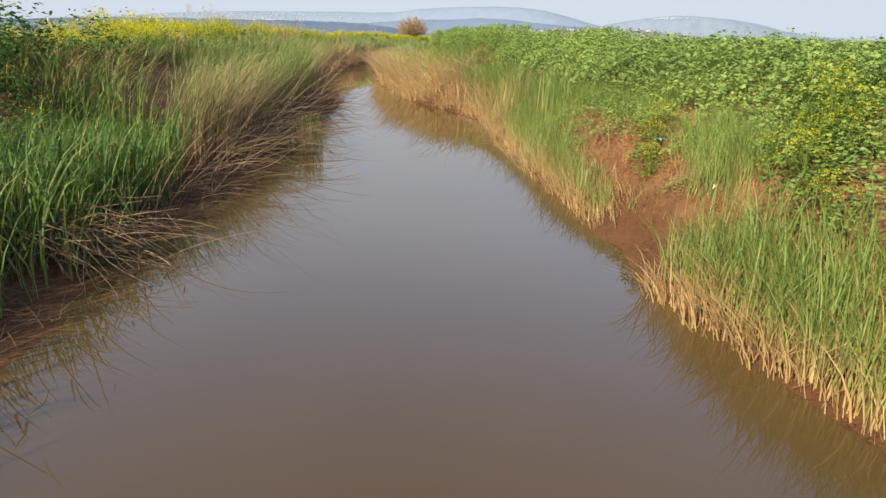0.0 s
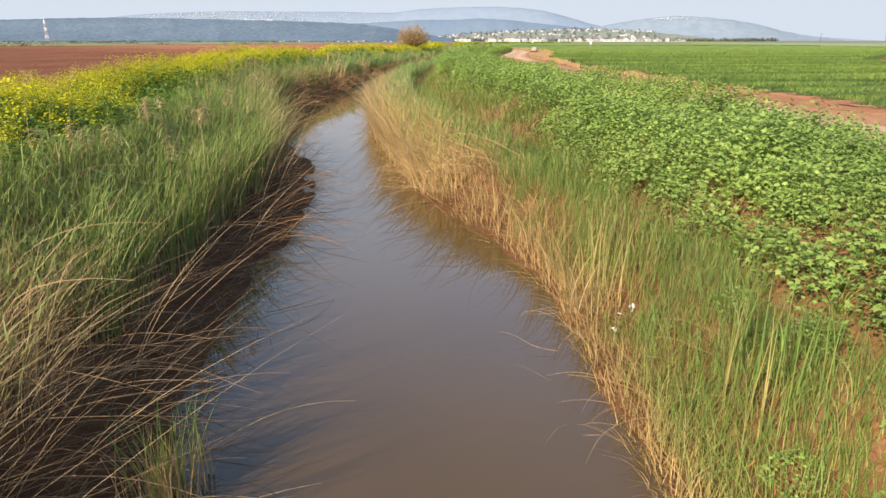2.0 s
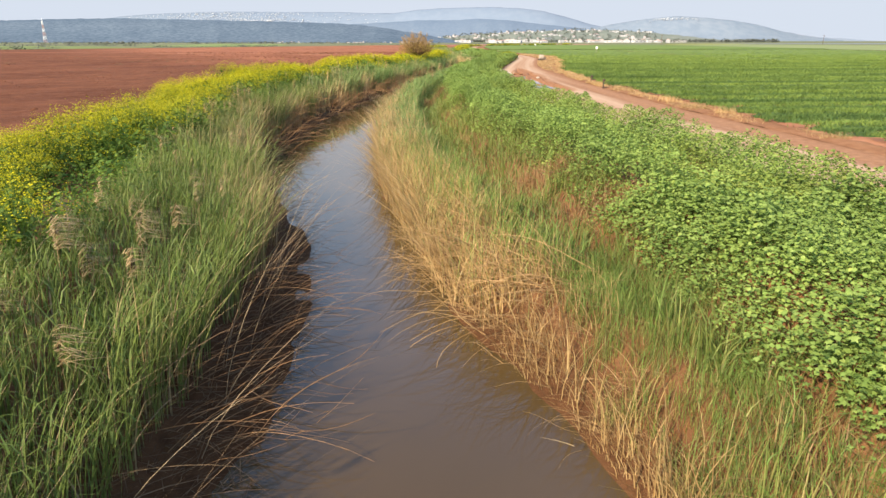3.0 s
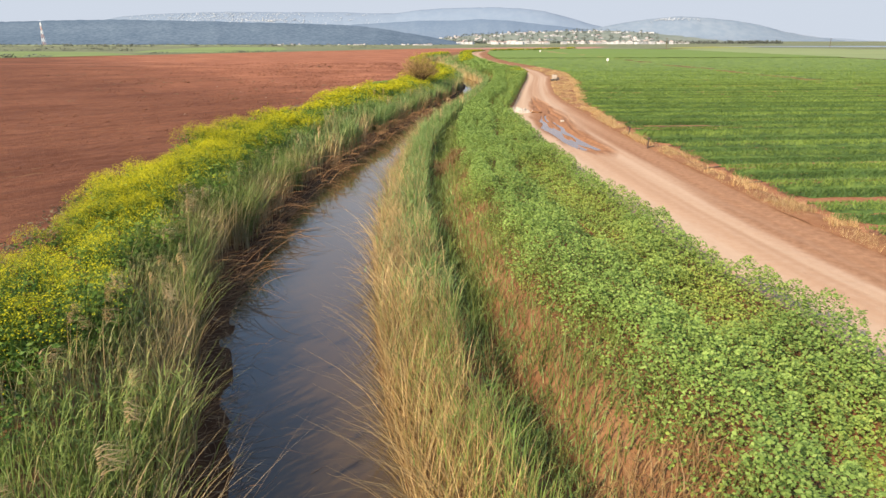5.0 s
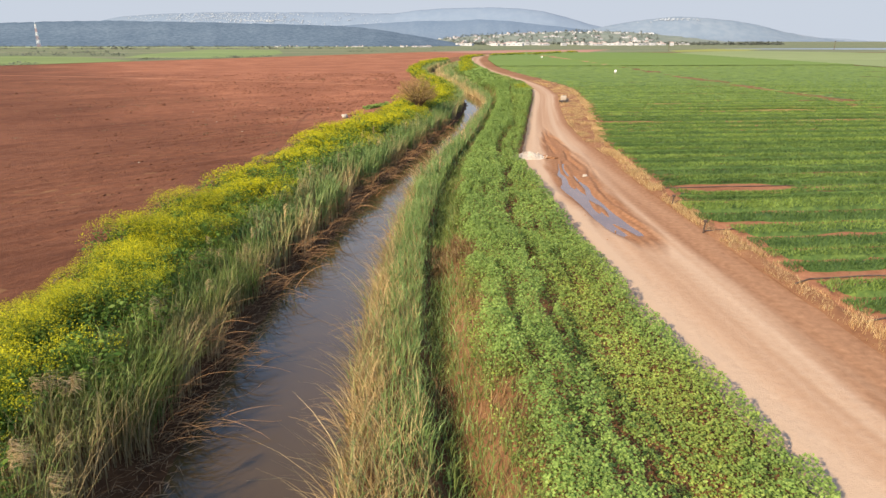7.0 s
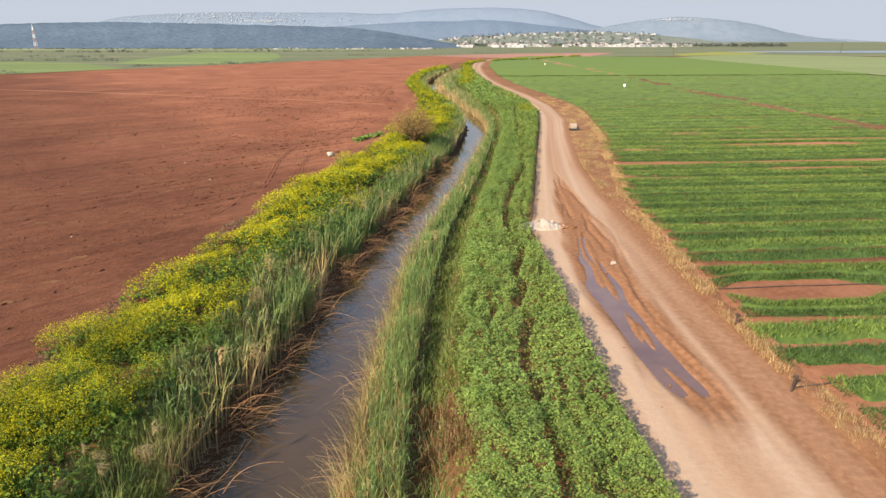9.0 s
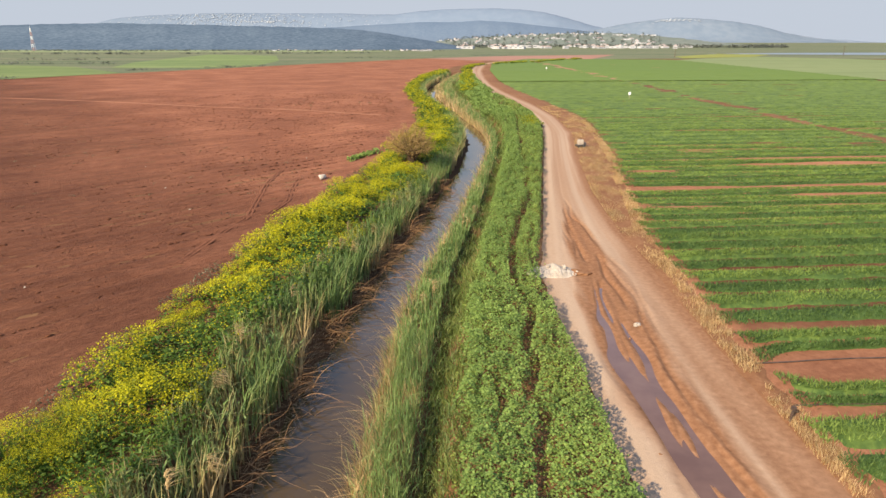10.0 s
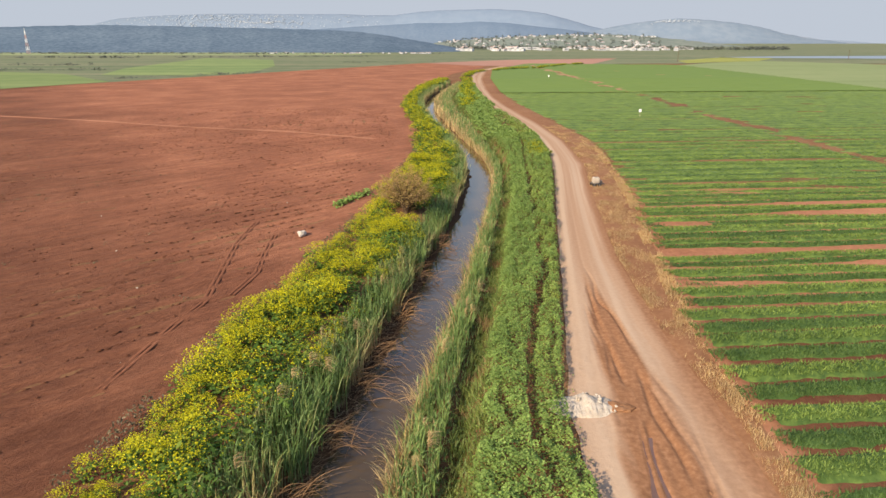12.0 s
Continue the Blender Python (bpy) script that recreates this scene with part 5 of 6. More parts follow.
def reed_litter(y0, y1, dens, left, right, mat, label):
    """Flat matted pieces of dead reed on the mud."""
    c = Cloud()
    x, y, u = scatter(dens, y0, y1, left, right)
    n = len(x)
    b = on_ground(x, y, -0.01)
    b[:, 2] = np.maximum(b[:, 2], WATER_Z) + rng.uniform(0, 0.05, n)
    L = rng.uniform(0.12, 0.5, n)
    blades(c, b, L * rng.uniform(-0.05, 0.25, n), L, rng.normal(0.5, 0.9, n), np.interp(y, [5, 60], [0.006, 0.022]) * rng.uniform(0.7, 1.4, n), rng.uniform(0, 1, n), 2, 0.2, 0.0, 1.2)
    thing("reed_litter", c.mesh("reed_litter", mat), label, "dead reeds", "stuff")


reed_litter(1.5, 24, 170, lambda v: WL(v) - 1.3, lambda v: WL(v) + 0.05, m_litter, "matted red-brown reed litter on the muddy bank")
reed_litter(24, 80, 70, lambda v: WL(v) - 0.9, lambda v: WL(v) + 0.1, m_brown, "matted red-brown reed litter at the waterline")
reed_litter(2, 20, 55, lambda v: WR(v) - 0.02, lambda v: WR(v) + 0.8, m_litter, "scattered straw litter on the bank soil")


def plumed_reed(x, y, top, n):
    """A few tall reeds with feathery heads above the stand."""
    c = Cloud()
    bx, by = x + rng.normal(0, 0.18, n), y + rng.normal(0, 0.25, n)
    b = on_ground(bx, by, 0.05)
    h = top - b[:, 2] + rng.normal(0, 0.12, n)
    az = rng.normal(0.4, 0.5, n)
    blades(c, b, h, np.full(n, 0.15), az, np.full(n, 0.016), np.full(n, 0.9), 5, 0.0, 0.0)
    tips = b.copy()
    tips[:, 0] += np.cos(az) * 0.15
    tips[:, 1] += np.sin(az) * 0.15
    tips[:, 2] += h
    plume(c, tips, az, rng.uniform(0.7, 1.1, n), 0.9)
    thing("plumed_reed", c.mesh("plumed_reed", m_reed), "tall dry reeds with feathery heads above the stand", "reeds", group="tall plumed reeds")


for x, y, top, n in ((-5.9, 16.2, 3.05, 4), (-6.9, 26.0, 2.95, 4), (-6.5, 28.0, 2.95, 5), (-7.2, 27.2, 2.9, 4)):
    plumed_reed(x, y, top, n)

# tuft standing in the water
c = Cloud()
n = 150
b = np.stack([-2.33 + rng.normal(0, 0.10, n), 10.85 + rng.normal(0, 0.12, n), np.full(n, WATER_Z - 0.1)], 1)
h = rng.uniform(0.35, 0.9, n)
blades(c, b, h, h * rng.uniform(0.02, 0.35, n), rng.uniform(0, 6.28, n), np.full(n, 0.013), np.where(h > 0.72, 0.15, 0.7) + rng.normal(0, 0.12, n), 4, 0.05, 1.0)
thing("reed_tuft", c.mesh("reed_tuft", m_reed), "small tuft of yellow-green reeds standing in the water", "reed tuft")
c = Cloud()
dirs = rng.uniform(-0.5, 0.6, 9)
blades(c, np.tile([[-1.95, 10.75, WATER_Z - 0.02]], (9, 1)), rng.uniform(0.05, 0.2, 9), rng.uniform(0.3, 0.7, 9), dirs, np.full(9, 0.012), np.full(9, 0.8), 5, 0.7, 0)
thing("floating_stem", c.mesh("floating_stem", m_dead), "few broken straw stems lying in the water", "dead stem")

# ---------------------------------------------------------------- leafy crop
def leafy_plant(n, r, h, size, tone=0.1, leaf=chips):
    c = Cloud()
    a, q = rng.uniform(0, 6.28, n), np.sqrt(rng.uniform(0, 1, n)) * r
    z = h * (1 - (q / r) ** 2.2 * 0.75) * rng.uniform(0.55, 1.05, n)
    cen = np.stack([np.cos(a) * q, np.sin(a) * q, z], 1)
    s = size * rng.uniform(0.6, 1.25, n)
    leaf(c, cen, s, s * rng.uniform(0.7, 1.0, n), np.clip(tone + rng.normal(0, 0.12, n), 0, 1), 0.58)
    k = max(4, n // 9)
    c.stems = Cloud()
    blades(c.stems, np.zeros((k, 3)), rng.uniform(0.3, 0.9, k) * h, rng.uniform(0.2, 0.9, k) * r, rng.uniform(0, 6.28, k), np.full(k, 0.015), np.full(k, 0.3), 2)
    return c


near_plants = [leafy_plant(250, 0.45, 0.55, 0.074, leaf=lobed) for _ in range(5)]
mid_plants = [leafy_plant(330, 0.46, 0.60, 0.060) for _ in range(5)]
last_plants = [leafy_plant(60, 0.85, 0.6, 0.26) for _ in range(4)]


def crop_spots(y0, y1, gap):
    """Staggered places in the strip, cut by winding furrows, lower on the road's side."""
    out = []
    for y in np.arange(y0, y1, gap * 0.87):
        l, r = float(CROP_L(y)) + np.interp(y, [24, 34, 60], [0.25, 0.1, -0.30]), float(ROAD_L(y)) - 0.35
        for x in np.linspace(l, r, max(3, int((r - l) / gap) + 1)):
            last = x > r - 0.01
            px, py = x + rng.normal(0, gap * (0.05 if last else 0.2)), y + rng.normal(0, gap * 0.22)
            u = (px - l) / (r - l)
            d1 = px - float(GROOVE(py)) - 0.45 * (vnoise(3, py, 1.4) - 0.5)
            d2 = px - float(GROOVE_B(py)) - 0.5 * (vnoise(9, py, 1.7) - 0.5)
            if py > 22 and abs(d1) < 0.27:
                if vnoise(7, py, 1.3) > 0.1:
                    continue
            if py > 22 and abs(d2) < 0.24 and vnoise(17, py, 2.6) > 0.40:
                continue
            hole = vnoise(px + 40, py, 1.9)
            if hole > 0.93 and 20 < py < 60 and rng.uniform() < 0.7:
                continue
            left = smooth(0.25, -0.25, d1)
            size = rng.uniform(0.85, 1.12) * (0.66 + 0.62 * vnoise(px + 13, py, 1.0) + 0.24 * vnoise(px + 5, py, 3.1))
            size *= (0.80 + 0.25 * left) if py > 22 else np.interp(py, [3, 6, 9, 14, 19], [0.62, 0.70, 0.80, 0.86, 1.0])
            size *= 1 - 0.18 * smooth(0.62, 0.85, hole)
            if py > 22 and -0.75 < d1 < -0.2:
                size *= 1.12
            yellow = (0.34 * (1 - left) * (0.5 + 0.8 * vnoise(px, py, 2.0)) if py > 20 else 0.0) + 0.7 * max(0, hole - 0.62)
            out.append((px, py, size, yellow))
    return np.array(out)


sp = crop_spots(3.5, 21, 0.40)
near_first = sp[np.argsort(np.hypot(sp[:, 0] - 2.5, (sp[:, 1] - 8.5) * 0.6))]
meshes = [(p.mesh("foliage", m_crop), p.stems.mesh("stalks", m_crop)) for p in near_plants]
for k, (x, y, s, _) in enumerate(near_first[:280]):
    ob = tagged(new("leafy_plant"), "bushy green broad-leaved plant at the field's edge", "plant", "leafy plants of the crop strip")
    part("foliage", meshes[k % 5][0], ob)
    part("stalk", meshes[k % 5][1], ob)
    ob.matrix_basis = pose(x, y, float(ground_z(x, y)) - 0.03, 0, 0, rng.uniform(0, 360)) @ Matrix.Scale(s, 4)


weed_mesh = [p.mesh("foliage", m_crop) for p in mid_plants]
for k, (x, y, s) in enumerate(((2.3, 8.3, 0.55), (2.55, 9.2, 0.6), (2.0, 9.9, 0.5), (2.62, 7.6, 0.55), (2.75, 8.7, 0.6), (2.35, 10.4, 0.45), (2.2, 6.9, 0.35), (2.1, 12.4, 0.4), (2.35, 11.6, 0.5), (1.95, 8.9, 0.5),
                              (2.1, 8.0, 0.45), (1.8, 8.5, 0.4), (2.45, 8.0, 0.5), (2.2, 9.3, 0.55), (2.55, 10.0, 0.55), (2.4, 6.2, 0.4), (2.65, 6.6, 0.45), (1.75, 10.6, 0.4), (2.9, 7.1, 0.5), (2.15, 5.6, 0.3), (2.75, 4.25, 0.6), (2.95, 4.7, 0.7), (2.65, 3.75, 0.55), (2.9, 5.3, 0.6), (3.05, 5.9, 0.6), (2.75, 5.9, 0.45), (2.6, 7.9, 0.5), (2.3, 7.5, 0.45))):
    ob = tagged(new("leafy_weed"), "low green weed clump on the red bank soil", "plant", "weeds on the bank")
    part("foliage", weed_mesh[k % 5], ob)
    ob.matrix_basis = pose(x, y, float(ground_z(x, y)) - 0.03, 0, 0, k * 77) @ Matrix.Diagonal((s * 1.25, s * 1.25, s * 0.95, 1))


def crop_stuff(sp, kinds, label):
    c = Cloud()
    which = rng.integers(0, len(kinds), len(sp))
    for k, kind in enumerate(kinds):
        q = sp[which == k]
        if len(q):
            c.place(kind, on_ground(q[:, 0], q[:, 1], 0.03), rng.uniform(0, 6.28, len(q)), q[:, 2], q[:, 3])
    thing("leafy_crop", c.mesh("leafy_crop", m_crop), label, "crop", "stuff")


crop_stuff(near_first[280:], mid_plants, "dense green broad-leaved crop on the strip")


def domes(x, y, gap):
    """1 over the middle of a plant, falling to 0 between plants."""
    i, j = np.floor(x / gap), np.floor(y / gap)
    best = np.full(x.shape, 9.0)
    for a in (-1, 0, 1):
        for b in (-1, 0, 1):
            cx, cy = (i + a + 0.15 + 0.7 * hash2(i + a, j + b)) * gap, (j + b + 0.15 + 0.7 * hash2(j + b + 31, i + a)) * gap
            best = np.minimum(best, ((x - cx) ** 2 + (y - cy) ** 2) / (gap * gap * (0.35 + 0.5 * hash2(i + a + 7, j + b + 3))))
    return np.clip(1 - best, 0, 1) ** 0.7


def canopy(x, y):
    """Height of the leaves over the ground and how yellow they are."""
    l, r = CROP_L(y) + np.interp(y, [24, 34, 60], [0.05, 0.0, -0.05]), ROAD_L(y) - 0.22
    g = GROOVE(y) + 0.5 * (vnoise(x * 0 + 3, y, 1.4) - 0.5) + 0.30 * (vnoise(x * 0 + 33, y, 0.4) - 0.5)
    g2 = GROOVE_B(y) + 0.5 * (vnoise(x * 0 + 9, y, 1.7) - 0.5) + 0.30 * (vnoise(x * 0 + 43, y, 0.4) - 0.5)
    d1, d2 = x - g, x - g2
    left = smooth(0.12, -0.12, d1)
    lump = 0.80 * domes(x, y, 0.42) * smooth(62, 46, y) + 0.86 * domes(x + 3, y, 0.62) * smooth(46, 62, y) + 0.42 * vnoise(x + 30, y, 1.3) - 0.08
    low = smooth(0.42, 0.70, vnoise(x + 70, y * 0.7, 1.5)) * smooth(46, 38, y) * smooth(0.1, 0.5, d1) * smooth(0.5, 1.1, r - x)
    h = left * (0.18 + 0.80 * lump) + (1 - left) * (0.10 + 0.66 * lump) * (1 - 0.72 * low)
    h = h + 0.10 * smooth(1.1, 0.4, r - x) * (y < 60)
    cutting = np.maximum(smooth(0.24, 0.08, np.abs(d1 - 0.12)) * smooth(0.08, 0.2, vnoise(x * 0 + 7, y, 1.3)), 0.8 * smooth(0.18, 0.05, np.abs(d2)) * smooth(0.55, 0.68, vnoise(x * 0 + 17, y, 2.6)))
    cutting = np.maximum(cutting, 0.55 * smooth(0.16, 0.04, np.abs(d1 - 0.95 - 0.5 * (vnoise(x * 0 + 23, y, 2.0) - 0.5))) * smooth(0.4, 0.55, vnoise(x * 0 + 27, y, 2.2)))
    edge = smooth(0.0, 0.35, x - l + 0.5 * (vnoise(x * 0, y, 0.8) - 0.5)) * smooth(0.0, 0.30, r - x + 0.25 * (vnoise(x * 0 + 2, y, 0.7) - 0.5))
    h = h * (0.35 + 0.65 * edge) * (1 - 0.88 * cutting)
    yellow = (1 - left) * (0.10 + 0.34 * vnoise(x, y, 2.0)) + 0.28 * low + 0.12 * smooth(0.5, 0.8, vnoise(x + 11, y, 0.8))
    return h, yellow, np.maximum(edge * (1 - cutting * 0.9) * (1 - 0.45 * low), 0.02)


def crop_canopy(y0, y1, dens, size, label, up=0.62):
    c = Cloud()
    x, y, u = scatter(dens, y0, y1, lambda v: CROP_L(v) - 0.5, lambda v: ROAD_L(v) + 0.05)
    h, yellow, live = canopy(x, y)
    stay = rng.uniform(0, 1, len(x)) < live
    x, y, h, yellow = x[stay], y[stay], h[stay], yellow[stay]
    p = on_ground(x, y, 0.0)
    p[:, 2] += h * (1 - 0.55 * rng.uniform(0, 1, len(x)) ** 2) + 0.02
    L = size * rng.uniform(0.55, 1.3, len(x))
    chips(c, p, L, L * rng.uniform(0.65, 0.95, len(x)), np.clip(yellow + rng.normal(0, 0.10, len(x)), 0, 1), up)
    thing("leafy_crop", c.mesh("leafy_crop", m_crop), label, "crop", "stuff")


crop_canopy(20.5, 46, 1750, 0.058, "dense green broad-leaved crop with yellowed patches", 0.45)
crop_canopy(46, 90, 760, 0.083, "dense green broad-leaved crop beside the track")
crop_canopy(90, 128, 330, 0.125, "dense green leafy strip beside the track")
crop_stuff(crop_spots(128, 240, 0.95), last_plants, "distant green leafy strip beside the track")

# low yellow-green weeds under and between the crop plants
c = Cloud()
x, y, u = scatter(lambda v: np.interp(v, [18, 30, 45, 100], [480, 380, 130, 60]), 18, 100, lambda v: CROP_L(v) - 0.2, lambda v: ROAD_L(v) - 0.3)
stay = (vnoise(x + 40, y, 1.9) < 0.84) & (np.abs(x - GROOVE(y) - 0.45 * (vnoise(x * 0 + 3, y, 1.4) - 0.5)) > 0.11)
x, y = x[stay], y[stay]
p = on_ground(x, y, 0.0)
p[:, 2] += rng.uniform(0.02, 0.20, len(x))
ll = np.interp(y, [18, 100], [0.06, 0.13]) * rng.uniform(0.7, 1.4, len(x))
chips(c, p, ll, ll * 0.6, np.clip(np.interp(y, [28, 40], [0.1, 0.35]) + 0.45 * vnoise(x, y, 1.5) + rng.normal(0, 0.15, len(x)), 0, 1), 0.4)
thing("low_weeds", c.mesh("low_weeds", m_crop), "low yellow-green weeds between the crop plants", "weeds", "stuff")

# ---------------------------------------------------------------- mustard
def mustard_plant(r, h, n_leaf, n_flower, size, broad=1.0, petal=0.5, leaf=leaves, tuft=0.075):
    c = Cloud()
    a, q = rng.uniform(0, 6.28, n_leaf), np.sqrt(rng.uniform(0, 1, n_leaf)) * r
    z = h * rng.uniform(0.1, 0.88, n_leaf) * (1 - (q / r) ** 2 * 0.45)
    s = size * broad * rng.uniform(0.7, 1.5, n_leaf)
    leaf(c, np.stack([np.cos(a) * q, np.sin(a) * q, z], 1), s * 1.5, s * 0.75, np.clip(rng.uniform(0, 0.12, n_leaf) + (0.42 if n_flower > 300 else 0.0) * (z / h) ** 2.5, 0, 1), 0.4)
    c.green = Cloud()
    c.green.v, c.green.f, c.green.t, c.green.n = list(c.v), list(c.f), list(c.t), c.n
    clumps = max(7, n_flower // 28)
    ca, cq = rng.uniform(0, 6.28, clumps), np.sqrt(rng.uniform(0, 1, clumps)) * r * 0.95
    cz = h * (1 - (cq / r) ** 2 * 0.4) * rng.uniform(0.85, 1.1, clumps)
    w = rng.integers(0, clumps, n_flower)
    dome = rng.normal(0, 1, (n_flower, 3))
    dome /= np.linalg.norm(dome, axis=1)[:, None]
    dome[:, 2] = np.abs(dome[:, 2])
    cen = np.stack([np.cos(ca[w]) * cq[w], np.sin(ca[w]) * cq[w], cz[w] - tuft], 1) + dome * tuft * rng.uniform(0.7, 1.6, (n_flower, 1)) * (1.2, 1.2, 1.3)
    shade = rng.uniform(0.52, 0.95, clumps)[w]
    f = size * petal * rng.uniform(0.6, 1.2, n_flower)
    c.bloom = Cloud()
    chips(c.bloom, cen, f, f * 0.9, np.clip(shade + rng.normal(0, 0.08, n_flower), 0.45, 1), 0.4)
    k = clumps
    c.stems = Cloud()
    blades(c.stems, np.stack([np.cos(ca) * cq * 0.3, np.sin(ca) * cq * 0.3, np.zeros(k)], 1), cz, cq * 0.7, ca, np.full(k, 0.018), np.full(k, 0.1), 3, 0, 0)
    c.add(np.concatenate(c.bloom.v), np.concatenate(c.bloom.f), np.concatenate(c.bloom.t))
    return c


must_near = [mustard_plant(0.58, 1.0, 210, n, 0.075, petal=0.37, leaf=chips, tuft=0.10) for n in (1400, 1050, 560, 40)]
must_mid = [mustard_plant(0.6, 1.0, 150, n, 0.085, petal=0.62, leaf=chips, tuft=0.12) for n in (560, 420, 230, 24)]
mound = [mustard_plant(0.6, 1.0, 330, n, 0.05, leaf=chips) for n in (30, 60)]
must_far = [mustard_plant(0.72, 1.05, 130, n, 0.11, 1.12, 0.57, chips, 0.14) for n in (500, 370, 40)]
must_last = [mustard_plant(0.8, 1.05, 50, n, 0.125, 1.6, 0.95, chips, 0.2) for n in (150, 110, 80)]
must_mesh = [(p.green.mesh("foliage", m_must), p.bloom.mesh("blossom", m_must), p.stems.mesh("stalk", m_must)) for p in must_near]


def mustard_bush(kind, label, group):
    ob = tagged(new("mustard_bush"), label, "flower", group)
    part("foliage", must_mesh[kind][0], ob)
    part("blossom", must_mesh[kind][1], ob, "small yellow blossoms")
    part("stalk", must_mesh[kind][2], ob)
    return ob




def must_spots(y0, y1, gap):
    out = []
    for y in np.arange(y0, y1, gap * 0.87):
        for x in np.arange(float(MUST_L(y)) + np.interp(y, [45, 58], [0.35, 0.75]), float(REED_L(y)) + 0.3, gap):
            px, py = x + rng.normal(0, gap * 0.25), y + rng.normal(0, gap * 0.25)
            if math.hypot(px + 4.0, py - 88.0) < 1.9:
                continue
            out.append((px, py, rng.uniform(0.75, 1.2) * (0.58 + 0.82 * vnoise(px, py, 1.7)) * np.interp(py, [10, 15, 26], [0.74, 0.80, 0.98]), 0.0))
    return np.array(out)


def bloom_kind(x, y):
    """0 where the belt is all yellow, towards 1 where it is leafy green, mostly on the reeds' side."""
    v = (x - MUST_L(y)) / (REED_L(y) - MUST_L(y))
    return np.clip(vnoise(x + 5, y, 1.5) * 1.1 - 0.30 + 0.9 * (v - 0.45) + 0.03 * smooth(40, 52, y), 0, 0.999)


ms = must_spots(16, 58, 0.72)
order = ms[np.argsort(np.abs(ms[:, 1] - 34))]
for k, (x, y, s, _) in enumerate(order[:240]):
    kind = int(bloom_kind(x, y) * 4)
    ob = mustard_bush(kind, "yellow-flowering wild mustard bush on the bank top", "mustard bushes along the bank")
    ob.matrix_basis = pose(x, y, FIELD_Z - 0.04, 0, 0, rng.uniform(0, 360)) @ Matrix.Scale(s, 4)


def must_stuff(sp, kinds, label, mat=m_must):
    c = Cloud()
    which = (bloom_kind(sp[:, 0], sp[:, 1]) * len(kinds)).astype(int)
    for k, kind in enumerate(kinds):
        q = sp[which == k]
        if len(q):
            c.place(kind, on_ground(q[:, 0], q[:, 1], 0.04), rng.uniform(0, 6.28, len(q)), q[:, 2], q[:, 3])
    thing("mustard_belt", c.mesh("mustard_belt", mat), label, "flowers", "stuff")


must_stuff(order[240:], must_mid, "thick belt of yellow-flowering mustard")
must_stuff(must_spots(58, 110, 0.9), must_far, "thick belt of yellow-flowering mustard beside the ploughed field")
must_stuff(must_spots(110, 260, 1.15), must_last, "distant yellow belt of mustard along the stream")
dark = must_spots(5, 16, 0.62)
dark[:, 2] *= np.interp(dark[:, 1], [9.5, 12], [1.25, 0.95])
must_stuff(dark[dark[:, 1] < 11], [mound[0].green, mound[0].green, mound[1]], "mound of dark green mustard leaves", m_mound)
must_stuff(dark[dark[:, 1] >= 11], [must_near[1], must_near[2], mound[1]], "dark green mustard leaves under yellow flowers", m_mound)
for x, y, s in ((2.25, 6.75, 0.42), (2.4, 7.1, 0.45), (2.12, 6.4, 0.36), (2.58, 4.45, 0.5), (2.75, 4.85, 0.5), (2.52, 4.0, 0.42), (3.2, 5.2, 0.62), (3.4, 5.65, 0.66), (3.08, 4.85, 0.45)):
    ob = mustard_bush(2, "small mustard plant with scattered yellow flowers on the bank", "mustard plants on the bank")
    ob.matrix_basis = pose(x, y, float(ground_z(x, y)) - 0.03, 0, 0, rng.uniform(0, 360)) @ Matrix.Scale(s, 4)
# yellow flowers at the crop strip's far end
lanes = [(float(ROAD_L(y)) - rng.uniform(0.6, 2.2), y) for y in rng.uniform(112, 122, 26)] + [(rng.uniform(2.4, 4.9) + 0.03 * (y - 170), y) for y in rng.uniform(168, 262, 90)]
turn_x, turn_y = [6, 12, 29, 44, 60, 75], [272, 312, 340, 355, 388, 407]
lanes += [(float(np.interp(q, range(6), turn_x)) + rng.normal(0, 0.5), float(np.interp(q, range(6), turn_y)) + rng.normal(0, 1.2)) for q in rng.uniform(0, 5, 150)]
far_y = np.array([(x, y, rng.uniform(0.6, 1.0) * (1.5 if y > 165 else 1.0), 0.0) for x, y in lanes])
must_stuff(far_y, must_last[:1], "patch of yellow flowers beside the track")

# ---------------------------------------------------------------- crop field rows
PITCH = 2.69
GAPS = {-8: 0.7, -7: 1.15, -6: 0.2, -5: 0.45, -4: 0.4, -3: 1.3, -2: 0.75, -1: 0.3, 0: 0.35, 1: 0.26, 2: 0.34, 3: 0.26, 4: 1.15, 5: 0.9, 6: 1.2, 7: 0.25, 8: 0.25, 9: 1.7, 10: 1.2, 13: 0.9, 17: 1.1, 22: 1.0}
gap_y = lambda k, x: np.interp(k, [-15, -8, -7, -6, -5, -4, -3, -2, -1, 0, 1], [19.4, 39.6, 42.5, 45.2, 48.2, 51.6, 54.1, 57.0, 60.3, 63.05, 65.9]) + PITCH * max(k - 1, 0) + 0.085 * (x - 10)


def gap_wide(k, x):
    """Width of the bare strip in front of bed k."""
    w = GAPS.get(k, 0.62 if k < 0 else 0.12 + 0.5 * (hash2(k, 3.0) > 0.74))
    if k == -3:
        return w * (0.35 + 1.35 * smooth(8.6, 10.4, x) * smooth(15.5, 13.5, x))
    if k in (-7, -2):
        return w * (0.8 + 0.4 * vnoise(x * 0.3 + k, x * 0, 1.0))
    if k in (-5, -4):
        return w * (0.3 + 1.1 * smooth(14.0, 10.0, x))
    return w * (0.35 + 1.1 * smooth(0.25, 0.7, vnoise(x * 0.14 + k * 3.7, x * 0 + k * 7, 1.0)))


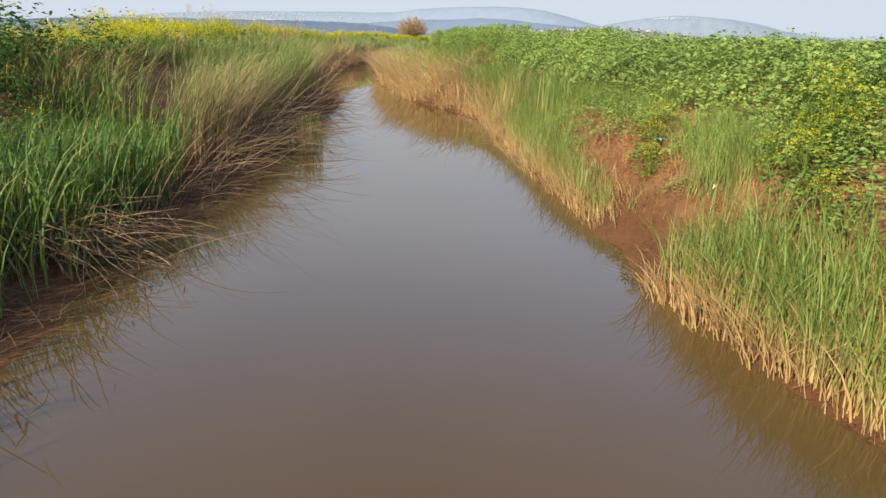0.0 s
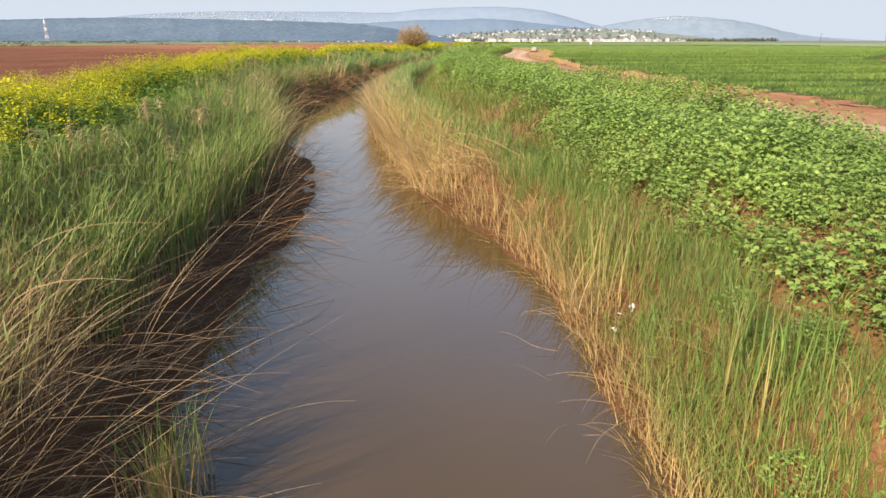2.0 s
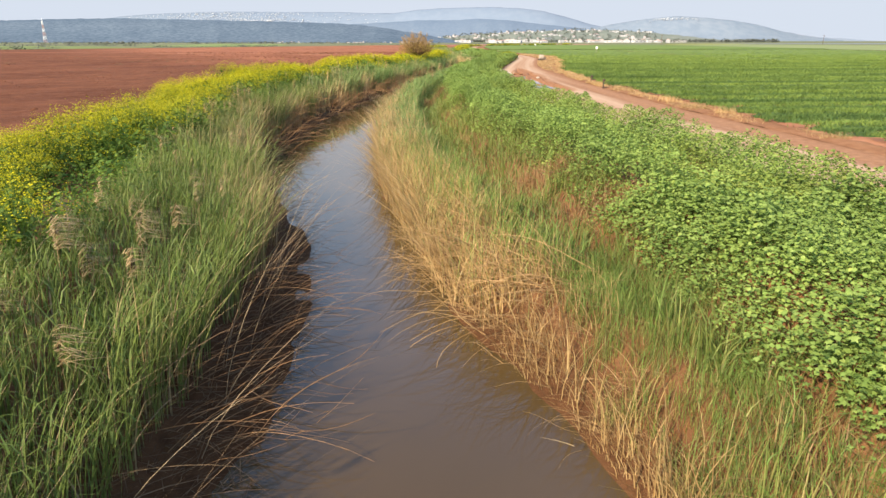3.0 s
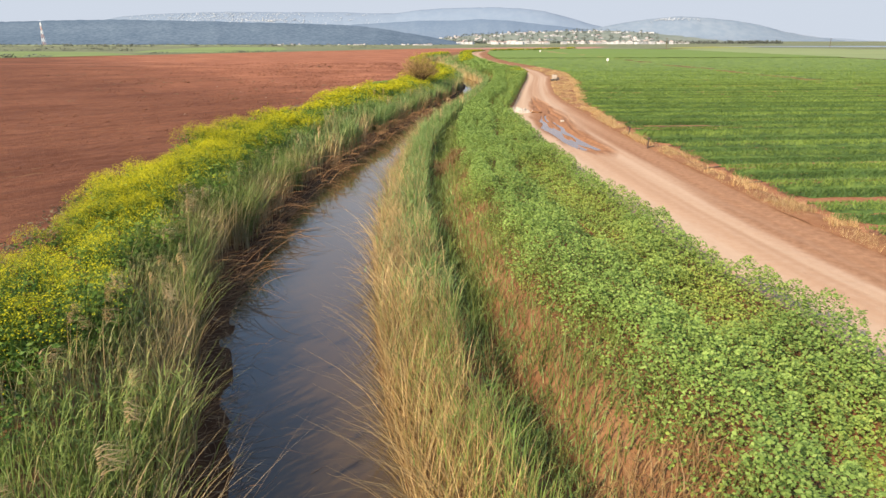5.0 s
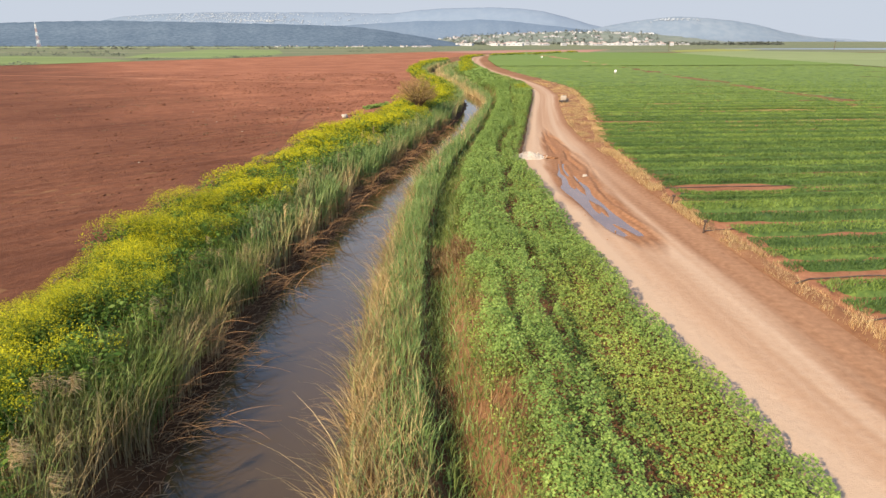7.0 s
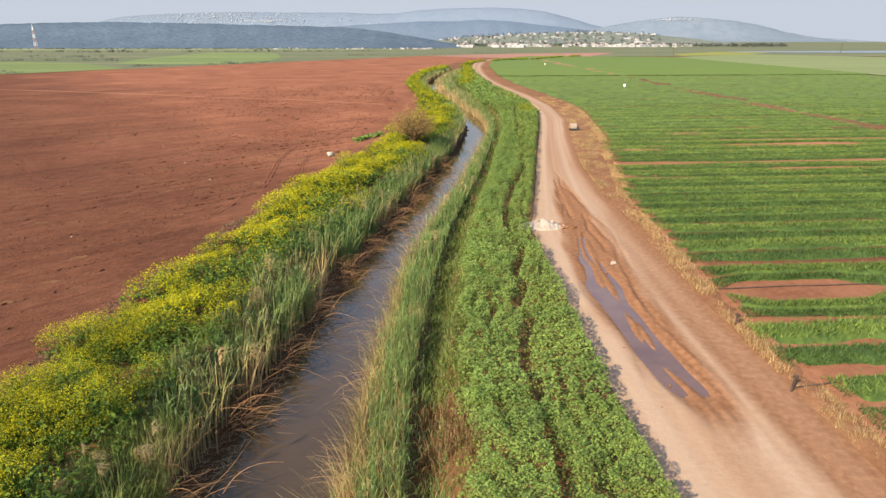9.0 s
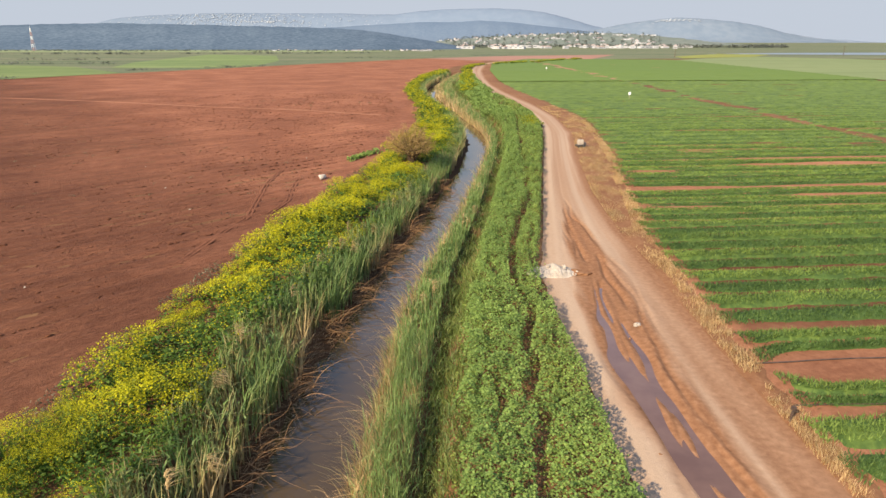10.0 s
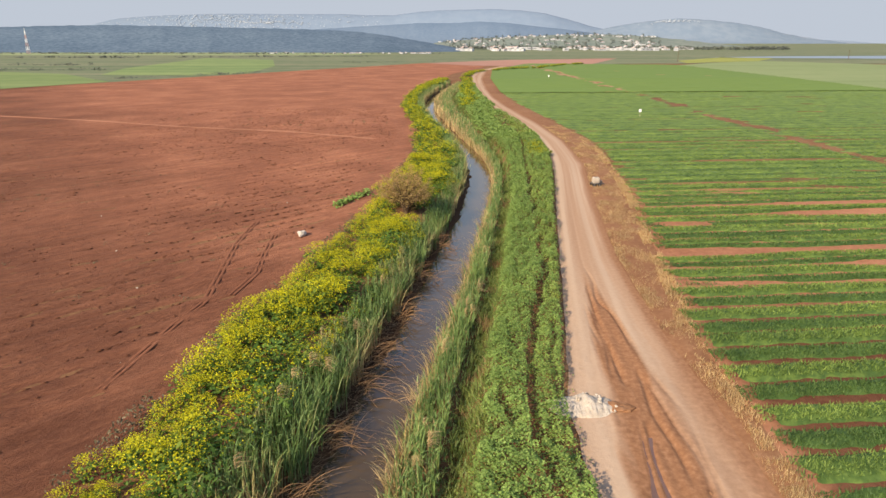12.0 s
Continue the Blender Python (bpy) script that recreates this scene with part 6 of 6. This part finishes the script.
def bare(x, y):
    """1 where no plants grow."""
    gap = smooth(3.4, 1.0, np.abs(x - 45 + (vnoise(x, y, 6) - 0.5) * 3.6) + 1.4 * vnoise(x, y, 1.3)) * (y > 92) * smooth(0.36, 0.62, 0.45 * vnoise(x * 0.3, y, 6.0) + 0.35 * vnoise(x, y, 1.6) + 0.3 * vnoise(x + 5, y, 0.7))
    return np.maximum(gap, 0.9 * smooth(0.84, 0.93, vnoise(x * 0.22 + 11, y * 1.3, 1.8)))


def crop_row(k):
    bed = tagged(new("planted_bed"), "low green crop bed on red soil beside the track", "crop", "beds of the green field")
    y_mid = gap_y(k, 20) + PITCH / 2
    x1 = np.interp(y_mid, [20, 60, 100, 160, 300], [22, 34, 66, 112, 118])
    x0 = float(FIELD_R(y_mid)) + rng.uniform(-0.1, np.interp(y_mid, [60, 70], [0.6, 0.35]))
    step = np.interp(y_mid, [60, 75, 101, 150, 160], [0.14, 0.22, 0.3, 0.5, 1.0])
    xs = np.arange(x0, x1, step)
    # painted haze: plant tone lightens as beds lie further out
    far_haze = np.interp(y_mid, [66, 85, 100, 190], [0.0, 0.12, 0.28, 0.50])
    height = np.interp(y_mid, [60, 90, 140], [1.0, 0.85, 0.6]) * rng.uniform(0.85, 1.15)
    us = np.array([0.0, 0.05, 0.15, 0.27, 0.39, 0.46, 0.51, 0.55, 0.60, 0.70, 0.82, 0.93, 0.985, 1.0])
    prof = np.array([-0.04, 0.03, 0.09, 0.10, 0.07, 0.0, -0.05, 0.02, 0.13, 0.18, 0.20, 0.17, 0.08, -0.04])
    for side in (0, 1):
        c = Cloud()
        uu, pp = (us[:7], prof[:7]) if side == 0 else (us[6:], prof[6:])
        X, Uq = np.meshgrid(xs, uu, indexing="ij")
        lo, hi = gap_y(k, X) + gap_wide(k, X) / 2, gap_y(k + 1, X) - gap_wide(k + 1, X) / 2
        fray = (vnoise(X * 1.0 + 7, X * 0 + k * 5 + side, 0.45) - 0.5) * 0.24
        Y = lo + (hi - lo) * Uq + fray * (1 if side else 0.7)
        live = 1 - bare(X, Y)
        end = smooth(-0.1, 0.7, X - x0 - 0.5 * vnoise(Uq * 3, X * 0 + k, 0.4))
        wob = vnoise(X, Y, 0.36) * 0.6 + vnoise(X + 40, Y, 0.9) * 0.4
        Z = FIELD_Z + 0.02 + pp[None] * height * (0.15 + (1.7 - 0.5 * side) * wob) * live * end - 0.1 * (1 - live * end)
        n, m = len(uu), len(xs)
        i = (np.arange(m - 1)[:, None] * n + np.arange(n - 1)[None]).ravel()
        tone = np.clip(0.03 + 0.26 * side + far_haze + 0.3 * (vnoise(X * 0.5, Y, 0.7) - 0.5) + 0.5 * (hash2(np.round(X * 7), np.round(Y * 9)) - 0.5), 0, 1).ravel()
        c.add(np.stack([X, Y, Z], -1).reshape(-1, 3), np.stack([i, i + n, i + n + 1, i + 1], 1), tone)
        dens = np.interp(y_mid, [30, 45, 68, 80, 100, 130, 160], [330, 310, 220, 135, 45, 6, 1.2])
        w = np.interp(y_mid, [30, 45, 68, 100, 160], [0.024, 0.029, 0.042, 0.064, 0.13])
        x2 = min(x1, x0 + max(5.0, 0.76 * (y_mid - 20)))
        cnt = int((x2 - x0) * 1.15 * dens)
        x = x0 + (x2 - x0) * rng.uniform(0, 1, cnt)
        u = np.where(rng.uniform(0, 1, cnt) < 0.7, rng.uniform(0.03, 0.42, cnt) + 0.56 * side, (0.25, 0.78)[side] + rng.normal(0, 0.10, cnt))
        lo, hi = gap_y(k, x) + gap_wide(k, x) / 2, gap_y(k + 1, x) - gap_wide(k + 1, x) / 2
        y = lo + (hi - lo) * u
        keep = rng.uniform(0, 1, cnt) > bare(x, y) * 1.1
        x, y, u = x[keep], y[keep], u[keep]
        h = rng.uniform(0.08, 0.20, len(x)) * height
        b = np.stack([x, y, np.full(len(x), FIELD_Z + 0.06)], 1)
        b[:, 2] += np.interp(u, us, prof) * height * 0.75
        blades(c, b, h, h * rng.uniform(0.2, 0.9, len(x)), rng.uniform(0, 6.28, len(x)), w * rng.uniform(0.7, 1.4, len(x)),
               np.clip(0.02 + far_haze + 0.04 + side * (0.26 + 0.5 * vnoise(x * 0.25, y, 2.4)) + rng.normal(0, 0.14, len(x)), 0, 1), 1, 0.3, 0.0)
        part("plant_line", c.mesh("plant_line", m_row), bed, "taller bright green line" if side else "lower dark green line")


for k in range(-14, 52):
    crop_row(k)

# the field further out, where the rows close up
ysf = np.concatenate([np.arange(201.8, 262, 0.65), np.arange(262, 420, 2.0)])


def field_point(U, V):
    l = FIELD_R(V) + 0.3
    r = np.interp(V, [150, 380, 395, 420], [113, 124, 122, 40])
    x = l + (np.maximum(r, l) - l) * U
    y = V + 0.085 * (x - 10) * smooth(420, 300, V)
    live = 1 - bare(x, y)
    comb = 0.5 + 0.5 * np.cos((V - 64.65) / PITCH * 2 * np.pi)
    return x, y, FIELD_Z + 0.10 * smooth(201.8, 204, V) + (0.16 * comb + 0.1 * vnoise(x, y, 1.2)) * live - 0.12 * (1 - live)


P, Fc = grid(np.linspace(0, 1, 150), ysf, field_point)
soily = bare(P[:, 0], P[:, 1])
m_far = Mat("green_field", 0.9, 0.1)
_g = m_far.mix(m_far.noise(0.35, 5, (0.4, 2.0, -5)), (0.092, 0.142, 0.033), (0.132, 0.182, 0.045))
m_far.colour(m_far.mix(m_far.ramp(m_far.attr("tone"), (0.4, (0, 0, 0)), (0.8, (1, 1, 1))), _g, (0.31, 0.165, 0.095)))
thing("green_field", np_mesh("green_field", P, Fc, m_far.m, soily, True), "wide green crop field with thin bare strips", "field", "structure")

# watering hoses lying in the bare strips, with short risers at the bed ends
m_hose = Mat("black_hose", 0.6, 0.3)
m_hose.colour(m_hose.ramp(m_hose.noise(5, 3), (0.35, (0.035, 0.028, 0.024)), (0.65, (0.085, 0.055, 0.04))))


def drip_hose(pts):
    bm = bmesh.new()
    t = np.linspace(0, len(pts) - 1, 14 * len(pts))
    hx, hy = [np.interp(t, range(len(pts)), [p[i] for p in pts]) for i in (0, 1)]
    hy = hy + 0.10 * (vnoise(hx, hy * 0 + pts[0][1], 1.1) - 0.5)
    ring = [(math.cos(a) * 0.024, math.sin(a) * 0.024) for a in np.arange(6) * math.pi / 3]
    loops = [[bm.verts.new((x, y + c_, FIELD_Z + 0.068 + s_)) for c_, s_ in ring] for x, y in zip(hx, hy)]
    for a, b in zip(loops, loops[1:]):
        for i in range(6):
            bm.faces.new((a[i], a[(i + 1) % 6], b[(i + 1) % 6], b[i]))
    bm.faces.new(loops[0]), bm.faces.new(loops[-1][::-1])
    bmesh.ops.recalc_face_normals(bm, faces=bm.faces[:])
    me = bpy.data.meshes.new("drip_hose")
    bm.to_mesh(me)
    bm.free()
    me.materials.append(m_hose.m)
    thing("drip_hose", me, "thin black watering hose lying on bare red soil", "hose", group="watering hoses of the green field")


for pts in ([(8.5, 42.0), (9.1, 42.4), (10.2, 42.55), (12, 42.7), (22, 43.5)], [(8.9, 39.4), (10.2, 39.9), (18, 40.5)], [(8.7, 54.4), (11.1, 54.7), (15.5, 54.95), (28, 56.0)],
            [(8.2, 51.3), (8.6, 51.95), (10.8, 52.05), (13.6, 52.15), (26, 53.1)], [(7.95, 47.3), (8.7, 47.5), (10.4, 47.9)]):
    drip_hose(pts)


def riser(x, y):
    ob = tagged(new("hose_riser"), "short dark watering riser pipe at the bed's end", "pipe", "watering risers of the green field")
    ob.matrix_basis = pose(x, y, FIELD_Z - 0.03, 4, 3)
    part("post", (rod(0.035, 0.03, (0, 0, 0), (0, 0, 0.52)), m_hose.m), ob)
    part("valve", (box(0.13, 0.09, 0.10, z=0.44, bevel=0.015), m_hose.m), ob, "dark valve box")


riser(8.12, 51.2)
riser(7.9, 47.25)

# verge tufts
c = Cloud()
x, y, u = scatter(lambda v: np.interp(v, [30, 70, 140], [420, 340, 90]), 28, 140, lambda v: ROAD_R(v) + 0.1, lambda v: FIELD_R(v) + 0.4)
keep = vnoise(x, y * 0.6, 0.8) + 0.5 * rng.uniform(-0.5, 0.5, len(x)) > 0.5
x, y, u = x[keep], y[keep], u[keep]
h = rng.uniform(0.06, 0.26, len(x))
blades(c, np.stack([x, y, np.full(len(x), FIELD_Z + 0.02)], 1), h, h * rng.uniform(0.3, 1.2, len(x)), rng.uniform(0, 6.28, len(x)), np.interp(y, [30, 140], [0.006, 0.035]), np.clip(0.55 - 0.5 * (vnoise(x, y, 2.5) > 0.84) + rng.normal(0, 0.1, len(x)), 0, 1), 2, 0.3, 0.2)
x, y, u = scatter(lambda v: np.interp(v, [34, 70, 120], [520, 420, 90]), 34, 120, lambda v: FIELD_R(v) - 0.35, lambda v: FIELD_R(v) + 0.45)
keep = vnoise(x * 0.8 + 3, y, 1.3) * 0.7 + vnoise(x, y, 0.35) * 0.5 > 0.56
x, y = x[keep], y[keep]
h = rng.uniform(0.12, 0.36, len(x)) * (0.6 + 0.6 * vnoise(x, y, 1.0))
blades(c, np.stack([x, y, np.full(len(x), FIELD_Z + 0.02)], 1), h, h * rng.uniform(0.1, 0.7, len(x)), rng.uniform(0, 6.28, len(x)), np.interp(y, [34, 120], [0.010, 0.035]), np.clip(rng.normal(0.7, 0.2, len(x)), 0, 1), 2, 0.2, 0.2)
thing("dry_verge_grass", c.mesh("dry_verge_grass", m_dead), "dry straw-coloured grass tufts along the track", "grass", "stuff")

# weeds and low scrub along the ploughed field's edge
c = Cloud()
x, y, u = scatter(lambda v: np.interp(v, [20, 50, 80, 140], [70, 130, 130, 30]), 20, 130, lambda v: MUST_L(v) - 0.45, lambda v: MUST_L(v) + 0.45)
keep = vnoise(x, y, 2.2) > 0.45
x, y = x[keep], y[keep]
leaves(c, np.stack([x, y, FIELD_Z + rng.uniform(0.02, 0.6, len(x))], 1), rng.uniform(0.06, 0.16, len(x)), rng.uniform(0.03, 0.08, len(x)), rng.uniform(0.0, 0.9, len(x)), 0.3)
thing("edge_weeds", c.mesh("edge_weeds", m_edge), "greyish low weeds at the ploughed field's edge", "weeds", "stuff")
c = Cloud()
n = 420
t_ = rng.uniform(0, 1, n)
x, y = -9.6 + t_ * 2.0 + rng.normal(0, 0.16, n), 90.8 + t_ * 4.6 + rng.normal(0, 0.4, n)
leaves(c, np.stack([x, y, FIELD_Z + 0.05 + rng.uniform(0.0, 0.3, n)], 1), rng.uniform(0.15, 0.3, n), rng.uniform(0.08, 0.16, n), rng.uniform(0, 0.2, n), 0.4)
thing("weed_patch", c.mesh("weed_patch", m_crop), "green weed patch on the bare ploughed soil", "weeds", "stuff")

# clods on the ploughed field
c = Cloud()
n = 12000
y = rng.uniform(34, 165, n)
x = MUST_L(y) - 3.0 - rng.exponential(20, n)
line_at = x * 0.73 - y * 0.68
x = x + (np.round(line_at / 1.208) * 1.208 - line_at) / 0.73 * np.where(rng.uniform(0, 1, n) < 0.75, 0.85, 0.0)
x = np.minimum(x, MUST_L(y) - 2.6)
keep = vnoise(x, y, 2.2) * 0.6 + vnoise(x + 30, y, 9.0) * 0.6 > 0.52
x, y = x[keep], y[keep]
n = len(x)
s = rng.uniform(0.02, 0.075, n) * np.where(rng.uniform(0, 1, n) < 0.08, 1.7, 1) * np.interp(y, [50, 120], [0.7, 1.4])
oct_v = np.array([(1, 0, 0), (0, 1, 0), (-1, 0, 0), (0, -1, 0), (0, 0, 0.7), (0, 0, -0.5)])
v = oct_v[None] * (2.0, 0.9, 0.75) * s[:, None, None] * rng.uniform(0.6, 1.3, (n, 6, 1))
v = np.stack([v[..., 0] * 0.68 - v[..., 1] * 0.73, v[..., 0] * 0.73 + v[..., 1] * 0.68, v[..., 2]], -1) + np.stack([x, y, np.full(n, FIELD_Z + 0.06)], 1)[:, None]
f = np.array([(0, 1, 4), (1, 2, 4), (2, 3, 4), (3, 0, 4), (1, 0, 5), (2, 1, 5), (3, 2, 5), (0, 3, 5)])
c.add(v.reshape(-1, 3), (f[None] + np.arange(n)[:, None, None] * 6).reshape(-1, 3), np.zeros(n * 6))
thing("soil_clods", c.mesh("soil_clods", m_plough.m), "scattered reddish clods on the ploughed field", "soil", "stuff")

# sparse weeds between the furrows
c = Cloud()
n = 260
wy = rng.uniform(70, 150, n)
wx = MUST_L(wy) - 4 - rng.uniform(0, 60, n)
keep = vnoise(wx, wy, 14.0) > 0.5
wx, wy = np.repeat(wx[keep], 9), np.repeat(wy[keep], 9)
n = len(wx)
chips(c, np.stack([wx + rng.normal(0, 0.22, n), wy + rng.normal(0, 0.16, n), FIELD_Z + 0.06 + rng.uniform(0, 0.13, n)], 1), rng.uniform(0.08, 0.2, n), rng.uniform(0.05, 0.1, n), rng.uniform(0, 0.6, n), 0.3)
thing("field_weeds", c.mesh("field_weeds", m_edge), "sparse dull weeds on the ploughed soil", "weeds", "stuff")

# crumbs and lumps on the bare bank
c = Cloud()
x, y, u = scatter(150, 1.5, 16, lambda v: WR(v) + 0.1, lambda v: CROP_L(v) + 0.9)
n = len(x)
s = rng.uniform(0.008, 0.03, n) * np.where(rng.uniform(0, 1, n) < 0.06, 1.9, 1)
v = oct_v[None] * s[:, None, None] * rng.uniform(0.6, 1.3, (n, 6, 1)) + (on_ground(x, y, 0.0))[:, None]
c.add(v.reshape(-1, 3), (f[None] + np.arange(n)[:, None, None] * 6).reshape(-1, 3), np.zeros(n * 6))
thing("soil_crumbs", c.mesh("soil_crumbs", m_bank.m), "small reddish soil crumbs on the stream bank", "soil", "stuff")

# ---------------------------------------------------------------- single things
def shrub(x, y, r, h):
    ob = tagged(new("shrub"), "bushy olive-brown shrub at the field's edge", "shrub")
    ob.matrix_basis = pose(x, y, FIELD_Z - 0.05)
    bm = bmesh.new()
    for i in range(11):
        a = i * 2.4
        top = Vector((math.cos(a) * r * 0.55, math.sin(a) * r * 0.55, h * (0.5 + 0.25 * ((i * 7) % 5) / 4)))
        midp = Vector((top.x * 0.35, top.y * 0.35, top.z * 0.5))
        rod(0.07, 0.05, (0.05 * math.cos(a), 0.05 * math.sin(a), 0), midp, 6, bm)
        rod(0.05, 0.02, midp, top, 6, bm)
    c = Cloud()
    for i in range(74):
        a, e_ = i * 2.39996, math.asin(-0.25 + 1.23 * i / 73)
        reach = rng.uniform(0.62, 1.08) * (0.85 if i % 3 else 1.0)
        way = np.array([math.cos(a) * math.cos(e_), math.sin(a) * math.cos(e_), math.sin(e_)])
        tip = way * (r, r, h * 0.5) * reach + (0, 0, h * 0.5)
        n = 150
        t_ = rng.uniform(-1, 1, n)
        cen = tip + (way + (0, 0, 0.5)) * t_[:, None] * 0.34 + rng.normal(0, 0.13, (n, 3)) * (1.1 - 0.5 * t_)[:, None]
        cen[:, 2] = np.maximum(cen[:, 2], 0.05)
        chips(c, cen, rng.uniform(0.07, 0.16, n), rng.uniform(0.035, 0.08, n), np.clip(rng.uniform(0.0, 0.35, n) + 0.5 * rng.uniform(), 0, 1), 0.2)
        rod(0.03, 0.012, Vector((0, 0, h * 0.25)), Vector(tip.tolist()), 5, bm)
    part("trunk", (bm, m_bark), ob, "several thin brown stems")
    part("crown", c.mesh("crown", m_bush), ob)


shrub(-4.0, 88.4, 2.0, 3.3)


def rubble_pile():
    pile = tagged(new("rubble_pile"), "pile of white chalky rubble dumped at the track's edge", "rubble")
    bm = bmesh.new()
    bmesh.ops.create_grid(bm, x_segments=40, y_segments=22, size=1)
    for v in bm.verts:
        x, y = v.co.x * 1.25, v.co.y * 0.6
        rr = (x / 1.2) ** 2 + (y / 0.55) ** 2
        h = max(0, 1 - rr) ** 0.7 * 0.46 * (0.8 + 0.5 * noise.noise(Vector((x * 2, y * 2, 3)))) + 0.05 * noise.noise(Vector((x * 9, y * 9, 1)))
        v.co = Vector((x, y, h - 0.10))
    part("mound", (bm, m_stone), pile, "white chalky mound")
    rocks = []
    for k in range(4):
        bm = lumpy(0.1, k * 7.3, (1, 0.8, 0.7), 2, 0.6)
        me = bpy.data.meshes.new("stone")
        bm.to_mesh(me)
        bm.free()
        me.materials.append(m_stone)
        rocks.append(me)
    for k in range(16):
        a, q = rng.uniform(0, 6.28), rng.uniform(0.1, 1.0)
        x, y = 1.25 * math.cos(a) * q, 0.58 * math.sin(a) * q
        ob = part("stone", rocks[k % 4], pile)
        hh = max(0, 1 - q * q) ** 0.7 * 0.33
        ob.matrix_basis = pose(x, y, hh - 0.03, rng.uniform(0, 360), rng.uniform(0, 360), 0) @ Matrix.Scale(rng.uniform(0.3, 0.8), 4)
    pile.matrix_basis = pose(3.5, 63.0, FIELD_Z + 0.04, 0, 0, 4) @ Matrix.Diagonal((1.05, 1.35, 0.85, 1))


rubble_pile()


def clay_heap(x, y):
    bm = lumpy(0.5, 4.1, (1.3, 0.7, 0.3), 4, 0.5)
    me = bpy.data.meshes.new("clay_lump")
    bm.to_mesh(me)
    bm.free()
    me.materials.append(m_verge)
    ob = thing("clay_lump", me, "low heap of orange clay beside the white rubble", "soil heap")
    ob.matrix_basis = pose(x, y, FIELD_Z - 0.02, 0, 0, -8)


clay_heap(4.55, 62.95)


def stone(x, y, z, r, label, seed, mat=m_stone):
    bm = lumpy(r, seed, (1.2, 0.9, 0.75), 3, 0.45)
    me = bpy.data.meshes.new("stone")
    bm.to_mesh(me)
    bm.free()
    me.materials.append(mat)
    ob = thing("stone", me, label, "stone")
    ob.matrix_basis = pose(x, y, z + r * 0.5, 0, 0, seed * 40)


stone(-10.5, 83.2, FIELD_Z + 0.05, 0.29, "white boulder lying on the ploughed field", 2.0)
stone(5.75, 57.4, ROAD_Z - 0.05, 0.13, "pale stone lying in the puddle's edge", 5.0)
for k in range(12):
    stone(float(rut_line(48 + k)) + rng.uniform(-1.1, 1.3), 46.5 + k * 1.1, ROAD_Z - 0.05, rng.uniform(0.025, 0.05), "small clay lump on the muddy track", 6.0 + k, m_verge)
for k, (x, y) in enumerate(((-14, 66), (-17, 74), (-21, 80), (-13.5, 92), (-26, 88), (-19, 61))):
    stone(x, y, FIELD_Z + 0.04, 0.05, "small pale stone on the ploughed soil", 30.0 + k)


def tank_trailer(x, y):
    cart = tagged(new("tank_trailer"), "white plastic water tank on a small dark trailer", "trailer")
    tank = part("tank", (box(0.95, 0.85, 0.85, z=0.42, bevel=0.10), m_stone), cart, "greyish white plastic tank")
    part("lid", (rod(0.14, 0.14, (0, 0, 1.26), (0, 0, 1.33), 12), m_rubber), tank, "dark screw lid")
    part("frame", (box(1.25, 1.0, 0.10, z=0.32, bevel=0.02), m_metal), cart)
    part("drawbar", (rod(0.05, 0.05, (0.6, 0, 0.36), (1.3, 0, 0.28)), m_metal), cart)
    for sx in (-0.4, 0.4):
        for sy in (-0.55, 0.55):
            wheel = part("wheel", (rod(0.24, 0.24, (sx, sy - 0.07, 0.22), (sx, sy + 0.07, 0.22), 16), m_rubber), cart)
            part("rim", (rod(0.13, 0.13, (sx, sy - 0.08, 0.22), (sx, sy + 0.08, 0.22), 12), m_metal), wheel, "dull metal rim")
    part("pump", (box(0.35, 0.4, 0.35, x=0.78, z=0.42, bevel=0.04), m_metal), cart, "dark pump box")
    cart.matrix_basis = pose(x, y, FIELD_Z + 0.03, 0, 0, 8) @ Matrix.Scale(0.6, 4)


tank_trailer(12.05, 98.3)


def field_sign(x, y):
    sg = tagged(new("field_sign"), "small white marker box on a pale post in the crop", "sign")
    part("post", (rod(0.05, 0.05, (0, 0, -0.1), (0, 0, 1.0)), m_stone), sg)
    part("marker", (box(0.75, 0.12, 0.5, z=0.95, bevel=0.02), m_white), sg, "white marker board")
    sg.matrix_basis = pose(x, y, FIELD_Z, 0, 0, 15) @ Matrix.Diagonal((0.6, 0.8, 0.95, 1))


field_sign(31.5, 150.9)
field_sign(34, 262)


m_blue = Mat("blue_plastic", 0.5, 0.4)
m_blue.colour(m_blue.ramp(m_blue.noise(6, 4), (0.3, (0.30, 0.42, 0.52)), (0.6, (0.46, 0.60, 0.70))))


def litter(x, y, size, tilt, seed, mat=m_white, colour="white"):
    P, Fc = grid(np.linspace(-1, 1, 9), np.linspace(-1, 1, 7), lambda U, V: (U * size * (0.9 + 0.3 * vnoise(U + seed, V, 0.7)), V * size * 0.6, size * 0.7 * (vnoise(U * 2 + seed, V * 2 + seed, 0.8) - 0.3)))
    ob = thing("plastic_litter", np_mesh("plastic_litter", P, Fc, mat, smooth_shade=True), "crumpled " + colour + " plastic scrap caught in the bank grass", "litter", group="plastic scraps on the bank")
    ob.matrix_basis = pose(x, y, float(ground_z(x, y)) + size * 0.5, tilt, 0, seed * 50)


litter(1.52, 13.4, 0.06, 70, 1.0)
litter(1.32, 13.25, 0.05, 10, 2.0)
litter(1.42, 13.45, 0.032, 20, 3.0)
litter(-5.35, 30.5, 0.046, 20, 4.0)
litter(2.3, 5.25, 0.036, 60, 5.0)
litter(2.4, 7.05, 0.05, 15, 6.0, m_blue.m, "pale blue")
